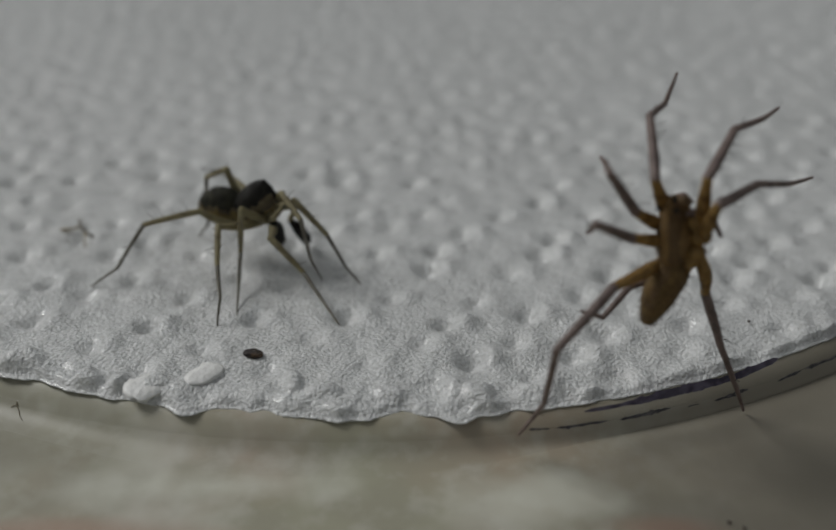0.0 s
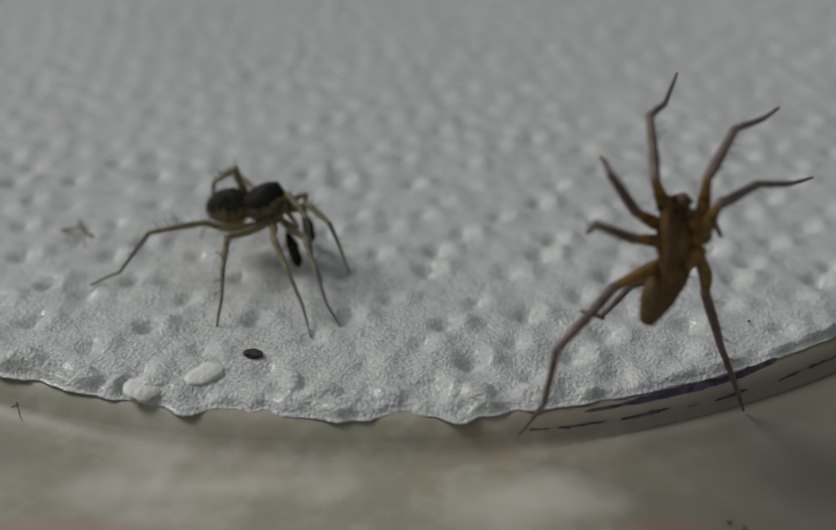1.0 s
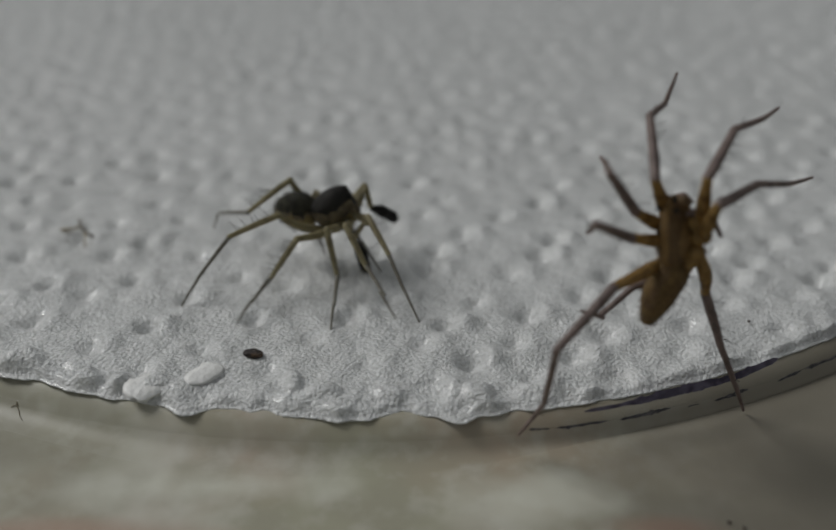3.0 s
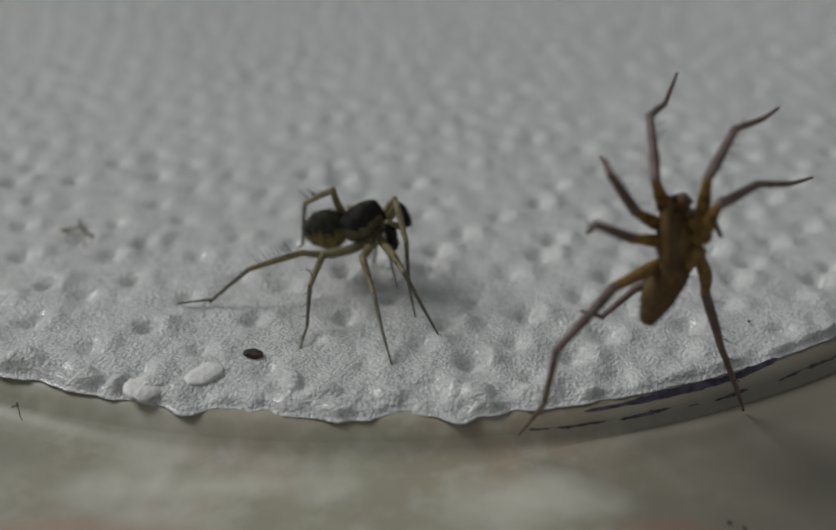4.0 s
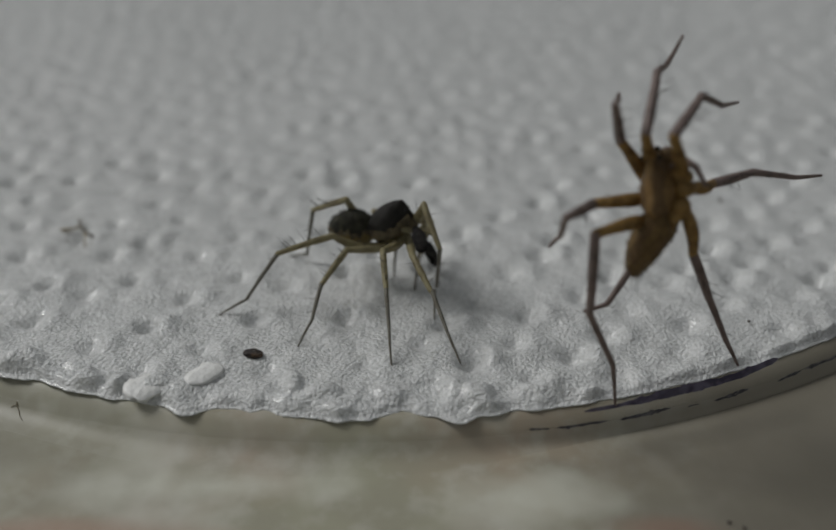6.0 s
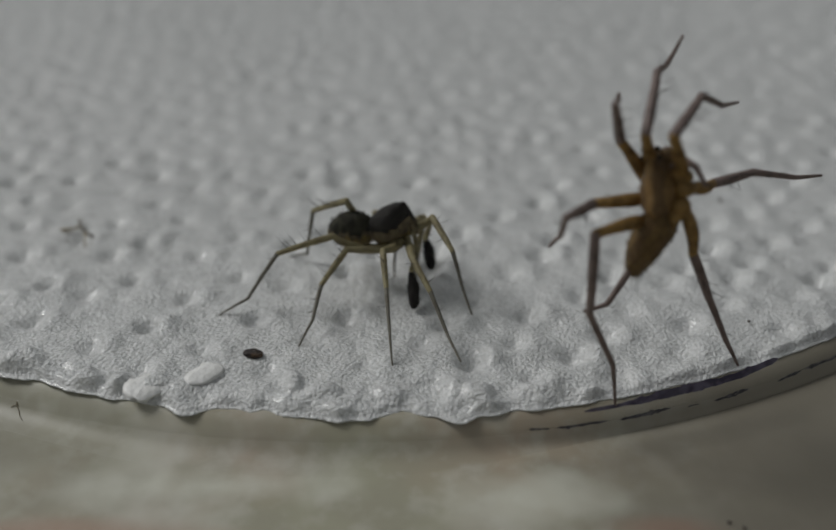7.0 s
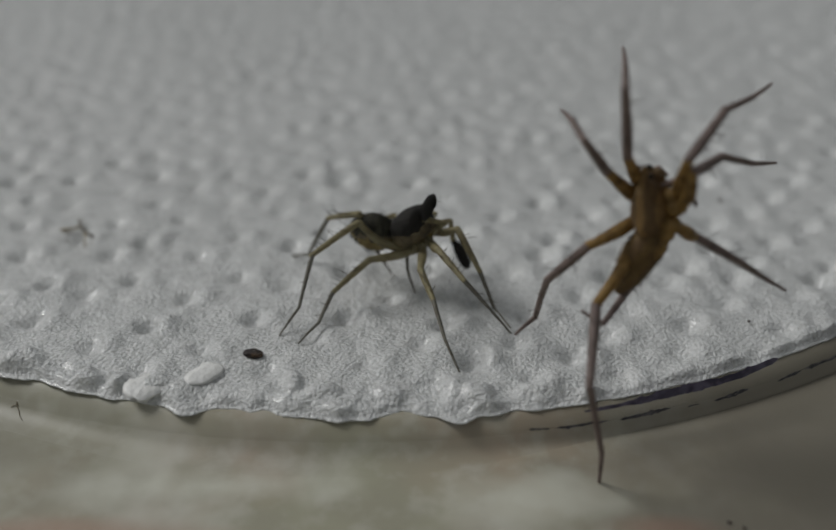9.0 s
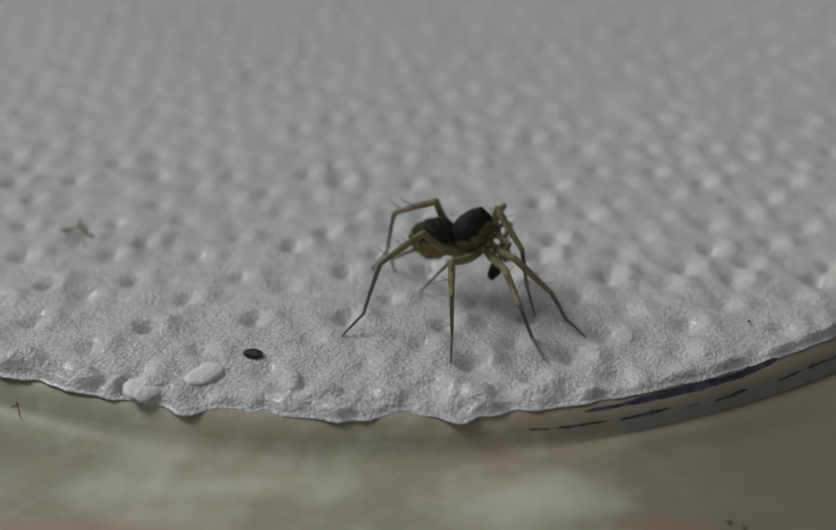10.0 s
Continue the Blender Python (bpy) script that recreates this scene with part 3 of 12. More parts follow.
crumb("paper_flake", -11.6, -12.1, 0.16, 1.15, 0.7, 0.15, FLAKE, 42, "smooth pale paper flake at the torn edge", "paper flake", 8)
stalk("fibre", [on_rim(-21.95, -1.4, 0.04), on_rim(-21.88, -1.55, 0.05), on_rim(-21.7, -1.66, 0.06), on_rim(-21.62, -1.76, 0.06), on_rim(-21.35, -1.84, 0.03)], 0.03, FIBRE, "thin brownish fibre lying on the lid's rim", "fibre")
stalk("fibre", [on_rim(-21.85, -1.48, 0.06), on_rim(-22.05, -1.52, 0.06), on_rim(-22.25, -1.62, 0.04)], 0.028, FIBRE, "short brownish fibre lying on the lid's rim", "fibre")
crumb("crumb", 15.35, -21.5, TAB_Z + 0.06, 0.07, 0.16, 0.06, SEED, -20, "tiny dark crumb on the tabletop", "crumb")
crumb("crumb", 14.75, -21.1, TAB_Z + 0.06, 0.11, 0.11, 0.05, SEED, 10, "tiny brown crumb on the tabletop", "crumb")


# ---- what moves ----
def motions():
    walk(male['body'], [(0,mm(-11.49,1,3.54,10,-25.5,-6.8)), (0.3,mm(-11.69,1.48,3.53,10,-22.1,-1.7)), (0.5,mm(-11.54,1.17,3.53,10,-20.6,1.4)), (0.8,mm(-11.35,1.16,3.53,10,-23.2,-3.5)), (1,mm(-11.07,1.24,3.52,10,-16.7,-1.8)), (1.2,mm(-10.37,.86,3.53,10,-22.2,4.7)), (1.3,mm(-10.36,.76,3.53,10,-22,5.4)), (1.5,mm(-9.19,2.01,3.52,10,-19.2,-1.7)), (1.8,mm(-8.21,1.38,3.53,10,-20.8,4.9)), (2,mm(-7.96,1.67,3.52,10,-14.7,10.9)), (2.2,mm(-7.69,1.8,3.52,10,-18.3,7.8)), (2.5,mm(-7.48,1.56,3.53,10,-20.2,5.6)), (2.7,mm(-7.1,.92,3.53,10,-21.1,-1.9)), (2.85,mm(-6.92,.72,3.53,10,-21.1,-2.5)), (3.05,mm(-6.44,.19,3.53,10,-20.3,-1.6)), (3.25,mm(-6.01,-.28,3.53,10,-19.5,-.7)), (3.5,mm(-5.41,-.93,3.52,10,-18.5,.7)), (3.68,mm(-5.06,-1.32,3.52,10,-17.8,1.6)), (3.8,mm(-4.96,-1.44,3.52,10,-17.5,1.9)), (4,mm(-4.6,-1.74,3.53,10,-22.9,-4.2)), (4.2,mm(-3.42,-2.39,3.53,10,-23.9,5.5)), (4.5,mm(-2.87,-1.83,3.53,10,-20.2,1)), (4.7,mm(-2.85,-2.09,3.53,10,-21.2,8.4)), (5,mm(-2.9,-2.04,3.54,10,-26,-5.8)), (5.2,mm(-2.87,-2,3.54,10,-27,-9.4)), (5.5,mm(-2.88,-2.02,3.54,10,-25.5,-.9)), (6.8,mm(-2.93,-1.83,3.53,10,-22.8,-1.7)), (7,mm(-2.91,-2.11,3.53,10,-21.3,2)), (7.1,mm(-2.67,-2.01,3.53,10,-21.1,2.6)), (7.2,mm(-2.4,-1.73,3.52,10,-18,-1.4)), (7.4,mm(-2.09,-2.41,3.54,10,-25.4,-2.9)), (7.5,mm(-1.91,-2.69,3.55,10,-27.9,-1.1)), (7.7,mm(-1.84,-2.58,3.53,10,-22.3,2.4)), (8,mm(-1.97,-2.28,3.53,10,-22,12.7)), (8.5,mm(-1.86,-2.37,3.53,10,-23.3,15.2)), (9,mm(-1.59,-2.67,3.53,10,-23.9,4.9)), (9.2,mm(-1.46,-3.26,3.54,10,-25.3,3.5)), (9.4,mm(-1.36,-3.79,3.54,10,-24.2,10)), (9.5,mm(-1.12,-2.73,3.54,10,-25.1,-8.5)), (9.6,mm(-.82,-3.34,3.53,10,-23.9,9.3)), (9.8,mm(-.83,-3.34,3.53,10,-22.6,12.4)), (9.9,mm(1.6,-3.12,3.55,10,-28.3,-10.6)), (9.967,mm(2.1,-3.37,3.56,10,-31.6,-2)), (10,mm(2.1,-3.37,3.56,10,-31.6,-2))])
    walk(male['abdomen'], [(0,mm(0,.28,0,0,32.4,-2.3)), (0.3,mm(0,.28,0,0,26,-4.1)), (0.5,mm(0,.28,0,0,24.2,-7)), (0.8,mm(0,.28,0,0,26,1.6)), (1,mm(0,.28,0,0,13,-.6)), (1.2,mm(0,.28,0,0,15,-2.5)), (1.3,mm(0,.28,0,0,13.6,-4.4)), (1.5,mm(0,.28,0,0,19.3,-4.2)), (1.8,mm(0,.28,0,0,21.6,-13.4)), (2,mm(0,.28,0,0,16.3,-16.6)), (2.2,mm(0,.28,0,0,18.3,-14.3)), (2.5,mm(0,.28,0,0,22,-12.3)), (2.7,mm(0,.28,0,0,20.7,-16.3)), (2.85,mm(0,.28,0,0,20.6,-14.6)), (3.05,mm(0,.28,0,0,19.5,-11.8)), (3.25,mm(0,.28,0,0,18.4,-9.6)), (3.5,mm(0,.28,0,0,16.6,-6.9)), (3.68,mm(0,.28,0,0,15.6,-5.4)), (3.8,mm(0,.28,0,0,15.2,-5.1)), (4,mm(0,.28,0,0,13.1,-5.2)), (4.2,mm(0,.28,0,0,21.1,-18.4)), (4.5,mm(0,.28,0,0,20.4,-11.2)), (4.7,mm(0,.28,0,0,19,-17.1)), (5,mm(0,.28,0,0,27.1,-4.9)), (5.2,mm(0,.28,0,0,28.4,-1.6)), (5.5,mm(0,.28,0,0,25.9,-9.7)), (6.8,mm(0,.28,0,0,20.6,-7.6)), (7,mm(0,.28,0,0,18.6,-10.8)), (7.1,mm(0,.28,0,0,22.1,-11.1)), (7.2,mm(0,.28,0,0,17.2,-5.8)), (7.4,mm(0,.28,0,0,27,-11.7)), (7.5,mm(0,.28,0,0,25.6,-18.5)), (7.7,mm(0,.28,0,0,20.6,-20)), (8,mm(0,.28,0,0,21.7,-29.7)), (8.5,mm(0,.28,0,0,22,-32.2)), (9,mm(0,.28,0,0,24.7,-23.2)), (9.2,mm(0,.28,0,0,21.7,-18)), (9.4,mm(0,.28,0,0,21,-26.5)), (9.5,mm(0,.28,0,0,24.3,-.5)), (9.6,mm(0,.28,0,0,22.9,-23.1)), (9.8,mm(0,.28,0,0,21.3,-25.4)), (9.9,mm(0,.28,0,0,33.3,8.8)), (9.967,mm(0,.28,0,0,43.9,3.1)), (10,mm(0,.28,0,0,43.9,3.1))])
    walk(male['R1_femur'], [(0,mm(1.96,-.56,-1.01,-.3,.9,-82.3)), (0.3,mm(1.96,-.56,-1.01,.2,-.8,-84.1)), (0.5,mm(1.96,-.56,-1.01,.5,-13.2,-73.1)), (0.8,mm(1.96,-.56,-1.01,.2,-13.9,-69.2)), (1,mm(1.96,-.56,-1.01,6.9,19.3,-47.4)), (1.2,mm(1.96,-.56,-1.01,-3.5,-24.2,-72.3)), (1.3,mm(1.96,-.56,-1.01,-3,-25.7,-74.2)), (1.5,mm(1.96,-.56,-1.01,-2,-17.7,-74.6)), (1.8,mm(1.96,-.56,-1.01,-3.6,-25.4,-85.1)), (2,mm(1.96,-.56,-1.01,-2.1,-31.8,-93.8)), (2.2,mm(1.96,-.56,-1.01,-3.2,-29.1,-91.5)), (2.5,mm(1.96,-.56,-1.01,-3.4,-24.3,-90.1)), (2.7,mm(1.96,-.56,-1.01,1.6,-24,-85.2)), (2.85,mm(1.96,-.56,-1.01,.3,-28.2,-82.5)), (3.05,mm(1.96,-.56,-1.01,3.1,-28.4,-76.3)), (3.25,mm(1.96,-.56,-1.01,.2,-2.8,-70.6)), (3.5,mm(1.96,-.56,-1.01,.6,-13.2,-71.2)), (3.68,mm(1.96,-.56,-1.01,.2,-18.8,-70.7)), (3.8,mm(1.96,-.56,-1.01,-.1,-8.8,-69.8)), (4,mm(1.96,-.56,-1.01,-.2,-3.5,-65.8)), (4.2,mm(1.96,-.56,-1.01,.6,-11.4,-80.6)), (4.5,mm(1.96,-.56,-1.01,-.5,-11.6,-77.6)), (4.7,mm(1.96,-.56,-1.01,-.3,-13.6,-85.9)), (5,mm(1.96,-.56,-1.01,-.6,-7.2,-71.3)), (5.2,mm(1.96,-.56,-1.01,-.6,-5.5,-67.9)), (5.5,mm(1.96,-.56,-1.01,-.4,-8.1,-77.8)), (6.8,mm(1.96,-.56,-1.01,.6,-9.8,-81.7)), (7,mm(1.96,-.56,-1.01,.7,-13.8,-84)), (7.1,mm(1.96,-.56,-1.01,1,-14.9,-86.5)), (7.2,mm(1.96,-.56,-1.01,.2,-13.9,-80)), (7.4,mm(1.96,-.56,-1.01,-3.7,-17.8,-71.2)), (7.5,mm(1.96,-.56,-1.01,-4,-21.8,-76.5)), (7.7,mm(1.96,-.56,-1.01,-1.3,-21.8,-84.4)), (8,mm(1.96,-.56,-1.01,-1,-18.6,-93.2)), (8.5,mm(1.96,-.56,-1.01,-1.5,-20.3,-95.4)), (9,mm(1.96,-.56,-1.01,3.3,-22.4,-76.3)), (9.2,mm(1.96,-.56,-1.01,1.9,-21.2,-75.8)), (9.4,mm(1.96,-.56,-1.01,1.7,-20.7,-77.4)), (9.5,mm(1.96,-.56,-1.01,.1,-9.2,-42.4)), (9.6,mm(1.96,-.56,-1.01,.1,2.8,-75)), (9.8,mm(1.96,-.56,-1.01,.1,2,-77.1)), (9.9,mm(1.96,-.56,-1.01,-9.3,-26.2,-37.6)), (9.967,mm(1.96,-.56,-1.01,0,1.5,-60.6)), (10,mm(1.96,-.56,-1.01,0,1.5,-60.6))])
    walk(male['R1_tibia'], [(0,mm(2.3,-3.03,-1.05,12.9,49.9,-48.5)), (0.3,mm(2.21,-3.04,-.97,2,17.1,-61.3)), (0.5,mm(2.67,-2.88,-.44,-.2,13.4,-71.7)), (0.8,mm(2.82,-2.83,-.41,-1.6,23.3,-72.2)), (1,mm(3.55,-2.29,-1.83,-1.1,7.2,-76.5)), (1.2,mm(2.65,-2.73,.01,.7,10.9,-76.8)), (1.3,mm(2.57,-2.72,.07,.9,11,-76.4)), (1.5,mm(2.59,-2.85,-.25,.2,10.2,-79.7)), (1.8,mm(2.15,-2.81,.06,.3,9.1,-91.4)), (2,mm(1.82,-2.68,.31,.7,10.8,-94)), (2.2,mm(1.9,-2.74,.2,.9,11.8,-93.6)), (2.5,mm(1.95,-2.83,.02,.6,8.6,-94.2)), (2.7,mm(2.15,-2.83,.01,1.8,19.8,-76)), (2.85,mm(2.25,-2.74,.17,-.5,-3.9,-74.8)), (3.05,mm(2.48,-2.69,.18,-3.7,56.1,-74.3)), (3.25,mm(2.79,-2.91,-.89,-.3,21,-67.4)), (3.5,mm(2.74,-2.86,-.44,-.5,23.1,-69.9)), (3.68,mm(2.74,-2.79,-.2,-.5,17.3,-71.7)), (3.8,mm(2.81,-2.88,-.62,-.1,2.3,-73.6)), (4,mm(2.98,-2.83,-.85,.1,-9,-69.9)), (4.2,mm(2.36,-2.97,-.51,2.3,47.2,-74.6)), (4.5,mm(2.49,-2.95,-.51,.5,19.5,-78.5)), (4.7,mm(2.13,-2.98,-.42,.5,16.8,-85.7)), (5,mm(2.75,-2.91,-.69,.8,19.1,-73.8)), (5.2,mm(2.89,-2.86,-.77,1,21.5,-71.2)), (5.5,mm(2.48,-2.97,-.66,.8,16.2,-78)), (6.8,mm(2.31,-2.99,-.58,1.2,14.3,-73.7)), (7,mm(2.21,-2.97,-.41,.9,14.1,-77.6)), (7.1,mm(2.11,-2.97,-.37,.9,13.4,-79)), (7.2,mm(2.38,-2.95,-.41,1,14,-75.1)), (7.4,mm(2.73,-2.81,-.25,0,16.9,-83.1)), (7.5,mm(2.5,-2.81,-.08,-.2,21.6,-88)), (7.7,mm(2.19,-2.87,-.08,.9,15.7,-84.5)), (8,mm(1.83,-2.92,-.21,.3,14.1,-95.3)), (8.5,mm(1.74,-2.89,-.14,.6,13.3,-97.2)), (9,mm(2.51,-2.8,-.06,-1,12.5,-72.2)), (9.2,mm(2.53,-2.82,-.1,-.2,10.5,-71.8)), (9.4,mm(2.47,-2.84,-.12,-1.4,30.9,-75.3)), (9.5,mm(3.78,-2.22,-.61,-4,16.2,-55.8)), (9.6,mm(2.6,-2.97,-1.13,-1.2,14.9,-82.1)), (9.8,mm(2.52,-2.99,-1.09,-1.1,13.6,-84.3)), (9.9,mm(3.73,-1.93,.09,-6.8,36.6,-69.3)), (9.967,mm(3.19,-2.73,-1.07,2.6,47.8,-58.8)), (10,mm(3.19,-2.73,-1.07,2.6,47.8,-58.8))])
    walk(male['R1_metatarsus'], [(0,mm(3.57,-4.47,-3.33,1,26.4,-63)), (0.3,mm(3.58,-5.55,-1.85,2.5,32.5,-63.6)), (0.5,mm(3.58,-5.64,-1.13,-.3,39.3,-71.2)), (0.8,mm(3.66,-5.44,-1.59,1.3,39.7,-66.2)), (1,mm(4.25,-5.17,-2.21,-3.1,18.4,-77.1)), (1.2,mm(3.32,-5.58,-.55,-6.4,38.5,-91)), (1.3,mm(3.26,-5.57,-.5,-5.8,38,-90.4)), (1.5,mm(3.12,-5.74,-.78,-4.4,32.5,-89.1)), (1.8,mm(2.08,-5.75,-.41,-1.5,20.9,-97.6)), (2,mm(1.61,-5.6,-.25,-2.1,20.8,-103.6)), (2.2,mm(1.72,-5.66,-.4,-2,20.8,-103.8)), (2.5,mm(1.74,-5.78,-.43,-.7,11.9,-101.7)), (2.7,mm(2.83,-5.56,-1.01,-67.8,82.1,-149.2)), (2.85,mm(3.03,-5.61,.38,-12.6,64.1,-95.7)), (3.05,mm(2.93,-4.3,-2.3,.7,7.1,-64.2)), (3.25,mm(3.86,-5.49,-1.96,1.3,25.2,-63.3)), (3.5,mm(3.69,-5.44,-1.61,1.3,28.8,-65.9)), (3.68,mm(3.64,-5.5,-1.09,1.1,35,-68.2)), (3.8,mm(3.65,-5.74,-.75,-.7,33.3,-71.9)), (4,mm(3.99,-5.6,-.39,-4,67.6,-73.4)), (4.2,mm(2.9,-4.93,-2.7,-.4,13.1,-79.4)), (4.5,mm(3.05,-5.71,-1.5,-1,18.4,-83.3)), (4.7,mm(2.35,-5.83,-1.28,-.8,15.8,-90.2)), (5,mm(3.54,-5.61,-1.67,-2.7,28.7,-81.9)), (5.2,mm(3.79,-5.49,-1.86,-3.2,31.1,-79.9)), (5.5,mm(3.08,-5.78,-1.49,-1.9,25.3,-85.3)), (6.8,mm(3.13,-5.77,-1.32,-1.4,31.2,-81.2)), (7,mm(2.84,-5.8,-1.14,-2.1,37.3,-84.5)), (7.1,mm(2.66,-5.82,-1.06,-1,26,-85.1)), (7.2,mm(3.13,-5.74,-1.13,-2.6,27.5,-84.8)), (7.4,mm(3.07,-5.65,-1.11,-2.9,29.1,-88.9)), (7.5,mm(2.6,-5.59,-1.18,-2.1,21.6,-93.1)), (7.7,mm(2.46,-5.73,-.89,-1.3,16.6,-92.3)), (8,mm(1.56,-5.8,-.94,-1.1,14.5,-100.9)), (8.5,mm(1.38,-5.77,-.83,-1,13.5,-103.7)), (9,mm(3.4,-5.58,-.7,57.7,78.1,-9.4)), (9.2,mm(3.45,-5.6,-.65,24.9,79.5,-45.2)), (9.4,mm(3.12,-5.32,-1.66,30.5,80.8,-41.8)), (9.5,mm(5.39,-4.59,-1.44,113.9,78.4,71.7)), (9.6,mm(3,-5.83,-1.9,1.9,59.5,-75.3)), (9.8,mm(2.81,-5.88,-1.8,2.2,54.1,-76.9)), (9.9,mm(4.58,-4.17,-1.69,-12.3,68.5,-71.1)), (9.967,mm(4.22,-4.45,-3.28,-172.5,79.7,125.2)), (10,mm(4.22,-4.45,-3.28,-172.5,79.7,125.2))])
    walk(male['R1_tarsus'], [(0,mm(4.63,-6.55,-4.49,1,20.7,-62.5)), (0.3,mm(4.56,-7.52,-3.25,3.6,34.2,-61.8)), (0.5,mm(4.23,-7.55,-2.78,4,37.1,-64.1)), (0.8,mm(4.46,-7.27,-3.26,4.4,41,-61.5)), (1,mm(4.8,-7.59,-3.03,1.1,27.2,-64.9)), (1.2,mm(3.28,-7.62,-2.17,-5.3,45.2,-88.3)), (1.3,mm(3.25,-7.63,-2.1,-6.1,48.3,-89.2)), (1.5,mm(3.15,-7.94,-2.18,-.4,33.9,-81.7)), (1.8,mm(1.76,-8.17,-1.34,-9.1,48.4,-105.6)), (2,mm(1.04,-7.97,-1.18,-1.6,29.5,-101.1)), (2.2,mm(1.14,-8.03,-1.33,-4.1,28.3,-106.7)), (2.5,mm(1.22,-8.28,-.96,-13.4,48.7,-115.8)), (2.7,mm(2.52,-5.74,-3.59,.3,2.6,-73.9)), (2.85,mm(2.92,-6.75,-1.97,-5.9,71.9,-87.9)), (3.05,mm(4.06,-6.63,-2.62,.9,13.4,-65.8)), (3.25,mm(4.92,-7.6,-3.07,1.4,26.5,-63.3)), (3.5,mm(4.62,-7.52,-2.87,1.2,31.4,-66.2)), (3.68,mm(4.43,-7.48,-2.59,.9,39.6,-68.6)), (3.8,mm(4.33,-7.81,-2.18,7.1,55.1,-62.1)), (4,mm(4.28,-6.55,-2.8,-2.1,73.1,-71.3)), (4.2,mm(3.37,-7.43,-3.3,1,22.7,-75)), (4.5,mm(3.34,-8.16,-2.33,-.5,30.6,-81)), (4.7,mm(2.34,-8.34,-1.99,-.3,27.8,-88)), (5,mm(3.86,-7.88,-2.92,-3.7,45.2,-81.6)), (5.2,mm(4.18,-7.69,-3.21,-5.1,48.9,-80.5)), (5.5,mm(3.27,-8.13,-2.6,-2.2,39.4,-84.3)), (6.8,mm(3.47,-7.98,-2.67,.2,31.3,-78.1)), (7,mm(3.03,-7.86,-2.72,.7,19.5,-79.2)), (7.1,mm(2.86,-8.15,-2.2,1.1,31.4,-80.6)), (7.2,mm(3.34,-8.05,-2.34,.8,25.7,-77.3)), (7.4,mm(3.11,-7.92,-2.38,-8.7,48.2,-94.5)), (7.5,mm(2.47,-8.01,-2.14,-7.3,56.8,-96)), (7.7,mm(2.36,-8.23,-1.63,-4.7,55.1,-93.5)), (8,mm(1.08,-8.28,-1.59,.3,25.8,-95.7)), (8.5,mm(.78,-8.24,-1.44,-1.7,25.1,-103.7)), (9,mm(3.93,-5.67,-3.25,4.1,49.6,-62.3)), (9.2,mm(3.78,-5.94,-3.21,2.5,46.3,-67)), (9.4,mm(3.43,-5.59,-4.23,.4,7.5,-69.5)), (9.5,mm(5.55,-4.1,-4,103.4,82.2,61.5)), (9.6,mm(3.34,-7.11,-4.14,-.1,-3.3,-75.6)), (9.8,mm(3.15,-7.37,-3.91,-.1,-5.6,-78.3)), (9.9,mm(4.89,-5.07,-4.11,-8.5,71.8,-66.9)), (9.967,mm(3.96,-4.07,-5.85,-.6,7.9,-66.7)), (10,mm(3.96,-4.07,-5.85,-.6,7.9,-66.7))])
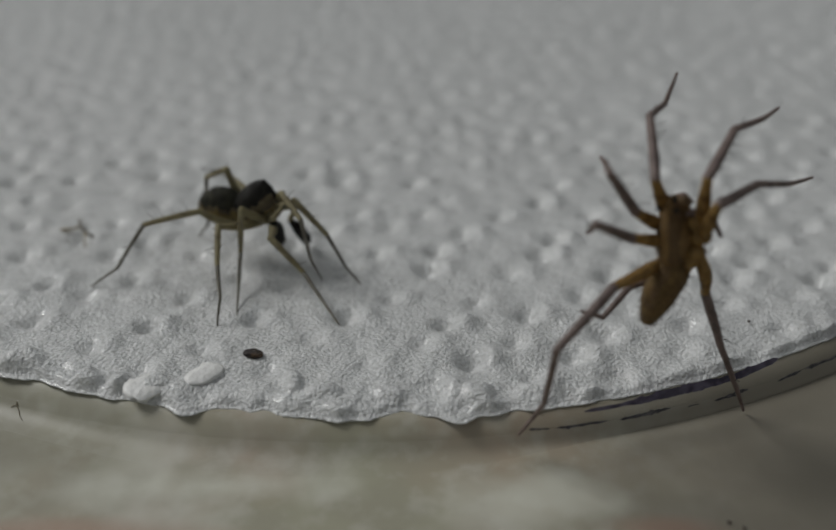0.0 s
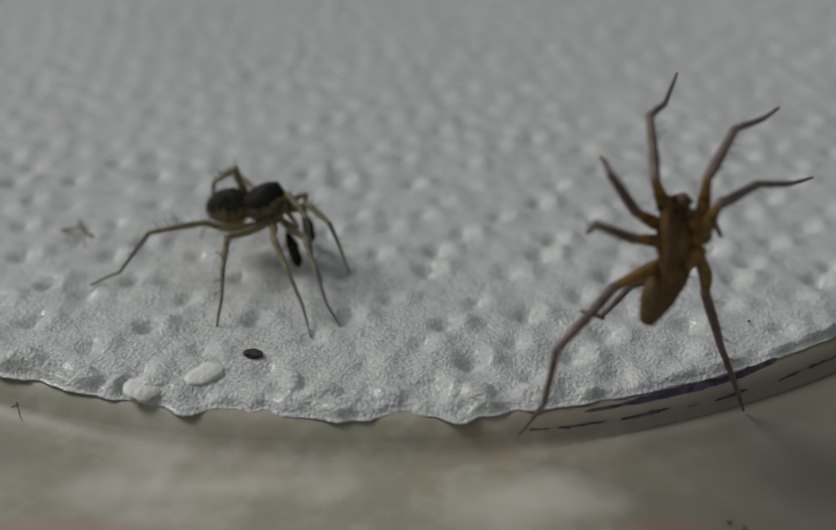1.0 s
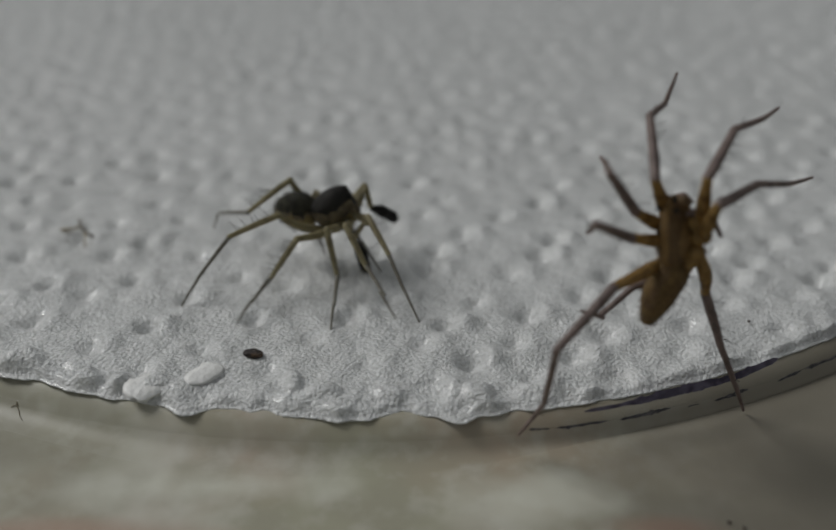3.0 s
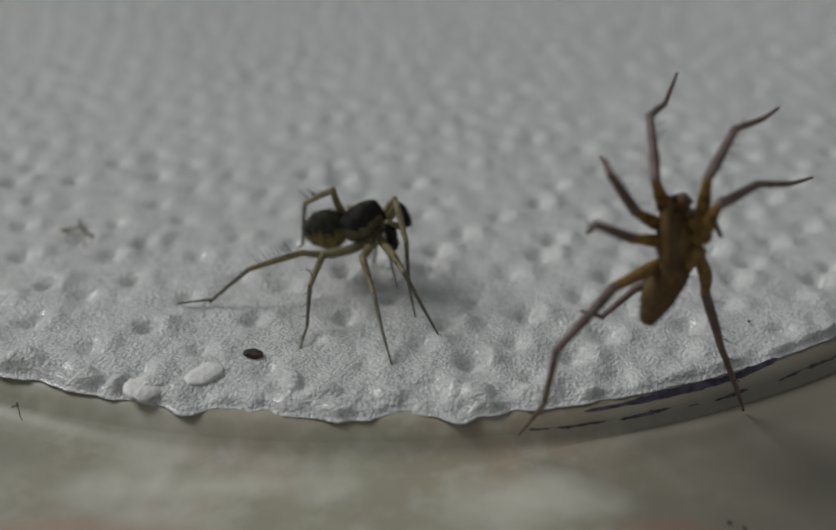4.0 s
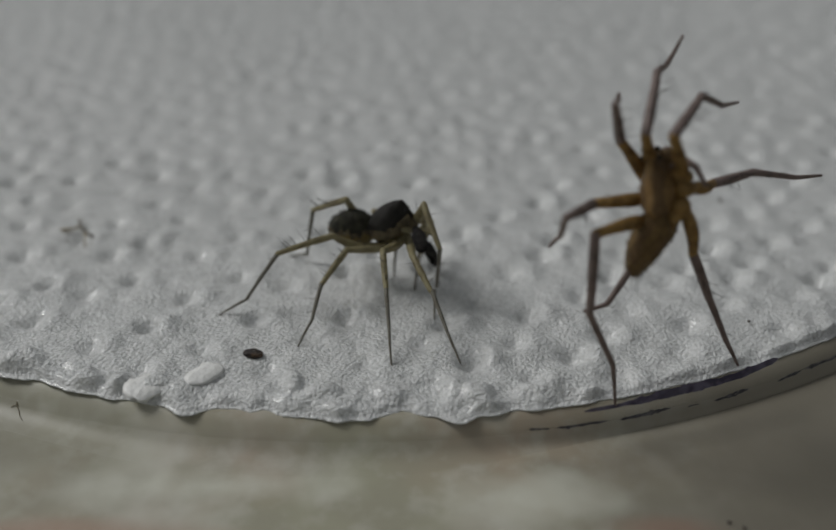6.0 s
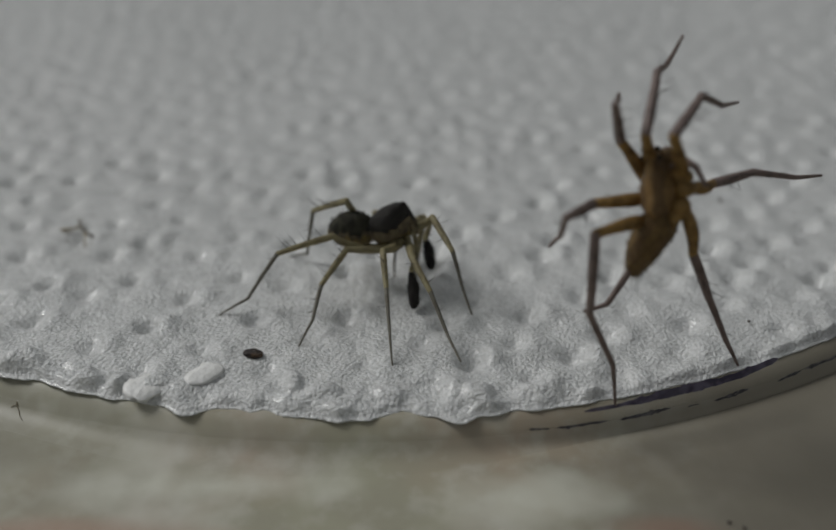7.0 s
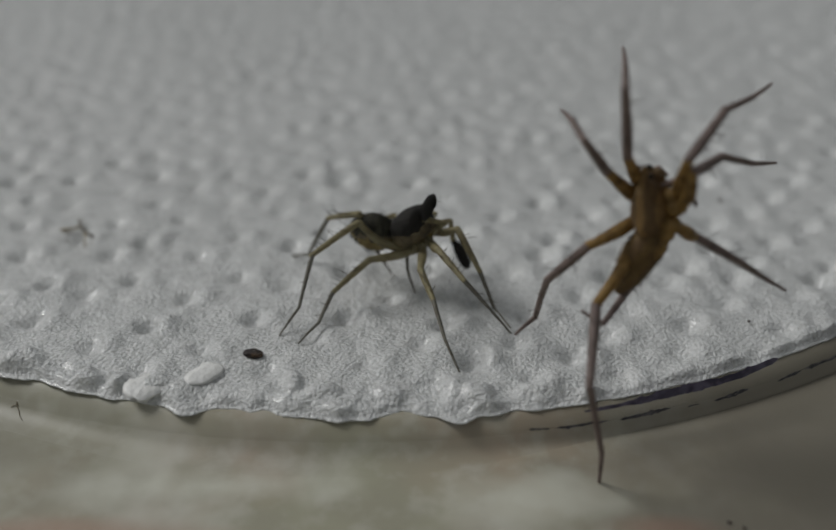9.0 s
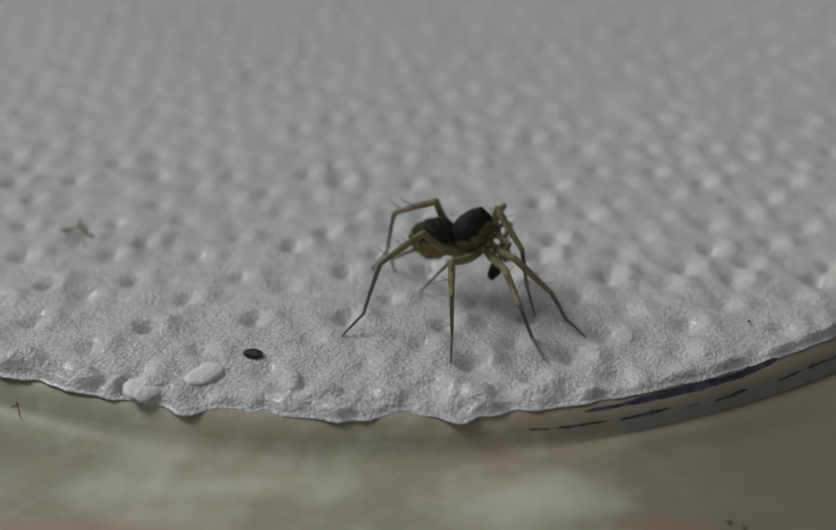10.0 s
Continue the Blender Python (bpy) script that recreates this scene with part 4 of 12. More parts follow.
    walk(male['R2_femur'], [(0,mm(1.51,-.69,-1.12,-2.5,-58.2,-101.9)), (0.3,mm(1.51,-.69,-1.12,2.6,-41.3,-102.1)), (0.5,mm(1.51,-.69,-1.12,.5,-34.5,-87.7)), (0.8,mm(1.51,-.69,-1.12,3.4,-23.4,-90.7)), (1,mm(1.51,-.69,-1.12,.9,-12.1,-79.6)), (1.2,mm(1.51,-.69,-1.12,3,-16.4,-91.8)), (1.3,mm(1.51,-.69,-1.12,4.2,-21,-93.5)), (1.5,mm(1.51,-.69,-1.12,.6,-3.3,-90.7)), (1.8,mm(1.51,-.69,-1.12,2.9,-15.4,-104.1)), (2,mm(1.51,-.69,-1.12,5.7,-21.2,-113.6)), (2.2,mm(1.51,-.69,-1.12,5,-22,-111.3)), (2.5,mm(1.51,-.69,-1.12,5.4,-24.1,-110.8)), (2.7,mm(1.51,-.69,-1.12,5.5,-34.3,-103.6)), (2.85,mm(1.51,-.69,-1.12,3,-38.1,-99.5)), (3.05,mm(1.51,-.69,-1.12,1.1,-35.5,-100.6)), (3.25,mm(1.51,-.69,-1.12,.3,-33,-103.5)), (3.5,mm(1.51,-.69,-1.12,2.4,-31.8,-98.7)), (3.68,mm(1.51,-.69,-1.12,3.6,-28.5,-96.7)), (3.8,mm(1.51,-.69,-1.12,4.4,-23.6,-100.8)), (4,mm(1.51,-.69,-1.12,3.2,-20.2,-95)), (4.2,mm(1.51,-.69,-1.12,7.4,-34.3,-115)), (4.5,mm(1.51,-.69,-1.12,7,-30.5,-112.6)), (4.7,mm(1.51,-.69,-1.12,8.6,-32.3,-122.3)), (5,mm(1.51,-.69,-1.12,3.5,-33,-101.9)), (5.2,mm(1.51,-.69,-1.12,2.6,-32.1,-97.8)), (5.5,mm(1.51,-.69,-1.12,5.2,-32.8,-109.2)), (6.8,mm(1.51,-.69,-1.12,5,-31.1,-106.9)), (7,mm(1.51,-.69,-1.12,6.8,-34.9,-112.3)), (7.1,mm(1.51,-.69,-1.12,7.8,-28.9,-118.2)), (7.2,mm(1.51,-.69,-1.12,4.9,-24.4,-110.6)), (7.4,mm(1.51,-.69,-1.12,4.9,-33.2,-112)), (7.5,mm(1.51,-.69,-1.12,6.4,-35.9,-117.9)), (7.7,mm(1.51,-.69,-1.12,7.5,-36.7,-120.5)), (8,mm(1.51,-.69,-1.12,7.7,-32.7,-129.8)), (8.5,mm(1.51,-.69,-1.12,4.7,-21.3,-114.3)), (9,mm(1.51,-.69,-1.12,1.7,-10,-100.3)), (9.2,mm(1.51,-.69,-1.12,5,-27,-102.1)), (9.4,mm(1.51,-.69,-1.12,4.7,-22.2,-109.2)), (9.5,mm(1.51,-.69,-1.12,0,-3.7,-82.1)), (9.6,mm(1.51,-.69,-1.12,-3,-28.8,-93.5)), (9.8,mm(1.51,-.69,-1.12,-2.5,-29.3,-96.7)), (9.9,mm(1.51,-.69,-1.12,.1,.4,-59.5)), (9.967,mm(1.51,-.69,-1.12,1.8,7.6,-68.4)), (10,mm(1.51,-.69,-1.12,1.8,7.6,-68.4))])
    walk(male['R2_tibia'], [(0,mm(1.25,-1.96,.97,-39.6,55.5,-149.9)), (0.3,mm(1.12,-2.5,.5,-40.1,63.5,-141.5)), (0.5,mm(1.59,-2.72,.27,-48.4,74.9,-136.3)), (0.8,mm(1.49,-2.95,-.14,2.2,41,-78.8)), (1,mm(1.95,-3.06,-.61,.8,13.3,-71.7)), (1.2,mm(1.44,-3.05,-.43,.9,8.3,-74.9)), (1.3,mm(1.37,-2.98,-.24,1.4,12.4,-75.3)), (1.5,mm(1.48,-3.15,-.98,.7,9.7,-76.9)), (1.8,mm(.94,-2.99,-.47,1.4,11.3,-86.3)), (2,mm(.6,-2.8,-.23,.5,4.2,-91.4)), (2.2,mm(.68,-2.82,-.2,.8,7.1,-91.8)), (2.5,mm(.71,-2.79,-.12,1.3,12.6,-91.7)), (2.7,mm(1.03,-2.67,.26,2.6,20.1,-86.3)), (2.85,mm(1.19,-2.6,.4,0,44.7,-94.7)), (3.05,mm(1.14,-2.66,.31,-2.7,60.6,-101.9)), (3.25,mm(1.03,-2.7,.22,-3.3,-6.3,-75)), (3.5,mm(1.2,-2.76,.18,0,60.9,-94.2)), (3.68,mm(1.26,-2.84,.05,1.5,22.1,-85.2)), (3.8,mm(1.09,-2.91,-.14,2.3,16.6,-81.9)), (4,mm(1.31,-2.99,-.27,1.7,15.3,-79.3)), (4.2,mm(.65,-2.54,.26,1.4,9,-93)), (4.5,mm(.7,-2.65,.13,.9,6.3,-91.4)), (4.7,mm(.4,-2.45,.2,.5,3.7,-98.5)), (5,mm(1.09,-2.71,.22,1.6,13.9,-88.9)), (5.2,mm(1.23,-2.76,.19,1.8,16.1,-86.3)), (5.5,mm(.83,-2.65,.21,1.2,10.7,-93.1)), (6.8,mm(.9,-2.71,.15,1.1,10.4,-91.4)), (7,mm(.75,-2.56,.29,1.1,9.6,-94.1)), (7.1,mm(.5,-2.59,.07,1.1,7.2,-93.6)), (7.2,mm(.73,-2.79,-.11,.4,2.3,-89.8)), (7.4,mm(.74,-2.6,.23,1.6,9.8,-93.9)), (7.5,mm(.58,-2.45,.32,1.3,7.8,-97.6)), (7.7,mm(.51,-2.39,.35,1.4,11.1,-100.8)), (8,mm(.19,-2.28,.21,.1,1,-108.1)), (8.5,mm(.57,-2.78,-.23,3.1,24,-94.1)), (9,mm(1.08,-3.08,-.69,.3,3.1,-84.4)), (9.2,mm(1.05,-2.84,0,3.3,43.1,-86.3)), (9.4,mm(.76,-2.84,-.19,1.1,8.5,-89.5)), (9.5,mm(1.85,-3.12,-.96,.4,10.8,-80)), (9.6,mm(1.38,-2.84,.06,-6.9,44.2,-109.5)), (9.8,mm(1.26,-2.82,.08,-4.8,40.5,-109.1)), (9.9,mm(2.76,-2.81,-1.14,.8,26.1,-66.2)), (9.967,mm(2.41,-2.96,-1.44,-.3,5.1,-84.1)), (10,mm(2.41,-2.96,-1.44,-.3,5.1,-84.1))])
    walk(male['R2_metatarsus'], [(0,mm(-.15,-2.77,-1.37,3.6,19.7,-94.2)), (0.3,mm(.13,-3.29,-2.04,1.1,4.2,-83.1)), (0.5,mm(1.06,-3.23,-2.47,.9,6.2,-78.6)), (0.8,mm(1.9,-5.05,-2.01,1.6,16.8,-76.5)), (1,mm(2.81,-5.69,-1.26,1.5,26,-71.9)), (1.2,mm(2.17,-5.77,-.84,.6,27,-80)), (1.3,mm(2.08,-5.67,-.85,1.1,24.1,-79.1)), (1.5,mm(2.12,-5.88,-1.45,1,17.6,-77.8)), (1.8,mm(1.11,-5.77,-1.02,.5,14,-91.1)), (2,mm(.53,-5.63,-.44,.8,16,-95.2)), (2.2,mm(.6,-5.64,-.55,.8,16.5,-95.5)), (2.5,mm(.63,-5.56,-.74,.4,18.7,-96.6)), (2.7,mm(1.21,-5.33,-.71,.9,12.7,-89.6)), (2.85,mm(1.03,-4.62,-1.6,.4,9,-92.2)), (3.05,mm(.86,-4.03,-2.17,0,.2,-96.7)), (3.25,mm(1.76,-5.43,.53,-14.8,28.4,-132.1)), (3.5,mm(1.1,-4.14,-2.31,-.5,-13.2,-91.8)), (3.68,mm(1.48,-5.46,-1.02,.4,16.9,-87.7)), (3.8,mm(1.47,-5.6,-.95,.4,6,-86.4)), (4,mm(1.82,-5.69,-1.02,.3,20.5,-84.7)), (4.2,mm(.5,-5.34,-.18,.7,18.9,-99.9)), (4.5,mm(.63,-5.47,-.19,.7,19.9,-97)), (4.7,mm(-.02,-5.26,.01,.8,17.3,-103.8)), (5,mm(1.14,-5.47,-.47,.4,21.7,-94.3)), (5.2,mm(1.41,-5.48,-.61,.3,23.5,-92.1)), (5.5,mm(.68,-5.43,-.32,.6,19.4,-97.8)), (6.8,mm(.83,-5.5,-.36,.6,20.1,-95.8)), (7,mm(.55,-5.36,-.19,.8,19.1,-98.2)), (7.1,mm(.32,-5.41,-.29,1.1,14,-97.9)), (7.2,mm(.73,-5.63,-.22,.1,20.8,-98.6)), (7.4,mm(.55,-5.4,-.26,1.1,13.3,-98.4)), (7.5,mm(.21,-5.25,-.06,1.2,11.7,-101.2)), (7.7,mm(-.01,-5.13,-.2,.7,11,-104.4)), (8,mm(-.69,-4.99,.16,.5,10.2,-112.7)), (8.5,mm(.38,-5.37,-1.38,-.2,15.8,-102.6)), (9,mm(1.35,-5.9,-.84,-.2,16.9,-91.5)), (9.2,mm(1.19,-4.91,-1.95,.2,8.8,-90.1)), (9.4,mm(.79,-5.65,-.61,.1,1.8,-92.5)), (9.5,mm(2.33,-5.87,-1.49,.2,5.8,-79.7)), (9.6,mm(.7,-4.77,-1.92,0,-1.6,-99.8)), (9.8,mm(.55,-4.87,-1.76,0,-2.3,-102.5)), (9.9,mm(3.79,-5.15,-2.39,-165.4,50.1,130.8)), (9.967,mm(2.72,-5.92,-1.71,-81.3,77.6,-162.8)), (10,mm(2.72,-5.92,-1.71,-81.3,77.6,-162.8))])
    walk(male['R2_tarsus'], [(0,mm(-.33,-5.24,-2.26,3.2,9.8,-86.4)), (0.3,mm(.45,-5.89,-2.24,2,12.2,-88.9)), (0.5,mm(1.57,-5.79,-2.76,1.2,11.4,-80.6)), (0.8,mm(2.49,-7.5,-2.77,-.4,19.8,-83.3)), (1,mm(3.55,-7.93,-2.41,-1.9,23.8,-80)), (1.2,mm(2.58,-8.07,-2.03,1.4,36.2,-78.9)), (1.3,mm(2.53,-8.02,-1.92,.6,37.4,-80.8)), (1.5,mm(2.64,-8.32,-2.25,.7,19.8,-78.9)), (1.8,mm(1.06,-8.32,-1.66,.1,21.4,-93)), (2,mm(.3,-8.14,-1.16,1.3,17.6,-94.1)), (2.2,mm(.36,-8.14,-1.29,.7,16.5,-95.8)), (2.5,mm(.34,-8.03,-1.58,1.1,13.5,-93.2)), (2.7,mm(1.23,-7.89,-1.29,-4.8,39.4,-101.3)), (2.85,mm(.93,-7.21,-2.01,.5,15.5,-92.9)), (3.05,mm(.55,-6.63,-2.18,.2,6.3,-97.3)), (3.25,mm(.21,-7.14,-.72,-8,55.8,-112.6)), (3.5,mm(1.01,-6.69,-1.71,-.2,-7.1,-92.5)), (3.68,mm(1.58,-7.97,-1.78,.4,22.3,-88.1)), (3.8,mm(1.64,-8.21,-1.22,-2.9,39.5,-94.6)), (4,mm(2.05,-8.13,-1.94,.5,31.4,-84.8)), (4.2,mm(.08,-7.78,-1.03,-1.1,29,-104.4)), (4.5,mm(.33,-7.92,-1.08,.4,24.6,-98.2)), (4.7,mm(-.62,-7.69,-.77,.6,22.1,-104.9)), (5,mm(.96,-7.9,-1.44,-2.4,32.3,-99.9)), (5.2,mm(1.32,-7.89,-1.65,-3.4,34.7,-98.8)), (5.5,mm(.34,-7.89,-1.19,-.9,27.6,-101.6)), (6.8,mm(.58,-7.95,-1.26,-.2,25.8,-98)), (7,mm(.2,-7.81,-1.05,-.1,26.7,-100.8)), (7.1,mm(-.03,-7.93,-.92,-.6,26.9,-103.5)), (7.2,mm(.37,-8.06,-1.15,0,22.9,-99)), (7.4,mm(.18,-7.92,-.86,-7.4,37.8,-115)), (7.5,mm(-.29,-7.77,-.6,-8.9,40.8,-120.5)), (7.7,mm(-.65,-7.63,-.7,-1.6,30.4,-111.3)), (8,mm(-1.69,-7.37,-.31,-.1,22.1,-116.1)), (8.5,mm(-.17,-7.84,-2.1,-.3,-3.1,-95.8)), (9,mm(1.29,-8.41,-1.61,2.4,37.1,-86.9)), (9.2,mm(1.18,-7.5,-2.35,2,18.6,-84.9)), (9.4,mm(.67,-8.27,-.69,-8,69.4,-105.6)), (9.5,mm(2.8,-8.44,-1.76,-17.2,69.8,-100.4)), (9.6,mm(.25,-7.35,-1.84,.8,13.4,-96)), (9.8,mm(-.02,-7.43,-1.66,.8,13.1,-98.2)), (9.9,mm(2.69,-3.88,-4.4,.9,17.4,-64.9)), (9.967,mm(2.2,-6.08,-4.15,0,.4,-78.1)), (10,mm(2.2,-6.08,-4.15,0,.4,-78.1))])
    walk(male['R3_femur'], [(0,mm(1.06,-.69,-1.12,17.4,-38.2,-131.6)), (0.3,mm(1.06,-.69,-1.12,16.6,-32.2,-134.4)), (0.5,mm(1.06,-.69,-1.12,17.6,-34,-138.6)), (0.8,mm(1.06,-.69,-1.12,16.9,-32.1,-136.5)), (1,mm(1.06,-.69,-1.12,11,-21.8,-135)), (1.2,mm(1.06,-.69,-1.12,13.9,-26.3,-149.7)), (1.3,mm(1.06,-.69,-1.12,17.1,-28.5,-154.3)), (1.5,mm(1.06,-.69,-1.12,9.7,-23.1,-141.5)), (1.8,mm(1.06,-.69,-1.12,9.1,-24.6,-152)), (2,mm(1.06,-.69,-1.12,5.1,-18.8,-151.3)), (2.2,mm(1.06,-.69,-1.12,4.2,-16.6,-149.2)), (2.5,mm(1.06,-.69,-1.12,3.9,-16.2,-148.6)), (2.7,mm(1.06,-.69,-1.12,3.8,-14.2,-146.9)), (2.85,mm(1.06,-.69,-1.12,2.2,-21.7,-138.5)), (3.05,mm(1.06,-.69,-1.12,7.3,-29.7,-134)), (3.25,mm(1.06,-.69,-1.12,9.2,-28,-127.2)), (3.5,mm(1.06,-.69,-1.12,10.7,-32.4,-133.2)), (3.68,mm(1.06,-.69,-1.12,10.4,-33.4,-136.1)), (3.8,mm(1.06,-.69,-1.12,19.3,-23.1,-160)), (4,mm(1.06,-.69,-1.12,12.5,-26.8,-143.8)), (4.2,mm(1.06,-.69,-1.12,19.4,-31.3,-169.7)), (4.5,mm(1.06,-.69,-1.12,13.2,-23.9,-162)), (4.7,mm(1.06,-.69,-1.12,13.9,-24.1,-170.9)), (5,mm(1.06,-.69,-1.12,18.3,-32.2,-159.8)), (5.2,mm(1.06,-.69,-1.12,18,-32.9,-155.9)), (5.5,mm(1.06,-.69,-1.12,18.2,-29.9,-165.6)), (6.8,mm(1.06,-.69,-1.12,16.4,-28.7,-161.5)), (7,mm(1.06,-.69,-1.12,17.8,-28.5,-167.9)), (7.1,mm(1.06,-.69,-1.12,13.5,-23.5,-166.3)), (7.2,mm(1.06,-.69,-1.12,9.9,-18.5,-160.3)), (7.4,mm(1.06,-.69,-1.12,11.8,-21.9,-165.2)), (7.5,mm(1.06,-.69,-1.12,11.6,-27.6,-164.4)), (7.7,mm(1.06,-.69,-1.12,8.4,-19.7,-166)), (8,mm(1.06,-.69,-1.12,8.4,-21.2,-172)), (8.5,mm(1.06,-.69,-1.12,8.4,-20.9,-175.6)), (9,mm(1.06,-.69,-1.12,8.9,-21.4,-170)), (9.2,mm(1.06,-.69,-1.12,6.4,-27.6,-163.5)), (9.4,mm(1.06,-.69,-1.12,5.2,-26.2,-170.2)), (9.5,mm(1.06,-.69,-1.12,16.9,-32.7,-141.1)), (9.6,mm(1.06,-.69,-1.12,10.3,-39.8,-126.1)), (9.8,mm(1.06,-.69,-1.12,11.3,-39.5,-129.9)), (9.9,mm(1.06,-.69,-1.12,1,-32.1,-102)), (9.967,mm(1.06,-.69,-1.12,1.7,-38.4,-115.1)), (10,mm(1.06,-.69,-1.12,1.7,-38.4,-115.1))])
    walk(male['R3_tibia'], [(0,mm(-.5,-2.45,.73,4.5,19.2,-91.2)), (0.3,mm(-.71,-2.5,.48,3,13.4,-92.5)), (0.5,mm(-.8,-2.33,.56,3.2,12,-94.1)), (0.8,mm(-.77,-2.44,.47,3.3,10.5,-89.4)), (1,mm(-.9,-2.66,-.01,.8,2.3,-89)), (1.2,mm(-1.25,-2.05,.21,-1.2,-3.5,-101)), (1.3,mm(-1.31,-1.84,.31,1.2,3.8,-103.9)), (1.5,mm(-1.09,-2.41,.06,0,.5,-112.6)), (1.8,mm(-1.34,-1.97,.13,-.2,-4.5,-127.8)), (2,mm(-1.42,-2.05,-.15,0,-.7,-136.7)), (2.2,mm(-1.4,-2.16,-.27,0,-3.1,-134)), (2.5,mm(-1.39,-2.19,-.29,.1,-1.6,-137.8)), (2.7,mm(-1.37,-2.28,-.38,-.1,2,-134.1)), (2.85,mm(-1.02,-2.54,-.01,.1,2.8,-131.1)), (3.05,mm(-.74,-2.56,.36,-4.2,17.6,-133.2)), (3.25,mm(-.53,-2.8,.29,-.2,3.3,-111.4)), (3.5,mm(-.66,-2.54,.49,-.1,-2.3,-111.4)), (3.68,mm(-.74,-2.43,.53,-1.3,-7.1,-107)), (3.8,mm(-1.52,-1.64,.05,2.3,8.3,-102.5)), (4,mm(-1.09,-2.27,.23,-1.9,-5.4,-98.5)), (4.2,mm(-1.45,-1.15,.44,.2,1.6,-128.4)), (4.5,mm(-1.54,-1.54,.09,.1,1.8,-128.4)), (4.7,mm(-1.63,-1.13,.1,0,0,-136.7)), (5,mm(-1.31,-1.57,.47,.2,1.5,-121.1)), (5.2,mm(-1.23,-1.72,.51,.3,2.3,-118.1)), (5.5,mm(-1.45,-1.34,.37,-.1,-.9,-125.6)), (6.8,mm(-1.43,-1.53,.32,.1,1.3,-123.9)), (7,mm(-1.51,-1.25,.31,.2,1.3,-127.2)), (7.1,mm(-1.6,-1.34,.07,-.1,-2,-132.1)), (7.2,mm(-1.61,-1.65,-.17,-.7,-4.9,-123.8)), (7.4,mm(-1.62,-1.41,-.01,0,.1,-134.3)), (7.5,mm(-1.49,-1.41,.27,-.4,2.8,-148.5)), (7.7,mm(-1.67,-1.38,-.11,-1.1,6,-152.7)), (8,mm(-1.7,-1.08,-.04,-.2,2.8,-153.5)), (8.5,mm(-1.72,-.91,-.05,.1,-.7,-157.9)), (9,mm(-1.68,-1.18,-.03,-.6,4.1,-155.3)), (9.2,mm(-1.48,-1.45,.27,-1.1,-7.9,-141.7)), (9.4,mm(-1.58,-1.15,.2,-1.6,-10.2,-149.2)), (9.5,mm(-.9,-2.28,.5,15.3,60.7,-94.4)), (9.6,mm(-.29,-2.55,.8,0,0,-96)), (9.8,mm(-.42,-2.47,.78,-.1,-.5,-98.8)), (9.9,mm(.54,-3.18,.47,.3,.9,-83.6)), (9.967,mm(.07,-2.82,.74,-.8,-2.3,-93.8)), (10,mm(.07,-2.82,.74,-.8,-2.3,-93.8))])
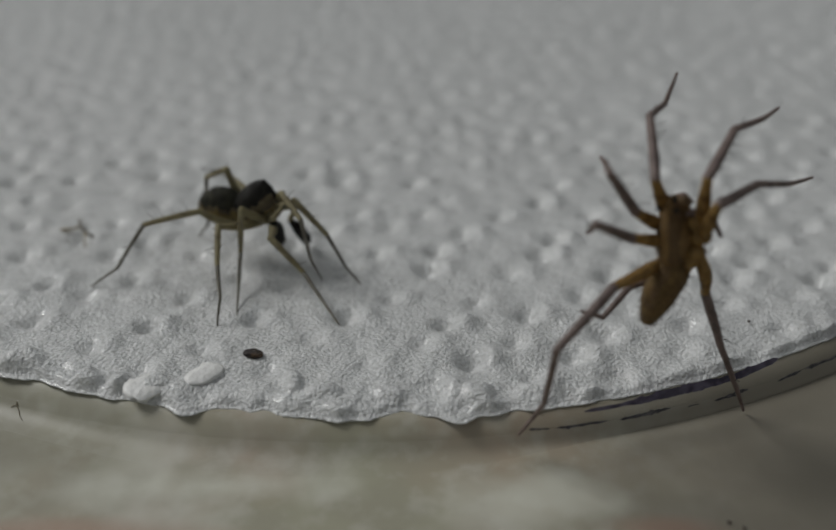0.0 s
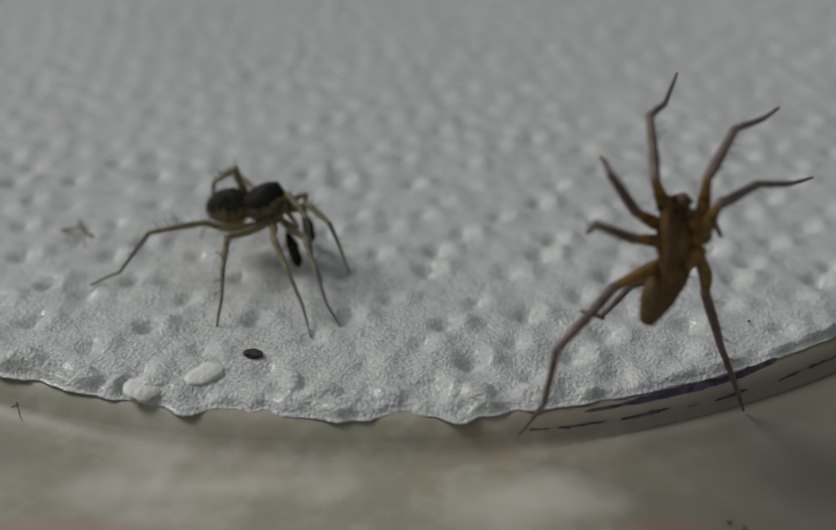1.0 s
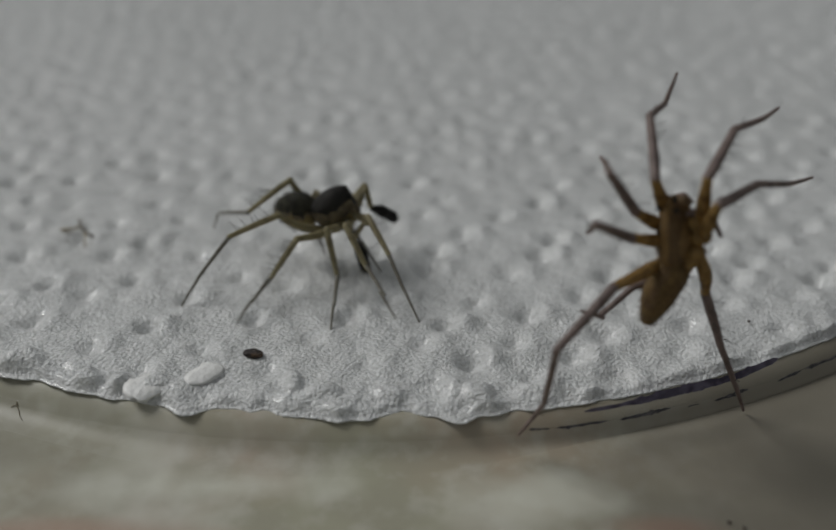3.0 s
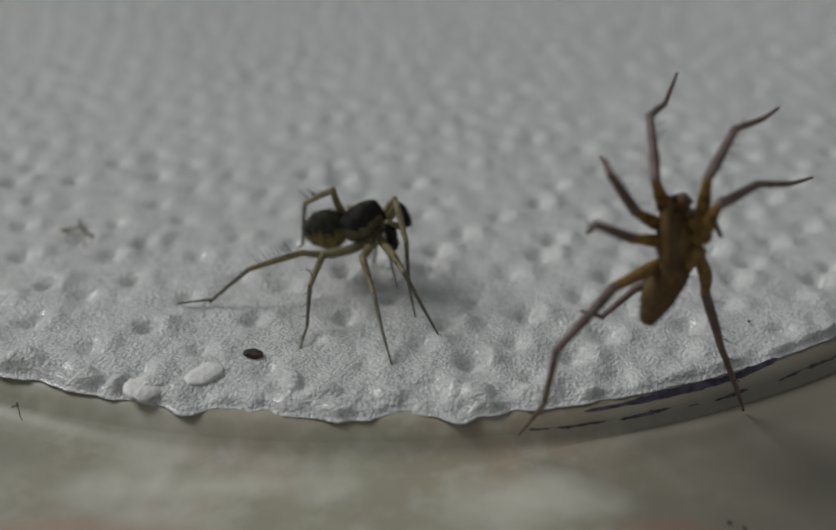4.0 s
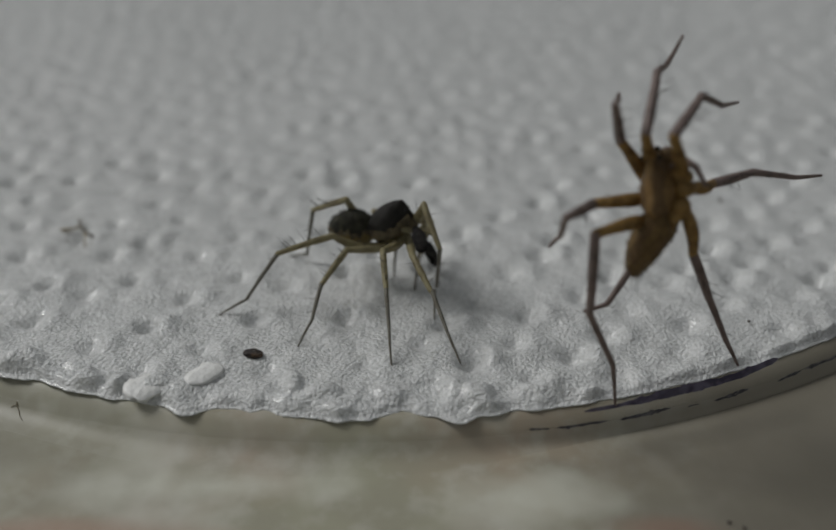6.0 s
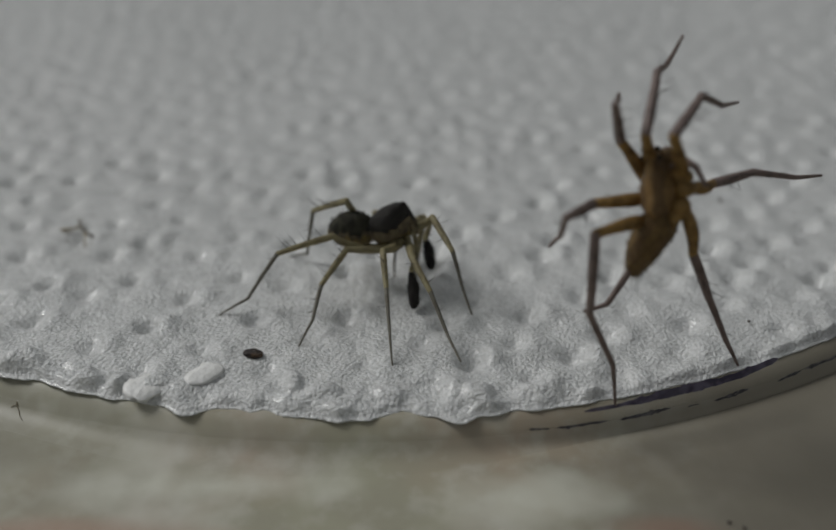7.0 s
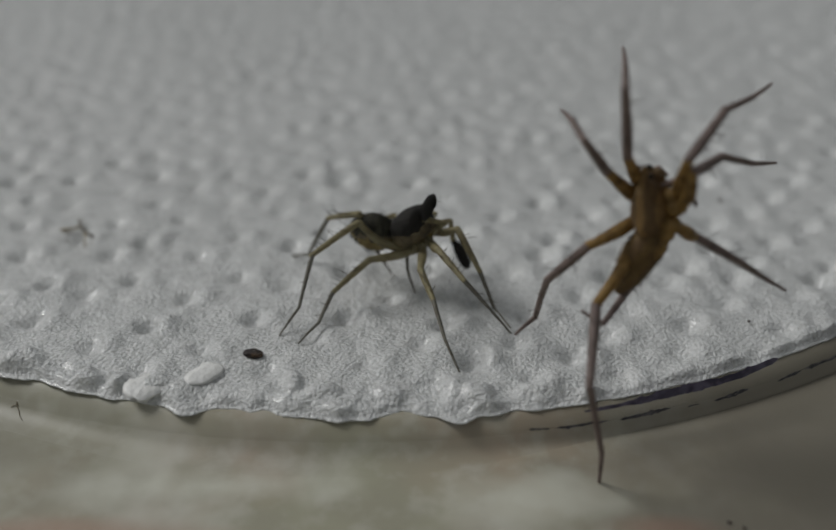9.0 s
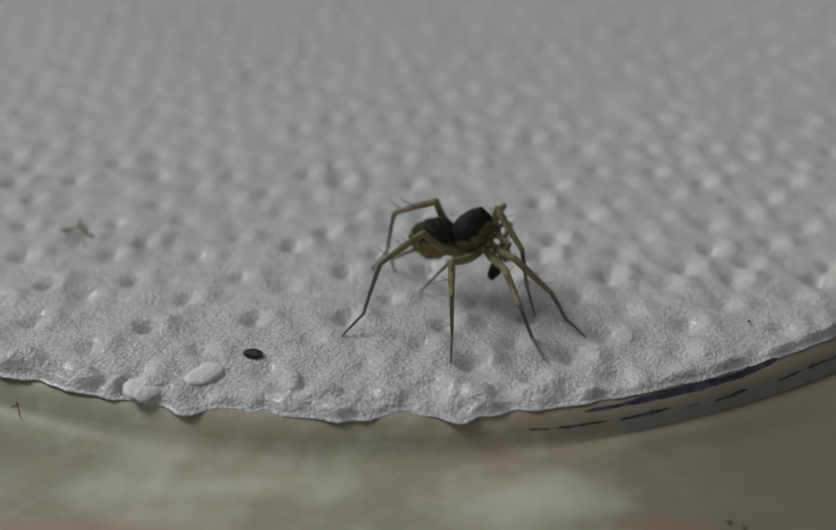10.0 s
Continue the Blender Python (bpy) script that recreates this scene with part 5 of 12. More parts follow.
    walk(male['R3_metatarsus'], [(0,mm(-.55,-5.24,-.24,6.8,17.4,-83)), (0.3,mm(-.83,-5.37,-.21,5.7,24.2,-91.5)), (0.5,mm(-1,-5.21,-.06,4.9,15.8,-91.4)), (0.8,mm(-.74,-5.33,-.07,5.7,17.6,-88.3)), (1,mm(-.85,-5.6,-.13,3.6,10.1,-88)), (1.2,mm(-1.81,-4.94,.38,3.8,12.2,-103)), (1.3,mm(-2.01,-4.69,.11,2.8,7.6,-101)), (1.5,mm(-2.22,-5.13,.03,3.6,13,-102.5)), (1.8,mm(-3.14,-4.3,.36,3.1,11.7,-115.9)), (2,mm(-3.57,-4.07,-.12,2.5,10.3,-122.1)), (2.2,mm(-3.44,-4.28,-.11,1.2,6.6,-124.6)), (2.5,mm(-3.57,-4.17,-.2,.9,4.2,-122.3)), (2.7,mm(-3.42,-4.39,-.49,1.2,4.8,-117.4)), (2.85,mm(-2.96,-4.75,-.16,0,-.4,-129.2)), (3.05,mm(-2.66,-4.61,-.53,-5.2,-12.3,-96.5)), (3.25,mm(-1.61,-5.54,.12,6.7,21.7,-90.6)), (3.5,mm(-1.74,-5.28,.6,6.5,27.4,-99.8)), (3.68,mm(-1.59,-5.22,.89,2.8,31.3,-112.1)), (3.8,mm(-2.16,-4.48,-.37,5.9,18.4,-100.2)), (4,mm(-1.53,-5.17,.51,-8.1,48.5,-128.5)), (4.2,mm(-3.28,-3.46,.35,.9,1.5,-104.5)), (4.5,mm(-3.37,-3.85,0,2.3,4.1,-103.2)), (4.7,mm(-3.78,-3.15,.1,.9,1.7,-110.3)), (5,mm(-2.83,-4.09,.4,5.3,12.7,-105)), (5.2,mm(-2.61,-4.32,.39,5.8,13.7,-102.1)), (5.5,mm(-3.17,-3.74,.41,4.6,11.3,-109.9)), (6.8,mm(-3.07,-3.97,.25,4.9,12.4,-108.1)), (7,mm(-3.29,-3.59,.24,5.1,11.7,-110.3)), (7.1,mm(-3.58,-3.53,.17,3.9,8.3,-110)), (7.2,mm(-3.24,-4.09,.08,5.1,16.2,-113.6)), (7.4,mm(-3.68,-3.51,-.01,3.1,7.9,-114)), (7.5,mm(-4,-2.95,.12,3.7,9.4,-119.1)), (7.7,mm(-4.27,-2.72,-.42,.4,.7,-111.4)), (8,mm(-4.33,-2.4,-.18,2,5.5,-129.5)), (8.5,mm(-4.45,-2.02,-.01,1.7,3.7,-127.9)), (9,mm(-4.35,-2.41,-.24,-.6,-1.2,-117.4)), (9.2,mm(-3.77,-3.26,.67,-6.4,27.5,-163.6)), (9.4,mm(-4.08,-2.63,.72,-9,32.4,-174.9)), (9.5,mm(-1.01,-3.71,-2.07,-1.7,-7.3,-98.5)), (9.6,mm(-.6,-5.48,.8,.5,31.4,-109.3)), (9.8,mm(-.87,-5.38,.81,1.3,28.2,-109.7)), (9.9,mm(.87,-6.1,.43,-45.5,64.6,-148.6)), (9.967,mm(-.13,-5.75,.86,-33.1,55.1,-150.8)), (10,mm(-.13,-5.75,.86,-33.1,55.1,-150.8))])
    walk(male['R3_tarsus'], [(0,mm(-.27,-7.51,-.96,-16.9,43.9,-128.3)), (0.3,mm(-.89,-7.56,-1.19,1.3,22.3,-101.7)), (0.5,mm(-1.06,-7.52,-.71,-6.2,37.4,-119.1)), (0.8,mm(-.68,-7.63,-.79,-10.4,39.5,-122.9)), (1,mm(-.77,-7.97,-.55,-20.4,49.5,-133.6)), (1.2,mm(-2.34,-7.23,-.12,-11.9,38.8,-139)), (1.3,mm(-2.47,-7.03,-.21,-7.7,34.3,-135)), (1.5,mm(-2.73,-7.41,-.51,1.6,12.1,-110.3)), (1.8,mm(-4.17,-6.41,-.13,.8,6,-123.4)), (2,mm(-4.83,-6.08,-.55,.5,2.8,-126.3)), (2.2,mm(-4.8,-6.25,-.38,-.5,-3.1,-125.6)), (2.5,mm(-4.85,-6.2,-.38,-1.4,-6.6,-123.3)), (2.7,mm(-4.52,-6.52,-.69,-2.6,-13.6,-120.9)), (2.85,mm(-4.47,-6.62,-.14,.2,3.1,-129.6)), (3.05,mm(-2.93,-6.95,-.02,-.3,-1.3,-105.1)), (3.25,mm(-1.63,-7.77,-.77,6.8,26.6,-93.2)), (3.5,mm(-2.1,-7.38,-.5,5.6,36.8,-104.4)), (3.68,mm(-2.37,-7.13,-.36,2.2,42.7,-114.3)), (3.8,mm(-2.56,-6.73,-1.13,1.9,8.5,-105.6)), (4,mm(-2.52,-6.42,-1.29,-.1,-.2,-98.4)), (4.2,mm(-3.88,-5.79,.29,-3.7,29,-143.2)), (4.5,mm(-3.91,-6.18,-.17,.5,16.4,-130)), (4.7,mm(-4.61,-5.4,.03,.8,14.7,-136.5)), (5,mm(-3.44,-6.36,-.13,.6,13.4,-125.4)), (5.2,mm(-3.1,-6.6,-.18,.1,15,-124.5)), (5.5,mm(-3.97,-5.95,-.06,1.2,8.9,-124.6)), (6.8,mm(-3.8,-6.21,-.26,1.3,9.9,-122.5)), (7,mm(-4.11,-5.8,-.25,1.4,12,-127.3)), (7.1,mm(-4.39,-5.77,-.17,1.7,10.8,-126.4)), (7.2,mm(-4.17,-6.21,-.59,.8,4.4,-121.3)), (7.4,mm(-4.65,-5.69,-.34,-2.5,-9.1,-120.4)), (7.5,mm(-5.15,-5.02,-.27,-8,-17.8,-115.8)), (7.7,mm(-5.15,-4.96,-.45,-2.5,-8.8,-126.6)), (8,mm(-5.85,-4.25,-.41,-3.8,-13.7,-134.3)), (8.5,mm(-5.93,-3.91,-.17,-2.1,-11,-142.5)), (9,mm(-5.46,-4.54,-.19,-2.1,-9.1,-133.7)), (9.2,mm(-5.81,-3.86,-.44,-11.4,-20.5,-120)), (9.4,mm(-6.1,-2.81,-.57,-10.9,-21.8,-131.1)), (9.5,mm(-1.36,-6.07,-1.77,.2,1.4,-101.9)), (9.6,mm(-1.28,-7.42,-.45,-4.9,44.5,-117.2)), (9.8,mm(-1.58,-7.37,-.32,-3.9,44.6,-117.9)), (9.9,mm(-.01,-6.64,-1.75,.3,29.5,-99.6)), (9.967,mm(-1.33,-6.42,-1.12,.4,20.6,-111.4)), (10,mm(-1.33,-6.42,-1.12,.4,20.6,-111.4))])
    walk(male['R4_femur'], [(0,mm(.67,-.54,-1.06,8.4,-44.7,-169.7)), (0.3,mm(.67,-.54,-1.06,9.6,-41.3,-171.4)), (0.5,mm(.67,-.54,-1.06,10.6,-40.7,-173)), (0.8,mm(.67,-.54,-1.06,9.2,-41,-170.9)), (1,mm(.67,-.54,-1.06,6.2,-27.1,-165.5)), (1.2,mm(.67,-.54,-1.06,9.3,-24.1,-172.8)), (1.3,mm(.67,-.54,-1.06,9.4,-25.4,-172.9)), (1.5,mm(.67,-.54,-1.06,6.8,-38.1,-168)), (1.8,mm(.67,-.54,-1.06,11.6,-42.8,-175.4)), (2,mm(.67,-.54,-1.06,12,-35.3,-176)), (2.2,mm(.67,-.54,-1.06,10.9,-31.4,-174)), (2.5,mm(.67,-.54,-1.06,10.8,-34.2,-173.9)), (2.7,mm(.67,-.54,-1.06,7.6,-51.5,-169.2)), (2.85,mm(.67,-.54,-1.06,-.8,-50.7,-158.4)), (3.05,mm(.67,-.54,-1.06,1.6,-46.7,-161.6)), (3.25,mm(.67,-.54,-1.06,3.4,-42.8,-164.2)), (3.5,mm(.67,-.54,-1.06,5.7,-37.6,-167.7)), (3.68,mm(.67,-.54,-1.06,6.3,-34.2,-168.8)), (3.8,mm(.67,-.54,-1.06,8.8,-28.1,-173.5)), (4,mm(.67,-.54,-1.06,4.9,-22.7,-164.4)), (4.2,mm(.67,-.54,-1.06,13.7,-50.1,-178.9)), (4.5,mm(.67,-.54,-1.06,10.4,-36.6,-174.1)), (4.7,mm(.67,-.54,-1.06,12.8,-38.5,-178.1)), (5,mm(.67,-.54,-1.06,8.7,-43.1,-171.8)), (5.2,mm(.67,-.54,-1.06,7.6,-43.1,-170.2)), (5.5,mm(.67,-.54,-1.06,10.1,-42.6,-173.9)), (6.8,mm(.67,-.54,-1.06,9.6,-39.9,-173.1)), (7,mm(.67,-.54,-1.06,11,-40.5,-175.3)), (7.1,mm(.67,-.54,-1.06,11.3,-32.8,-175.8)), (7.2,mm(.67,-.54,-1.06,9.5,-25.9,-172)), (7.4,mm(.67,-.54,-1.06,9.4,-30.9,-171.8)), (7.5,mm(.67,-.54,-1.06,10.3,-64.6,-173)), (7.7,mm(.67,-.54,-1.06,31.4,-57,163.2)), (8,mm(.67,-.54,-1.06,38.5,-54,154)), (8.5,mm(.67,-.54,-1.06,40.7,-53.5,151.2)), (9,mm(.67,-.54,-1.06,32.2,-54.6,162.7)), (9.2,mm(.67,-.54,-1.06,41.6,-48.4,150.3)), (9.4,mm(.67,-.54,-1.06,17.4,-62.9,179.2)), (9.5,mm(.67,-.54,-1.06,7.1,-51.1,-168.6)), (9.6,mm(.67,-.54,-1.06,15.6,-54.1,-179.3)), (9.8,mm(.67,-.54,-1.06,16.8,-53.1,179.2)), (9.9,mm(.67,-.54,-1.06,-3.2,-27.1,-150.9)), (9.967,mm(.67,-.54,-1.06,8,-64.4,-165.7)), (10,mm(.67,-.54,-1.06,8,-64.4,-165.7))])
    walk(male['R4_tibia'], [(0,mm(-1.82,-.99,1.44,-.2,-20.9,-157.2)), (0.3,mm(-1.97,-.94,1.28,.5,-17.9,-159.4)), (0.5,mm(-2.01,-.87,1.25,2,-15.7,-164.4)), (0.8,mm(-1.98,-.96,1.27,0,-18.4,-157.8)), (1,mm(-2.39,-1.33,.56,.6,-17.9,-159.5)), (1.2,mm(-2.55,-.94,.39,3.8,-18.3,-170)), (1.3,mm(-2.52,-.93,.47,5.2,-15.8,-174.5)), (1.5,mm(-2.07,-1.12,1.13,-.8,-7.5,-145.8)), (1.8,mm(-1.93,-.75,1.35,.9,-7.5,-158.2)), (2,mm(-2.22,-.74,.99,1.3,-4.7,-162.5)), (2.2,mm(-2.35,-.86,.79,1.2,-7.4,-161.2)), (2.5,mm(-2.26,-.85,.93,.9,-10,-159.5)), (2.7,mm(-1.5,-.95,1.72,-.9,-6.2,-146.4)), (2.85,mm(-1.42,-1.37,1.69,-1.4,-12.3,-143.8)), (3.05,mm(-1.64,-1.31,1.53,-.7,-14.5,-146.8)), (3.25,mm(-1.84,-1.25,1.36,.2,-15.6,-150.3)), (3.5,mm(-2.08,-1.14,1.11,-1.5,-26.2,-145.4)), (3.68,mm(-2.21,-1.11,.94,3.9,-14,-160.9)), (3.8,mm(-2.45,-.89,.61,4.2,-14.1,-162.3)), (4,mm(-2.49,-1.42,.31,.9,-20,-150.9)), (4.2,mm(-1.61,-.58,1.67,5.8,-13.3,-168.2)), (4.5,mm(-2.17,-.83,1.06,4.1,-13.4,-160.8)), (4.7,mm(-2.11,-.63,1.15,6.6,-14.1,-171.2)), (5,mm(-1.9,-.91,1.37,1.6,-18.6,-153.7)), (5.2,mm(-1.89,-.98,1.37,.2,-19.1,-149.2)), (5.5,mm(-1.93,-.82,1.34,3.8,-18.4,-160.6)), (6.8,mm(-2.04,-.87,1.22,2.7,-16.5,-156.8)), (7,mm(-2.02,-.76,1.25,4.5,-14.5,-163.5)), (7.1,mm(-2.31,-.76,.86,4.9,-14.5,-165.2)), (7.2,mm(-2.5,-.98,.49,3.1,-13.4,-157.8)), (7.4,mm(-2.35,-.97,.76,3.7,-16.3,-159.9)), (7.5,mm(-.84,-.72,2.15,3.6,-8.4,-159.6)), (7.7,mm(-1.24,.04,2.02,2.6,7.3,-155.4)), (8,mm(-1.28,.41,1.92,2.4,8.6,-162.4)), (8.5,mm(-1.25,.52,1.91,2.7,6,-167.8)), (9,mm(-1.36,.09,1.92,2.9,.9,-161)), (9.2,mm(-1.38,.63,1.61,2.2,-8.5,-152.3)), (9.4,mm(-.95,-.52,2.1,5.1,-12.6,-168.2)), (9.5,mm(-1.52,-.98,1.71,-3.6,-17,-135)), (9.6,mm(-1.41,-.56,1.82,4.6,-15.7,-163.8)), (9.8,mm(-1.47,-.51,1.78,5.6,-14.5,-167.3)), (9.9,mm(-2.09,-2.08,.56,-.8,-18.4,-145.1)), (9.967,mm(-.82,-.92,2.15,-3.1,-17.3,-137.6)), (10,mm(-.82,-.92,2.15,-3.1,-17.3,-137.6))])
    walk(male['R4_metatarsus'], [(0,mm(-4.81,-2.25,2.68,5.6,21.9,-143)), (0.3,mm(-5.07,-2.1,2.35,4.7,25.7,-145.3)), (0.5,mm(-5.23,-1.77,2.2,2,27.3,-151.2)), (0.8,mm(-5.03,-2.21,2.37,2,24.5,-151.2)), (1,mm(-5.49,-2.49,1.63,-1.2,29.8,-158.3)), (1.2,mm(-5.8,-1.51,1.48,-8.5,19.3,-175.7)), (1.3,mm(-5.84,-1.25,1.41,-6.4,15.7,-168.6)), (1.5,mm(-4.92,-3.05,1.58,2.9,19,-138.1)), (1.8,mm(-5.13,-2.03,1.81,-2.3,28.4,-151)), (2,mm(-5.52,-1.78,1.28,.5,26.9,-145)), (2.2,mm(-5.61,-1.96,1.24,.6,20.6,-144.7)), (2.5,mm(-5.46,-2.05,1.54,.8,18.6,-144)), (2.7,mm(-4.38,-2.86,2.1,6.3,29.7,-130.8)), (2.85,mm(-4.16,-3.37,2.43,-.6,23.3,-146.1)), (3.05,mm(-4.46,-3.15,2.4,-3,22.9,-152.3)), (3.25,mm(-4.74,-2.9,2.29,-5,22,-157.5)), (3.5,mm(-4.65,-2.91,2.64,-9.6,15,-171.9)), (3.68,mm(-5.4,-2.21,1.78,-8.1,17.7,-166.4)), (3.8,mm(-5.65,-1.92,1.46,-5.5,29.8,-160)), (4,mm(-5.36,-3.01,1.51,-9.2,15.5,-167.5)), (4.2,mm(-4.92,-1.27,2.46,-4,28.6,-156)), (4.5,mm(-5.36,-1.94,1.86,.7,22.9,-145.4)), (4.7,mm(-5.44,-1.15,1.99,-3.3,23.5,-155.3)), (5,mm(-4.85,-2.37,2.47,.3,20.8,-146)), (5.2,mm(-4.71,-2.66,2.51,1.4,19.9,-142.8)), (5.5,mm(-5.04,-1.91,2.44,-.9,20,-149.5)), (6.8,mm(-5.1,-2.18,2.21,-.1,22.5,-147.2)), (7,mm(-5.25,-1.72,2.12,-1.8,24.6,-151.4)), (7.1,mm(-5.56,-1.61,1.74,-5.6,26.4,-160.3)), (7.2,mm(-5.62,-2.26,1.29,-3.8,27.1,-156.3)), (7.4,mm(-5.48,-2.12,1.74,-7.8,16.9,-166.8)), (7.5,mm(-4.06,-1.92,2.66,-2.8,35.9,-155.8)), (7.7,mm(-4.27,-1.35,1.59,13.9,24,-124.4)), (8,mm(-4.44,-.59,1.42,11,22.5,-130.5)), (8.5,mm(-4.52,-.19,1.56,9.4,21.1,-133.7)), (9,mm(-4.53,-1,1.87,13.2,23.7,-125.5)), (9.2,mm(-4.42,-.96,2.12,11.6,26.5,-129)), (9.4,mm(-4.26,-1.21,2.86,1.9,36.2,-147.5)), (9.5,mm(-3.86,-3.33,2.72,12.2,35.9,-130.1)), (9.6,mm(-4.62,-1.5,2.76,2.6,32.3,-147.2)), (9.8,mm(-4.75,-1.25,2.65,1.8,33.1,-148.7)), (9.9,mm(-4.8,-3.96,1.65,-3.7,9.2,-163.3)), (9.967,mm(-3.26,-3.15,3.18,-1.5,36.2,-158)), (10,mm(-3.26,-3.15,3.18,-1.5,36.2,-158))])
    walk(male['R4_tarsus'], [(0,mm(-7.19,-4.04,1.48,-1.2,7.2,-167)), (0.3,mm(-7.44,-3.75,.95,-.6,5.6,-161.3)), (0.5,mm(-7.73,-3.14,.73,-1.4,7.5,-168.5)), (0.8,mm(-7.59,-3.61,1.03,-1.1,2.4,-165.5)), (1,mm(-8.08,-3.51,.03,-1.1,1.1,-163.9)), (1.2,mm(-8.82,-1.74,.42,.4,-14.8,-176.3)), (1.3,mm(-8.87,-1.87,.54,3.1,-8.7,170.4)), (1.5,mm(-7.18,-5.08,.54,2,3.9,-163.4)), (1.8,mm(-7.59,-3.4,.28,1.5,-6.9,-143)), (2,mm(-7.87,-3.42,-.18,1.7,5.8,-161.3)), (2.2,mm(-8.06,-3.7,.11,1.5,-7.5,-152.8)), (2.5,mm(-7.92,-3.83,.51,2,-4.8,-157)), (2.7,mm(-6.2,-4.97,.51,2.1,6.4,-145.8)), (2.85,mm(-6.61,-5.02,1.16,1.9,28.9,-146.6)), (3.05,mm(-7.07,-4.52,1.14,-.9,29,-152.4)), (3.25,mm(-7.49,-4.04,1.09,-3.3,28.3,-157.4)), (3.5,mm(-7.72,-3.35,1.81,-8.4,24.5,-168.7)), (3.68,mm(-8.37,-2.93,.81,-7.3,24.1,-166.2)), (3.8,mm(-8.27,-2.87,-.14,-7.9,-6.3,-169.9)), (4,mm(-8.18,-3.64,.71,-7.2,-20.4,-171.3)), (4.2,mm(-7.49,-2.42,.93,-7.4,4.9,-174.1)), (4.5,mm(-7.79,-3.62,.61,-7.2,3.9,-171.4)), (4.7,mm(-8.12,-2.37,.71,-7.8,5,-178.6)), (5,mm(-7.34,-4.05,1.33,-7.1,-.6,-162.6)), (5.2,mm(-7.11,-4.48,1.42,-7.2,-1.9,-158.9)), (5.5,mm(-7.64,-3.44,1.34,-7.1,.3,-166.8)), (6.8,mm(-7.59,-3.78,.98,-7.1,2.2,-165.1)), (7,mm(-7.81,-3.11,.78,-7.3,5.1,-169.4)), (7.1,mm(-8.27,-2.58,.31,-8.3,-11.3,-152.6)), (7.2,mm(-8.24,-3.41,-.16,-8.3,-13.5,-152.6)), (7.4,mm(-8.47,-2.82,.81,-7.5,-22.4,-155.1)), (7.5,mm(-6.43,-2.99,.78,-10.8,-3.2,-140.6)), (7.7,mm(-5.95,-3.79,.27,-8.2,2.8,-131.1)), (8,mm(-6.39,-2.87,.18,-9,-.9,-135.1)), (8.5,mm(-6.62,-2.38,.39,-9.5,-.5,-137.1)), (9,mm(-6.26,-3.43,.56,-8.7,2.9,-133)), (9.2,mm(-6.24,-3.2,.69,-11.5,10.3,-145.4)), (9.4,mm(-6.45,-2.6,.97,-15.2,17.7,-160.5)), (9.5,mm(-5.54,-5.32,.84,-10.6,10.4,-141.6)), (9.6,mm(-6.9,-2.97,1.04,-14,12.3,-158.7)), (9.8,mm(-7.04,-2.64,.9,-14.4,13.7,-160.9)), (9.9,mm(-7.83,-4.87,1.14,-17.6,-24.4,-129.8)), (9.967,mm(-5.67,-4.13,1.28,-13.6,2.7,-150)), (10,mm(-5.67,-4.13,1.28,-13.6,2.7,-150))])
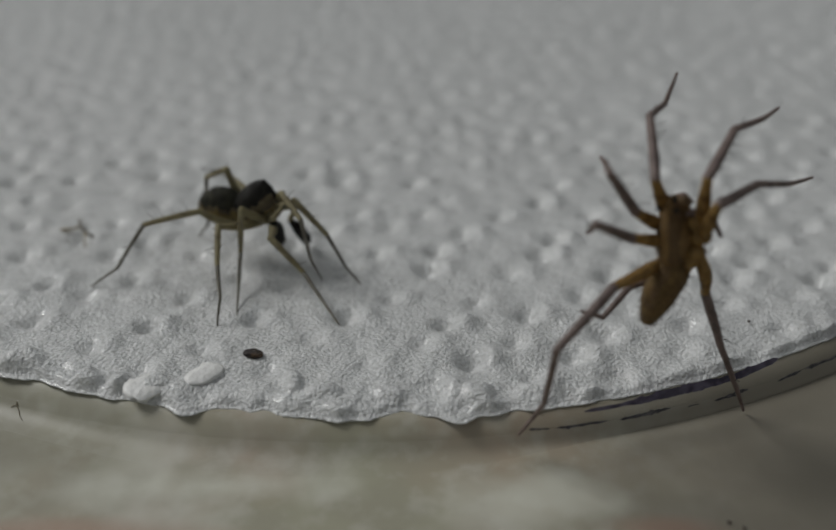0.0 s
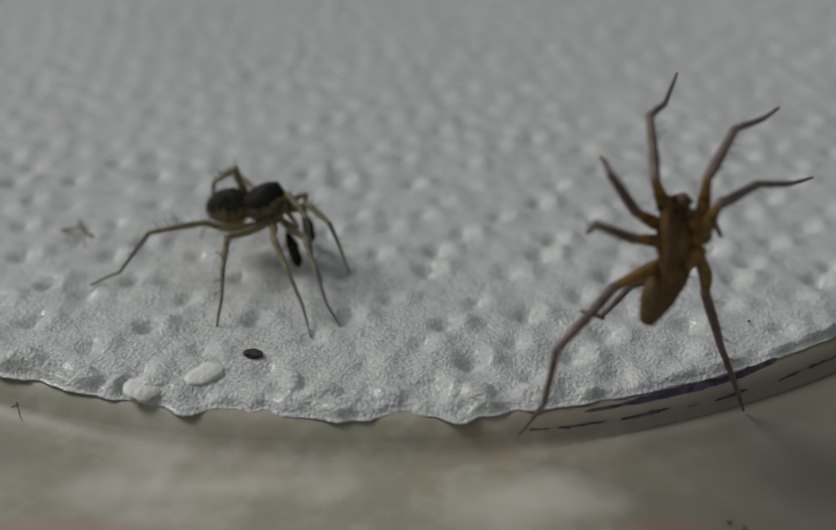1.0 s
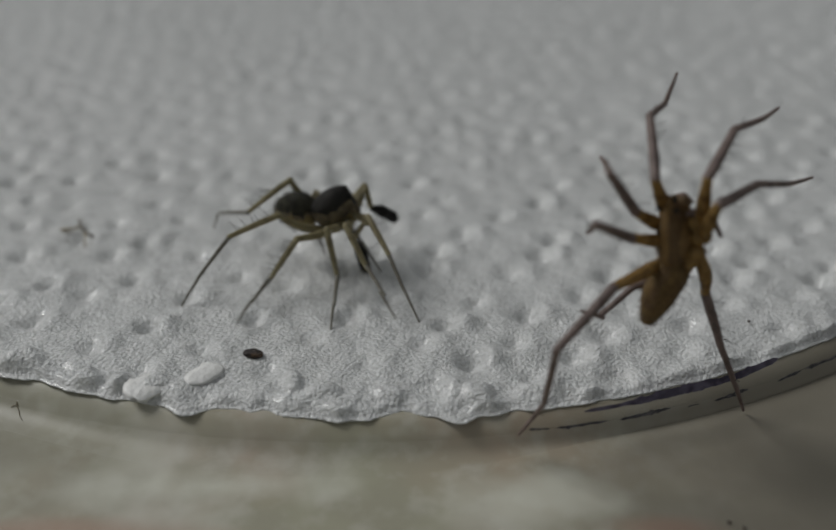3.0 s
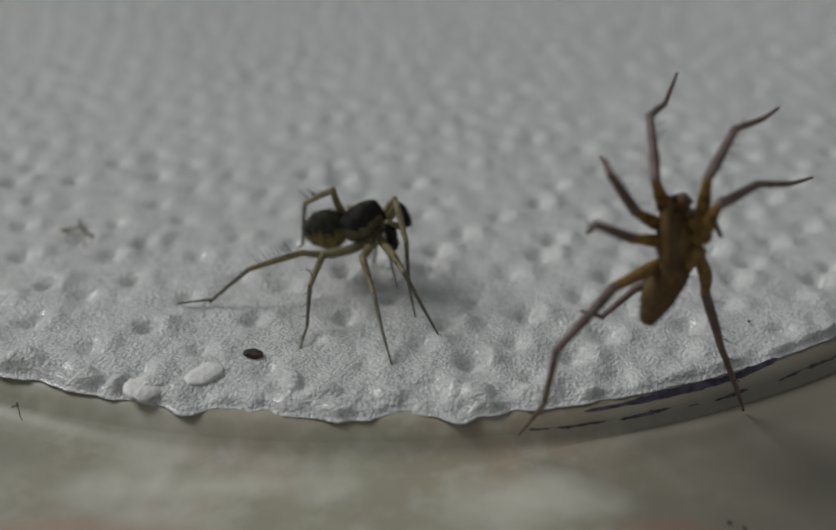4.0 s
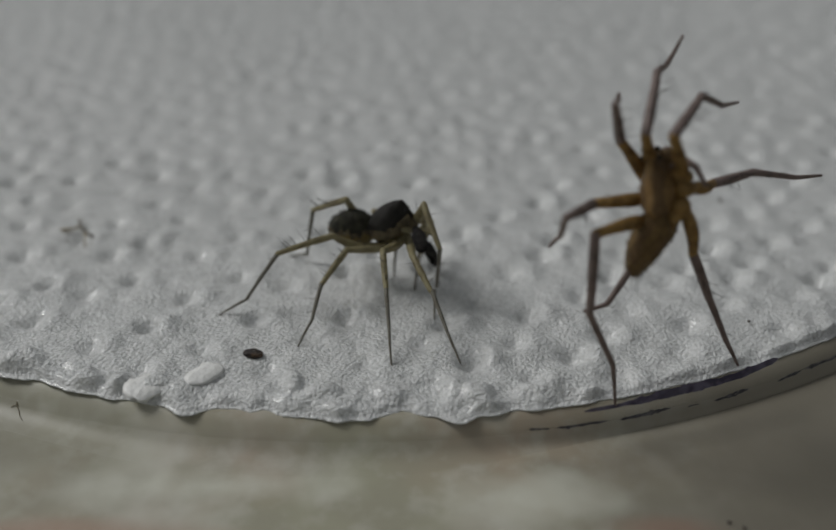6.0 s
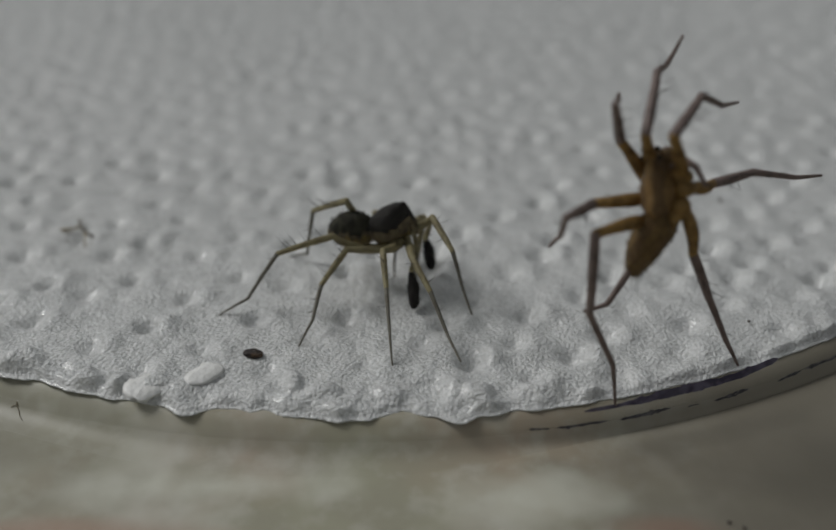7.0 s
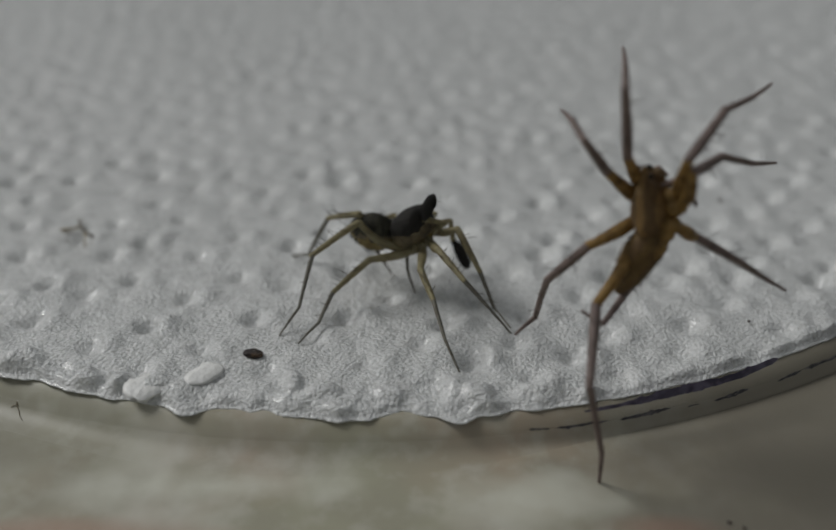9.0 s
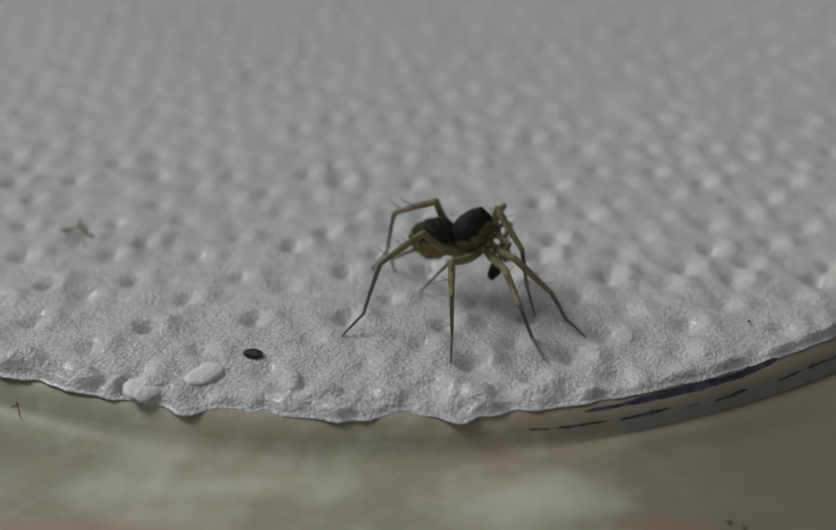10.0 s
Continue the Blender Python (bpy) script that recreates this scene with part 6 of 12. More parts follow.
    walk(male['L1_femur'], [(0,mm(1.96,.56,-1.01,-3,-13,-33.6)), (0.3,mm(1.96,.56,-1.01,-1.7,-5.4,-33.8)), (0.5,mm(1.96,.56,-1.01,-9.8,-19.3,-33.2)), (0.8,mm(1.96,.56,-1.01,-8.9,-17,-29.6)), (1,mm(1.96,.56,-1.01,-2.6,-13.2,-30.3)), (1.2,mm(1.96,.56,-1.01,-.5,-.9,-32.7)), (1.3,mm(1.96,.56,-1.01,-1.3,-2.3,-32.1)), (1.5,mm(1.96,.56,-1.01,-1.3,-2.5,-37)), (1.8,mm(1.96,.56,-1.01,-.6,-1.2,-47.9)), (2,mm(1.96,.56,-1.01,-.8,-1.7,-48.3)), (2.2,mm(1.96,.56,-1.01,.8,1.5,-46.2)), (2.5,mm(1.96,.56,-1.01,2.5,6.8,-51.6)), (2.7,mm(1.96,.56,-1.01,6.6,15.5,-43.5)), (2.85,mm(1.96,.56,-1.01,.1,.5,-53.1)), (3.05,mm(1.96,.56,-1.01,-4.6,-13.5,-50.3)), (3.25,mm(1.96,.56,-1.01,-9.3,-23.5,-48.8)), (3.5,mm(1.96,.56,-1.01,-14.2,-34.1,-46.8)), (3.68,mm(1.96,.56,-1.01,-21,-41.2,-45.9)), (3.8,mm(1.96,.56,-1.01,-38,-39.6,-26)), (4,mm(1.96,.56,-1.01,-49,-38.8,-17.5)), (4.2,mm(1.96,.56,-1.01,-64.2,-42.8,-26.5)), (4.5,mm(1.96,.56,-1.01,-47.7,-44.4,-30.1)), (4.7,mm(1.96,.56,-1.01,-51,-36.1,-28.7)), (5,mm(1.96,.56,-1.01,-62.6,-38.1,-15.6)), (5.2,mm(1.96,.56,-1.01,-64,-37.6,-13.4)), (5.5,mm(1.96,.56,-1.01,-59,-38.4,-21.4)), (6.8,mm(1.96,.56,-1.01,-28.3,-30.9,-25.6)), (7,mm(1.96,.56,-1.01,-16.2,-21.8,-30.3)), (7.1,mm(1.96,.56,-1.01,-12.6,-16.8,-36.5)), (7.2,mm(1.96,.56,-1.01,-4.2,-10.5,-36.5)), (7.4,mm(1.96,.56,-1.01,3,4.5,-35.8)), (7.5,mm(1.96,.56,-1.01,-1.1,-2.5,-41.7)), (7.7,mm(1.96,.56,-1.01,-2.3,-4.8,-40.1)), (8,mm(1.96,.56,-1.01,-1.1,-1.6,-43.9)), (8.5,mm(1.96,.56,-1.01,5.1,10.6,-58)), (9,mm(1.96,.56,-1.01,-4.2,-7.4,-38.8)), (9.2,mm(1.96,.56,-1.01,1.4,2.8,-47.3)), (9.4,mm(1.96,.56,-1.01,2.7,6.5,-49.2)), (9.5,mm(1.96,.56,-1.01,-5.4,-26.4,-14.1)), (9.6,mm(1.96,.56,-1.01,-.7,-16.7,-54.7)), (9.8,mm(1.96,.56,-1.01,-.9,-17.5,-56.2)), (9.9,mm(1.96,.56,-1.01,-27.8,-49.2,-29.6)), (9.967,mm(1.96,.56,-1.01,-47.6,-47.3,-27.7)), (10,mm(1.96,.56,-1.01,-47.6,-47.3,-27.7))])
    walk(male['L1_tibia'], [(0,mm(3.99,-.78,-.45,-.7,55.3,-47.4)), (0.3,mm(4.03,-.82,-.77,-3.6,28,-59)), (0.5,mm(3.93,-.73,-.18,-1.8,19.7,-66.1)), (0.8,mm(4.04,-.62,-.28,-2.1,31.4,-61.9)), (1,mm(4.06,-.66,-.44,-.8,2.7,-57.4)), (1.2,mm(4.06,-.79,-.97,-.4,2.8,-71.8)), (1.3,mm(4.07,-.76,-.91,-.4,1.9,-72)), (1.5,mm(3.95,-.94,-.9,-1.1,21.6,-67)), (1.8,mm(3.63,-1.29,-.96,-.1,12.2,-75.5)), (2,mm(3.62,-1.3,-.94,-.1,14.1,-74.9)), (2.2,mm(3.69,-1.24,-1.07,0,18.1,-74.1)), (2.5,mm(3.5,-1.38,-1.31,.6,21.6,-69.7)), (2.7,mm(3.71,-1.09,-1.67,-1.1,18.2,-70.6)), (2.85,mm(3.46,-1.44,-1.03,-1.1,26.8,-69.8)), (3.05,mm(3.51,-1.31,-.42,-1.8,28.9,-72.9)), (3.25,mm(3.47,-1.16,-.01,-1.6,22.7,-75.2)), (3.5,mm(3.37,-.95,.39,.6,-6.8,-76.3)), (3.68,mm(3.27,-.79,.64,-.7,9.4,-80.2)), (3.8,mm(3.69,-.28,.58,-2,13.1,-85.5)), (4,mm(3.82,-.02,.56,-1.8,19.1,-84.5)), (4.2,mm(3.6,-.26,.69,-.4,24.1,-99.4)), (4.5,mm(3.5,-.33,.74,0,10.5,-87.8)), (4.7,mm(3.73,-.41,.46,-32.6,72.3,-126.9)), (5,mm(3.85,.03,.53,-.8,38.7,-89.2)), (5.2,mm(3.88,.1,.51,-1.1,42.2,-88.5)), (5.5,mm(3.78,-.15,.54,-.5,35,-91.8)), (6.8,mm(3.89,-.37,.27,-1,23.8,-74.5)), (7,mm(3.96,-.61,-.08,-1.9,13.8,-76.4)), (7.1,mm(3.88,-.86,-.28,-3.3,25.6,-81.6)), (7.2,mm(3.93,-.9,-.55,-2.4,23.9,-64.5)), (7.4,mm(3.98,-.89,-1.2,-7.2,40,-80.3)), (7.5,mm(3.82,-1.1,-.9,-1.4,10.2,-74.3)), (7.7,mm(3.86,-1.04,-.8,-1.7,16.6,-71.9)), (8,mm(3.76,-1.17,-.94,-3,29.4,-85.2)), (8.5,mm(3.26,-1.52,-1.47,-.9,21.8,-86.2)), (9,mm(3.89,-.99,-.69,-8.5,35.7,-83)), (9.2,mm(3.65,-1.27,-1.13,-1,22.3,-76.7)), (9.4,mm(3.58,-1.32,-1.29,-1.8,13.4,-79.6)), (9.5,mm(4.13,.01,.1,84.5,64,58.8)), (9.6,mm(3.34,-1.39,-.29,96.5,76.6,39.2)), (9.8,mm(3.28,-1.42,-.26,83.5,75.9,24.6)), (9.9,mm(3.38,-.25,.88,.3,49.1,-64.1)), (9.967,mm(3.46,-.23,.83,1.6,37,-81.2)), (10,mm(3.46,-.23,.83,1.6,37,-81.2))])
    walk(male['L1_metatarsus'], [(0,mm(5.14,-2.04,-2.9,-79.5,86.1,-126)), (0.3,mm(5.38,-3.08,-2.18,-30,83.7,-81.6)), (0.5,mm(5.07,-3.3,-1.19,-19.8,47.6,-86.9)), (0.8,mm(5.24,-2.87,-1.83,-49.6,68.7,-109.4)), (1,mm(5.67,-3.18,-.58,152.2,77.7,110.2)), (1.2,mm(4.99,-3.62,-1.12,-18.3,54.7,-86)), (1.3,mm(5,-3.6,-1,-54.6,82.3,-115.4)), (1.5,mm(5.03,-3.5,-1.99,-6.7,25.2,-79.5)), (1.8,mm(4.36,-4.12,-1.59,-8.2,28.3,-92.3)), (2,mm(4.37,-4.1,-1.67,-6.5,23.2,-90.5)), (2.2,mm(4.46,-3.97,-2,-6.3,21.9,-90.5)), (2.5,mm(4.46,-3.98,-2.41,-4.7,20,-84.8)), (2.7,mm(4.65,-3.77,-2.61,-4.5,19.7,-80.2)), (2.85,mm(4.38,-3.94,-2.37,-3.4,26.6,-74.7)), (3.05,mm(4.28,-3.81,-1.87,-5.5,31.6,-79.6)), (3.25,mm(4.17,-3.83,-1.16,-8.6,40.2,-84.3)), (3.5,mm(4.08,-3.83,.75,-14.6,56,-88.7)), (3.68,mm(3.77,-3.69,.15,-21.9,62.3,-100.6)), (3.8,mm(3.91,-3.18,-.1,-22.2,47.9,-105.6)), (4,mm(4.09,-2.83,-.42,-44.4,59.6,-127.5)), (4.2,mm(3.16,-2.94,-.53,-64,57.6,-165.9)), (4.5,mm(3.62,-3.27,.19,-71.4,63.4,-160.9)), (4.7,mm(3.18,-1.13,-2.38,-3.9,9.6,-115.4)), (5,mm(3.88,-2.3,-1.34,-76.6,57.2,-166.6)), (5.2,mm(3.94,-2.11,-1.49,-78.4,56.1,-167.2)), (5.5,mm(3.7,-2.6,-1.17,-72.3,57.7,-165.9)), (6.8,mm(4.62,-3,-.93,-67.7,71.3,-140.7)), (7,mm(4.64,-3.42,-.79,-45.1,73.5,-114.7)), (7.1,mm(4.27,-3.52,-1.57,-9.2,26.7,-93.8)), (7.2,mm(5.11,-3.36,-1.76,-10.6,62.6,-70.5)), (7.4,mm(4.37,-3.15,-3.12,-9.3,27.2,-89)), (7.5,mm(4.62,-3.93,-1.43,-117.6,71,177.2)), (7.7,mm(4.75,-3.76,-1.65,-20.1,63.9,-88.1)), (8,mm(3.98,-3.76,-2.4,-4.2,13.3,-96.9)), (8.5,mm(3.45,-4.29,-2.58,-2.8,10.5,-98.8)), (9,mm(4.18,-3.4,-2.43,-32.9,73.5,-102.6)), (9.2,mm(4.29,-3.96,-2.26,-61.1,54,-140.1)), (9.4,mm(4.11,-4.17,-1.98,-19.4,68.7,-92.7)), (9.5,mm(4.81,1.13,-2.58,-52.6,45.4,-87.7)), (9.6,mm(3.88,-.95,-3.2,-10.8,42.4,-73)), (9.8,mm(3.94,-1.12,-3.15,-10,38.5,-75)), (9.9,mm(4.23,-2.01,-1.38,-152.3,68,145.1)), (9.967,mm(3.82,-2.58,-.97,-99.6,67.9,177.2)), (10,mm(3.82,-2.58,-.97,-99.6,67.9,177.2))])
    walk(male['L1_tarsus'], [(0,mm(5.03,-2.18,-5.5,-4.3,21.6,-58)), (0.3,mm(5.42,-3.37,-4.77,-3.8,25.5,-60.3)), (0.5,mm(5.17,-5.06,-3.11,-4.7,66.3,-66)), (0.8,mm(4.92,-3.76,-4.26,-4.7,37,-65.7)), (1,mm(5.47,-2.66,-3.13,164.8,80.2,123.1)), (1.2,mm(5.09,-5.13,-3.25,-13.6,53.8,-80.6)), (1.3,mm(4.85,-3.92,-3.59,-12.4,51,-76.4)), (1.5,mm(5.46,-5.82,-3.11,-8.8,37.8,-78.2)), (1.8,mm(4.27,-6.41,-2.82,-7,25.4,-91.2)), (2,mm(4.35,-6.5,-2.69,-2.9,12.8,-87.4)), (2.2,mm(4.44,-6.39,-2.97,-4.4,16.6,-89.2)), (2.5,mm(4.68,-6.43,-3.3,-3.7,18.2,-83.1)), (2.7,mm(5.06,-6.19,-3.49,-3.7,28.5,-74.8)), (2.85,mm(5,-6.19,-3.54,-3.2,29.1,-73.7)), (3.05,mm(4.68,-5.99,-3.23,-4.7,35.8,-77.1)), (3.25,mm(4.37,-5.81,-2.84,-6.7,45,-80.6)), (3.5,mm(4.11,-5.28,-1.42,-9.1,62.8,-81.4)), (3.68,mm(3.55,-4.88,-2.16,-16.5,66,-94.1)), (3.8,mm(3.44,-4.87,-2.03,-16.2,67.9,-94.2)), (4,mm(3.28,-3.88,-2.67,-22.4,57.1,-105.1)), (4.2,mm(1.8,-3.28,-2.73,-6.3,26.9,-112.1)), (4.5,mm(2.52,-3.65,-2.14,-62.3,76.8,-150.5)), (4.7,mm(2.08,-3.46,-2.81,-4.7,24.4,-104.5)), (5,mm(2.51,-2.63,-3.53,-5.7,22.7,-102.5)), (5.2,mm(2.52,-2.43,-3.65,-5.6,24,-100.3)), (5.5,mm(2.35,-2.94,-3.38,-5.4,20.6,-105.9)), (6.8,mm(3.98,-3.53,-3.4,-16.9,37.8,-98.3)), (7,mm(4.33,-4.1,-3.3,-13.7,41.1,-88.8)), (7.1,mm(4.12,-5.85,-2.75,-11,47.7,-88.7)), (7.2,mm(5.51,-4.49,-4.08,-4,17.6,-71.5)), (7.4,mm(4.41,-5.47,-4.31,-1.9,22.3,-74.1)), (7.5,mm(3.77,-3.89,-3.89,7.4,64.3,-58.2)), (7.7,mm(4.79,-4.91,-3.99,-5.4,26.4,-77.9)), (8,mm(3.67,-6.28,-3,-6.2,26.7,-92.7)), (8.5,mm(3.06,-6.82,-3.05,-2.1,12.9,-93)), (9,mm(4.02,-4.12,-4.93,.2,-2,-75.1)), (9.2,mm(3.11,-4.94,-4.37,2.2,10.2,-61.9)), (9.4,mm(4.06,-5.12,-4.41,-1.1,8.6,-79.5)), (9.5,mm(4.88,-.7,-4.44,-28.6,79.7,-55.2)), (9.6,mm(4.44,-2.79,-4.95,-2.2,14.8,-65.7)), (9.8,mm(4.47,-3.09,-4.78,-2,12.4,-68.2)), (9.9,mm(3.43,-1.45,-3.79,-27.9,61.2,-95.6)), (9.967,mm(2.84,-2.54,-3.39,-52.5,69,-138.2)), (10,mm(2.84,-2.54,-3.39,-52.5,69,-138.2))])
    walk(male['L2_femur'], [(0,mm(1.51,.69,-1.12,-17.1,-30.6,-30.1)), (0.3,mm(1.51,.69,-1.12,-16.8,-28.4,-30.7)), (0.5,mm(1.51,.69,-1.12,-18.8,-33.4,-32.4)), (0.8,mm(1.51,.69,-1.12,-15.7,-30.1,-34.5)), (1,mm(1.51,.69,-1.12,-19.6,-39.8,-33.4)), (1.2,mm(1.51,.69,-1.12,117.1,27.1,23.3)), (1.3,mm(1.51,.69,-1.12,114.3,26.6,22.2)), (1.5,mm(1.51,.69,-1.12,152.9,28,47.8)), (1.8,mm(1.51,.69,-1.12,-52.7,-40.2,-16.9)), (2,mm(1.51,.69,-1.12,-26.1,-33.6,-31.4)), (2.2,mm(1.51,.69,-1.12,-26.7,-32.1,-31.5)), (2.5,mm(1.51,.69,-1.12,-24.1,-30.9,-34.7)), (2.7,mm(1.51,.69,-1.12,-30.3,-39.8,-29.9)), (2.85,mm(1.51,.69,-1.12,-172.8,-4.7,50.1)), (3.05,mm(1.51,.69,-1.12,-155.8,-9.9,46.5)), (3.25,mm(1.51,.69,-1.12,-171.5,-3.6,46.9)), (3.5,mm(1.51,.69,-1.12,-163.4,-9.5,49.1)), (3.68,mm(1.51,.69,-1.12,-166.1,-9.1,50)), (3.8,mm(1.51,.69,-1.12,137.5,16.5,33.3)), (4,mm(1.51,.69,-1.12,-172.4,-7.8,51.4)), (4.2,mm(1.51,.69,-1.12,-178,-6.1,45.6)), (4.5,mm(1.51,.69,-1.12,164.2,22.2,50)), (4.7,mm(1.51,.69,-1.12,162.3,24.2,43.8)), (5,mm(1.51,.69,-1.12,169.6,22.9,56.5)), (5.2,mm(1.51,.69,-1.12,171.7,21.6,59.4)), (5.5,mm(1.51,.69,-1.12,167.5,25.2,52.9)), (6.8,mm(1.51,.69,-1.12,165.1,24.2,52.4)), (7,mm(1.51,.69,-1.12,164.9,22.4,49.5)), (7.1,mm(1.51,.69,-1.12,-175.9,-6.8,49.8)), (7.2,mm(1.51,.69,-1.12,171.8,18.7,59.2)), (7.4,mm(1.51,.69,-1.12,179.5,16.2,64.4)), (7.5,mm(1.51,.69,-1.12,-178.7,16.3,62.1)), (7.7,mm(1.51,.69,-1.12,179.2,15.6,60.9)), (8,mm(1.51,.69,-1.12,175.1,23.8,53.4)), (8.5,mm(1.51,.69,-1.12,176.7,24.2,53.1)), (9,mm(1.51,.69,-1.12,-178.6,16.3,62.2)), (9.2,mm(1.51,.69,-1.12,-176.6,10.8,64.2)), (9.4,mm(1.51,.69,-1.12,-177.2,8.5,59.1)), (9.5,mm(1.51,.69,-1.12,-179.4,-3.9,40.5)), (9.6,mm(1.51,.69,-1.12,-179.9,-4.4,37.2)), (9.8,mm(1.51,.69,-1.12,-179.8,-4.3,37.6)), (9.9,mm(1.51,.69,-1.12,179.3,-3.9,34.7)), (9.967,mm(1.51,.69,-1.12,178.7,-2.6,43)), (10,mm(1.51,.69,-1.12,178.7,-2.6,43))])
    walk(male['L2_tibia'], [(0,mm(3.34,-.37,.13,-.3,17.6,-62.2)), (0.3,mm(3.37,-.41,.05,-6.7,33.5,-75)), (0.5,mm(3.24,-.41,.23,-1.3,9.3,-72.2)), (0.8,mm(3.26,-.51,.11,-1,10.9,-69.1)), (1,mm(3.09,-.35,.45,-.1,7.6,-63)), (1.2,mm(3.52,1.56,-2.24,-68.6,56.3,-151.7)), (1.3,mm(3.55,1.52,-2.22,-71.5,58.6,-153.4)), (1.5,mm(2.97,2.3,-2.27,-32.7,42.1,-128.5)), (1.8,mm(3.31,.15,.47,-3.8,30.1,-88.2)), (2,mm(3.26,-.37,.24,-1.7,12.4,-80.7)), (2.2,mm(3.29,-.39,.18,-2.2,20.5,-81.2)), (2.5,mm(3.25,-.51,.14,-1.8,13.5,-83.5)), (2.7,mm(3.15,-.25,.45,-125.6,83.4,162.3)), (2.85,mm(3.08,2.57,-.92,-43.4,42,-127.7)), (3.05,mm(3.18,2.45,-.7,-63.1,36.2,-137.8)), (3.25,mm(3.19,2.49,-.96,-52.3,45.3,-127.3)), (3.5,mm(3.1,2.53,-.72,-68.1,40.2,-145.3)), (3.68,mm(3.07,2.55,-.73,-83.5,44.3,-158.1)), (3.8,mm(3.48,1.99,-1.82,-117.9,62.9,170.9)), (4,mm(3.03,2.6,-.78,-100.7,52.8,177.3)), (4.2,mm(3.22,2.44,-.86,-81.9,74.2,161.6)), (4.5,mm(2.97,2.44,-2.05,-59.3,57.8,-156.5)), (4.7,mm(3.13,2.25,-2.13,-55.7,58.8,-158.1)), (5,mm(2.76,2.58,-2.08,-67.1,56.4,-168.9)), (5.2,mm(2.67,2.66,-2.03,-68.6,55.3,-171.2)), (5.5,mm(2.85,2.47,-2.17,-59.3,56.4,-163.3)), (6.8,mm(2.88,2.47,-2.13,-59.6,56.5,-158.5)), (7,mm(2.99,2.42,-2.06,-64.4,59.2,-162.7)), (7.1,mm(3.09,2.56,-.83,-50.1,57,-153.8)), (7.2,mm(2.7,2.69,-1.91,-46.5,55.8,-148.6)), (7.4,mm(2.53,2.82,-1.8,-49.2,57.5,-167.9)), (7.5,mm(2.61,2.78,-1.81,3.8,-24.8,-131.5)), (7.7,mm(2.66,2.76,-1.78,6.3,-19.7,-134.3)), (8,mm(2.85,2.5,-2.11,-30.8,54.3,-150.7)), (8.5,mm(2.86,2.49,-2.13,-28.3,54.3,-152.5)), (9,mm(2.61,2.78,-1.81,3.8,-24.3,-131.9)), (9.2,mm(2.56,2.87,-1.58,-5.4,-32.2,-123.4)), (9.4,mm(2.76,2.78,-1.48,-7.4,-33.5,-126.1)), (9.5,mm(3.38,2.29,-.95,6.4,-22.1,-147.8)), (9.6,mm(3.47,2.17,-.93,3.6,-24.6,-150.2)), (9.8,mm(3.45,2.19,-.93,4,-24.8,-149.7)), (9.9,mm(3.53,2.09,-.95,.1,10.3,-154.9)), (9.967,mm(3.31,2.37,-1.01,1.2,5.4,-151.7)), (10,mm(3.31,2.37,-1.01,1.2,5.4,-151.7))])
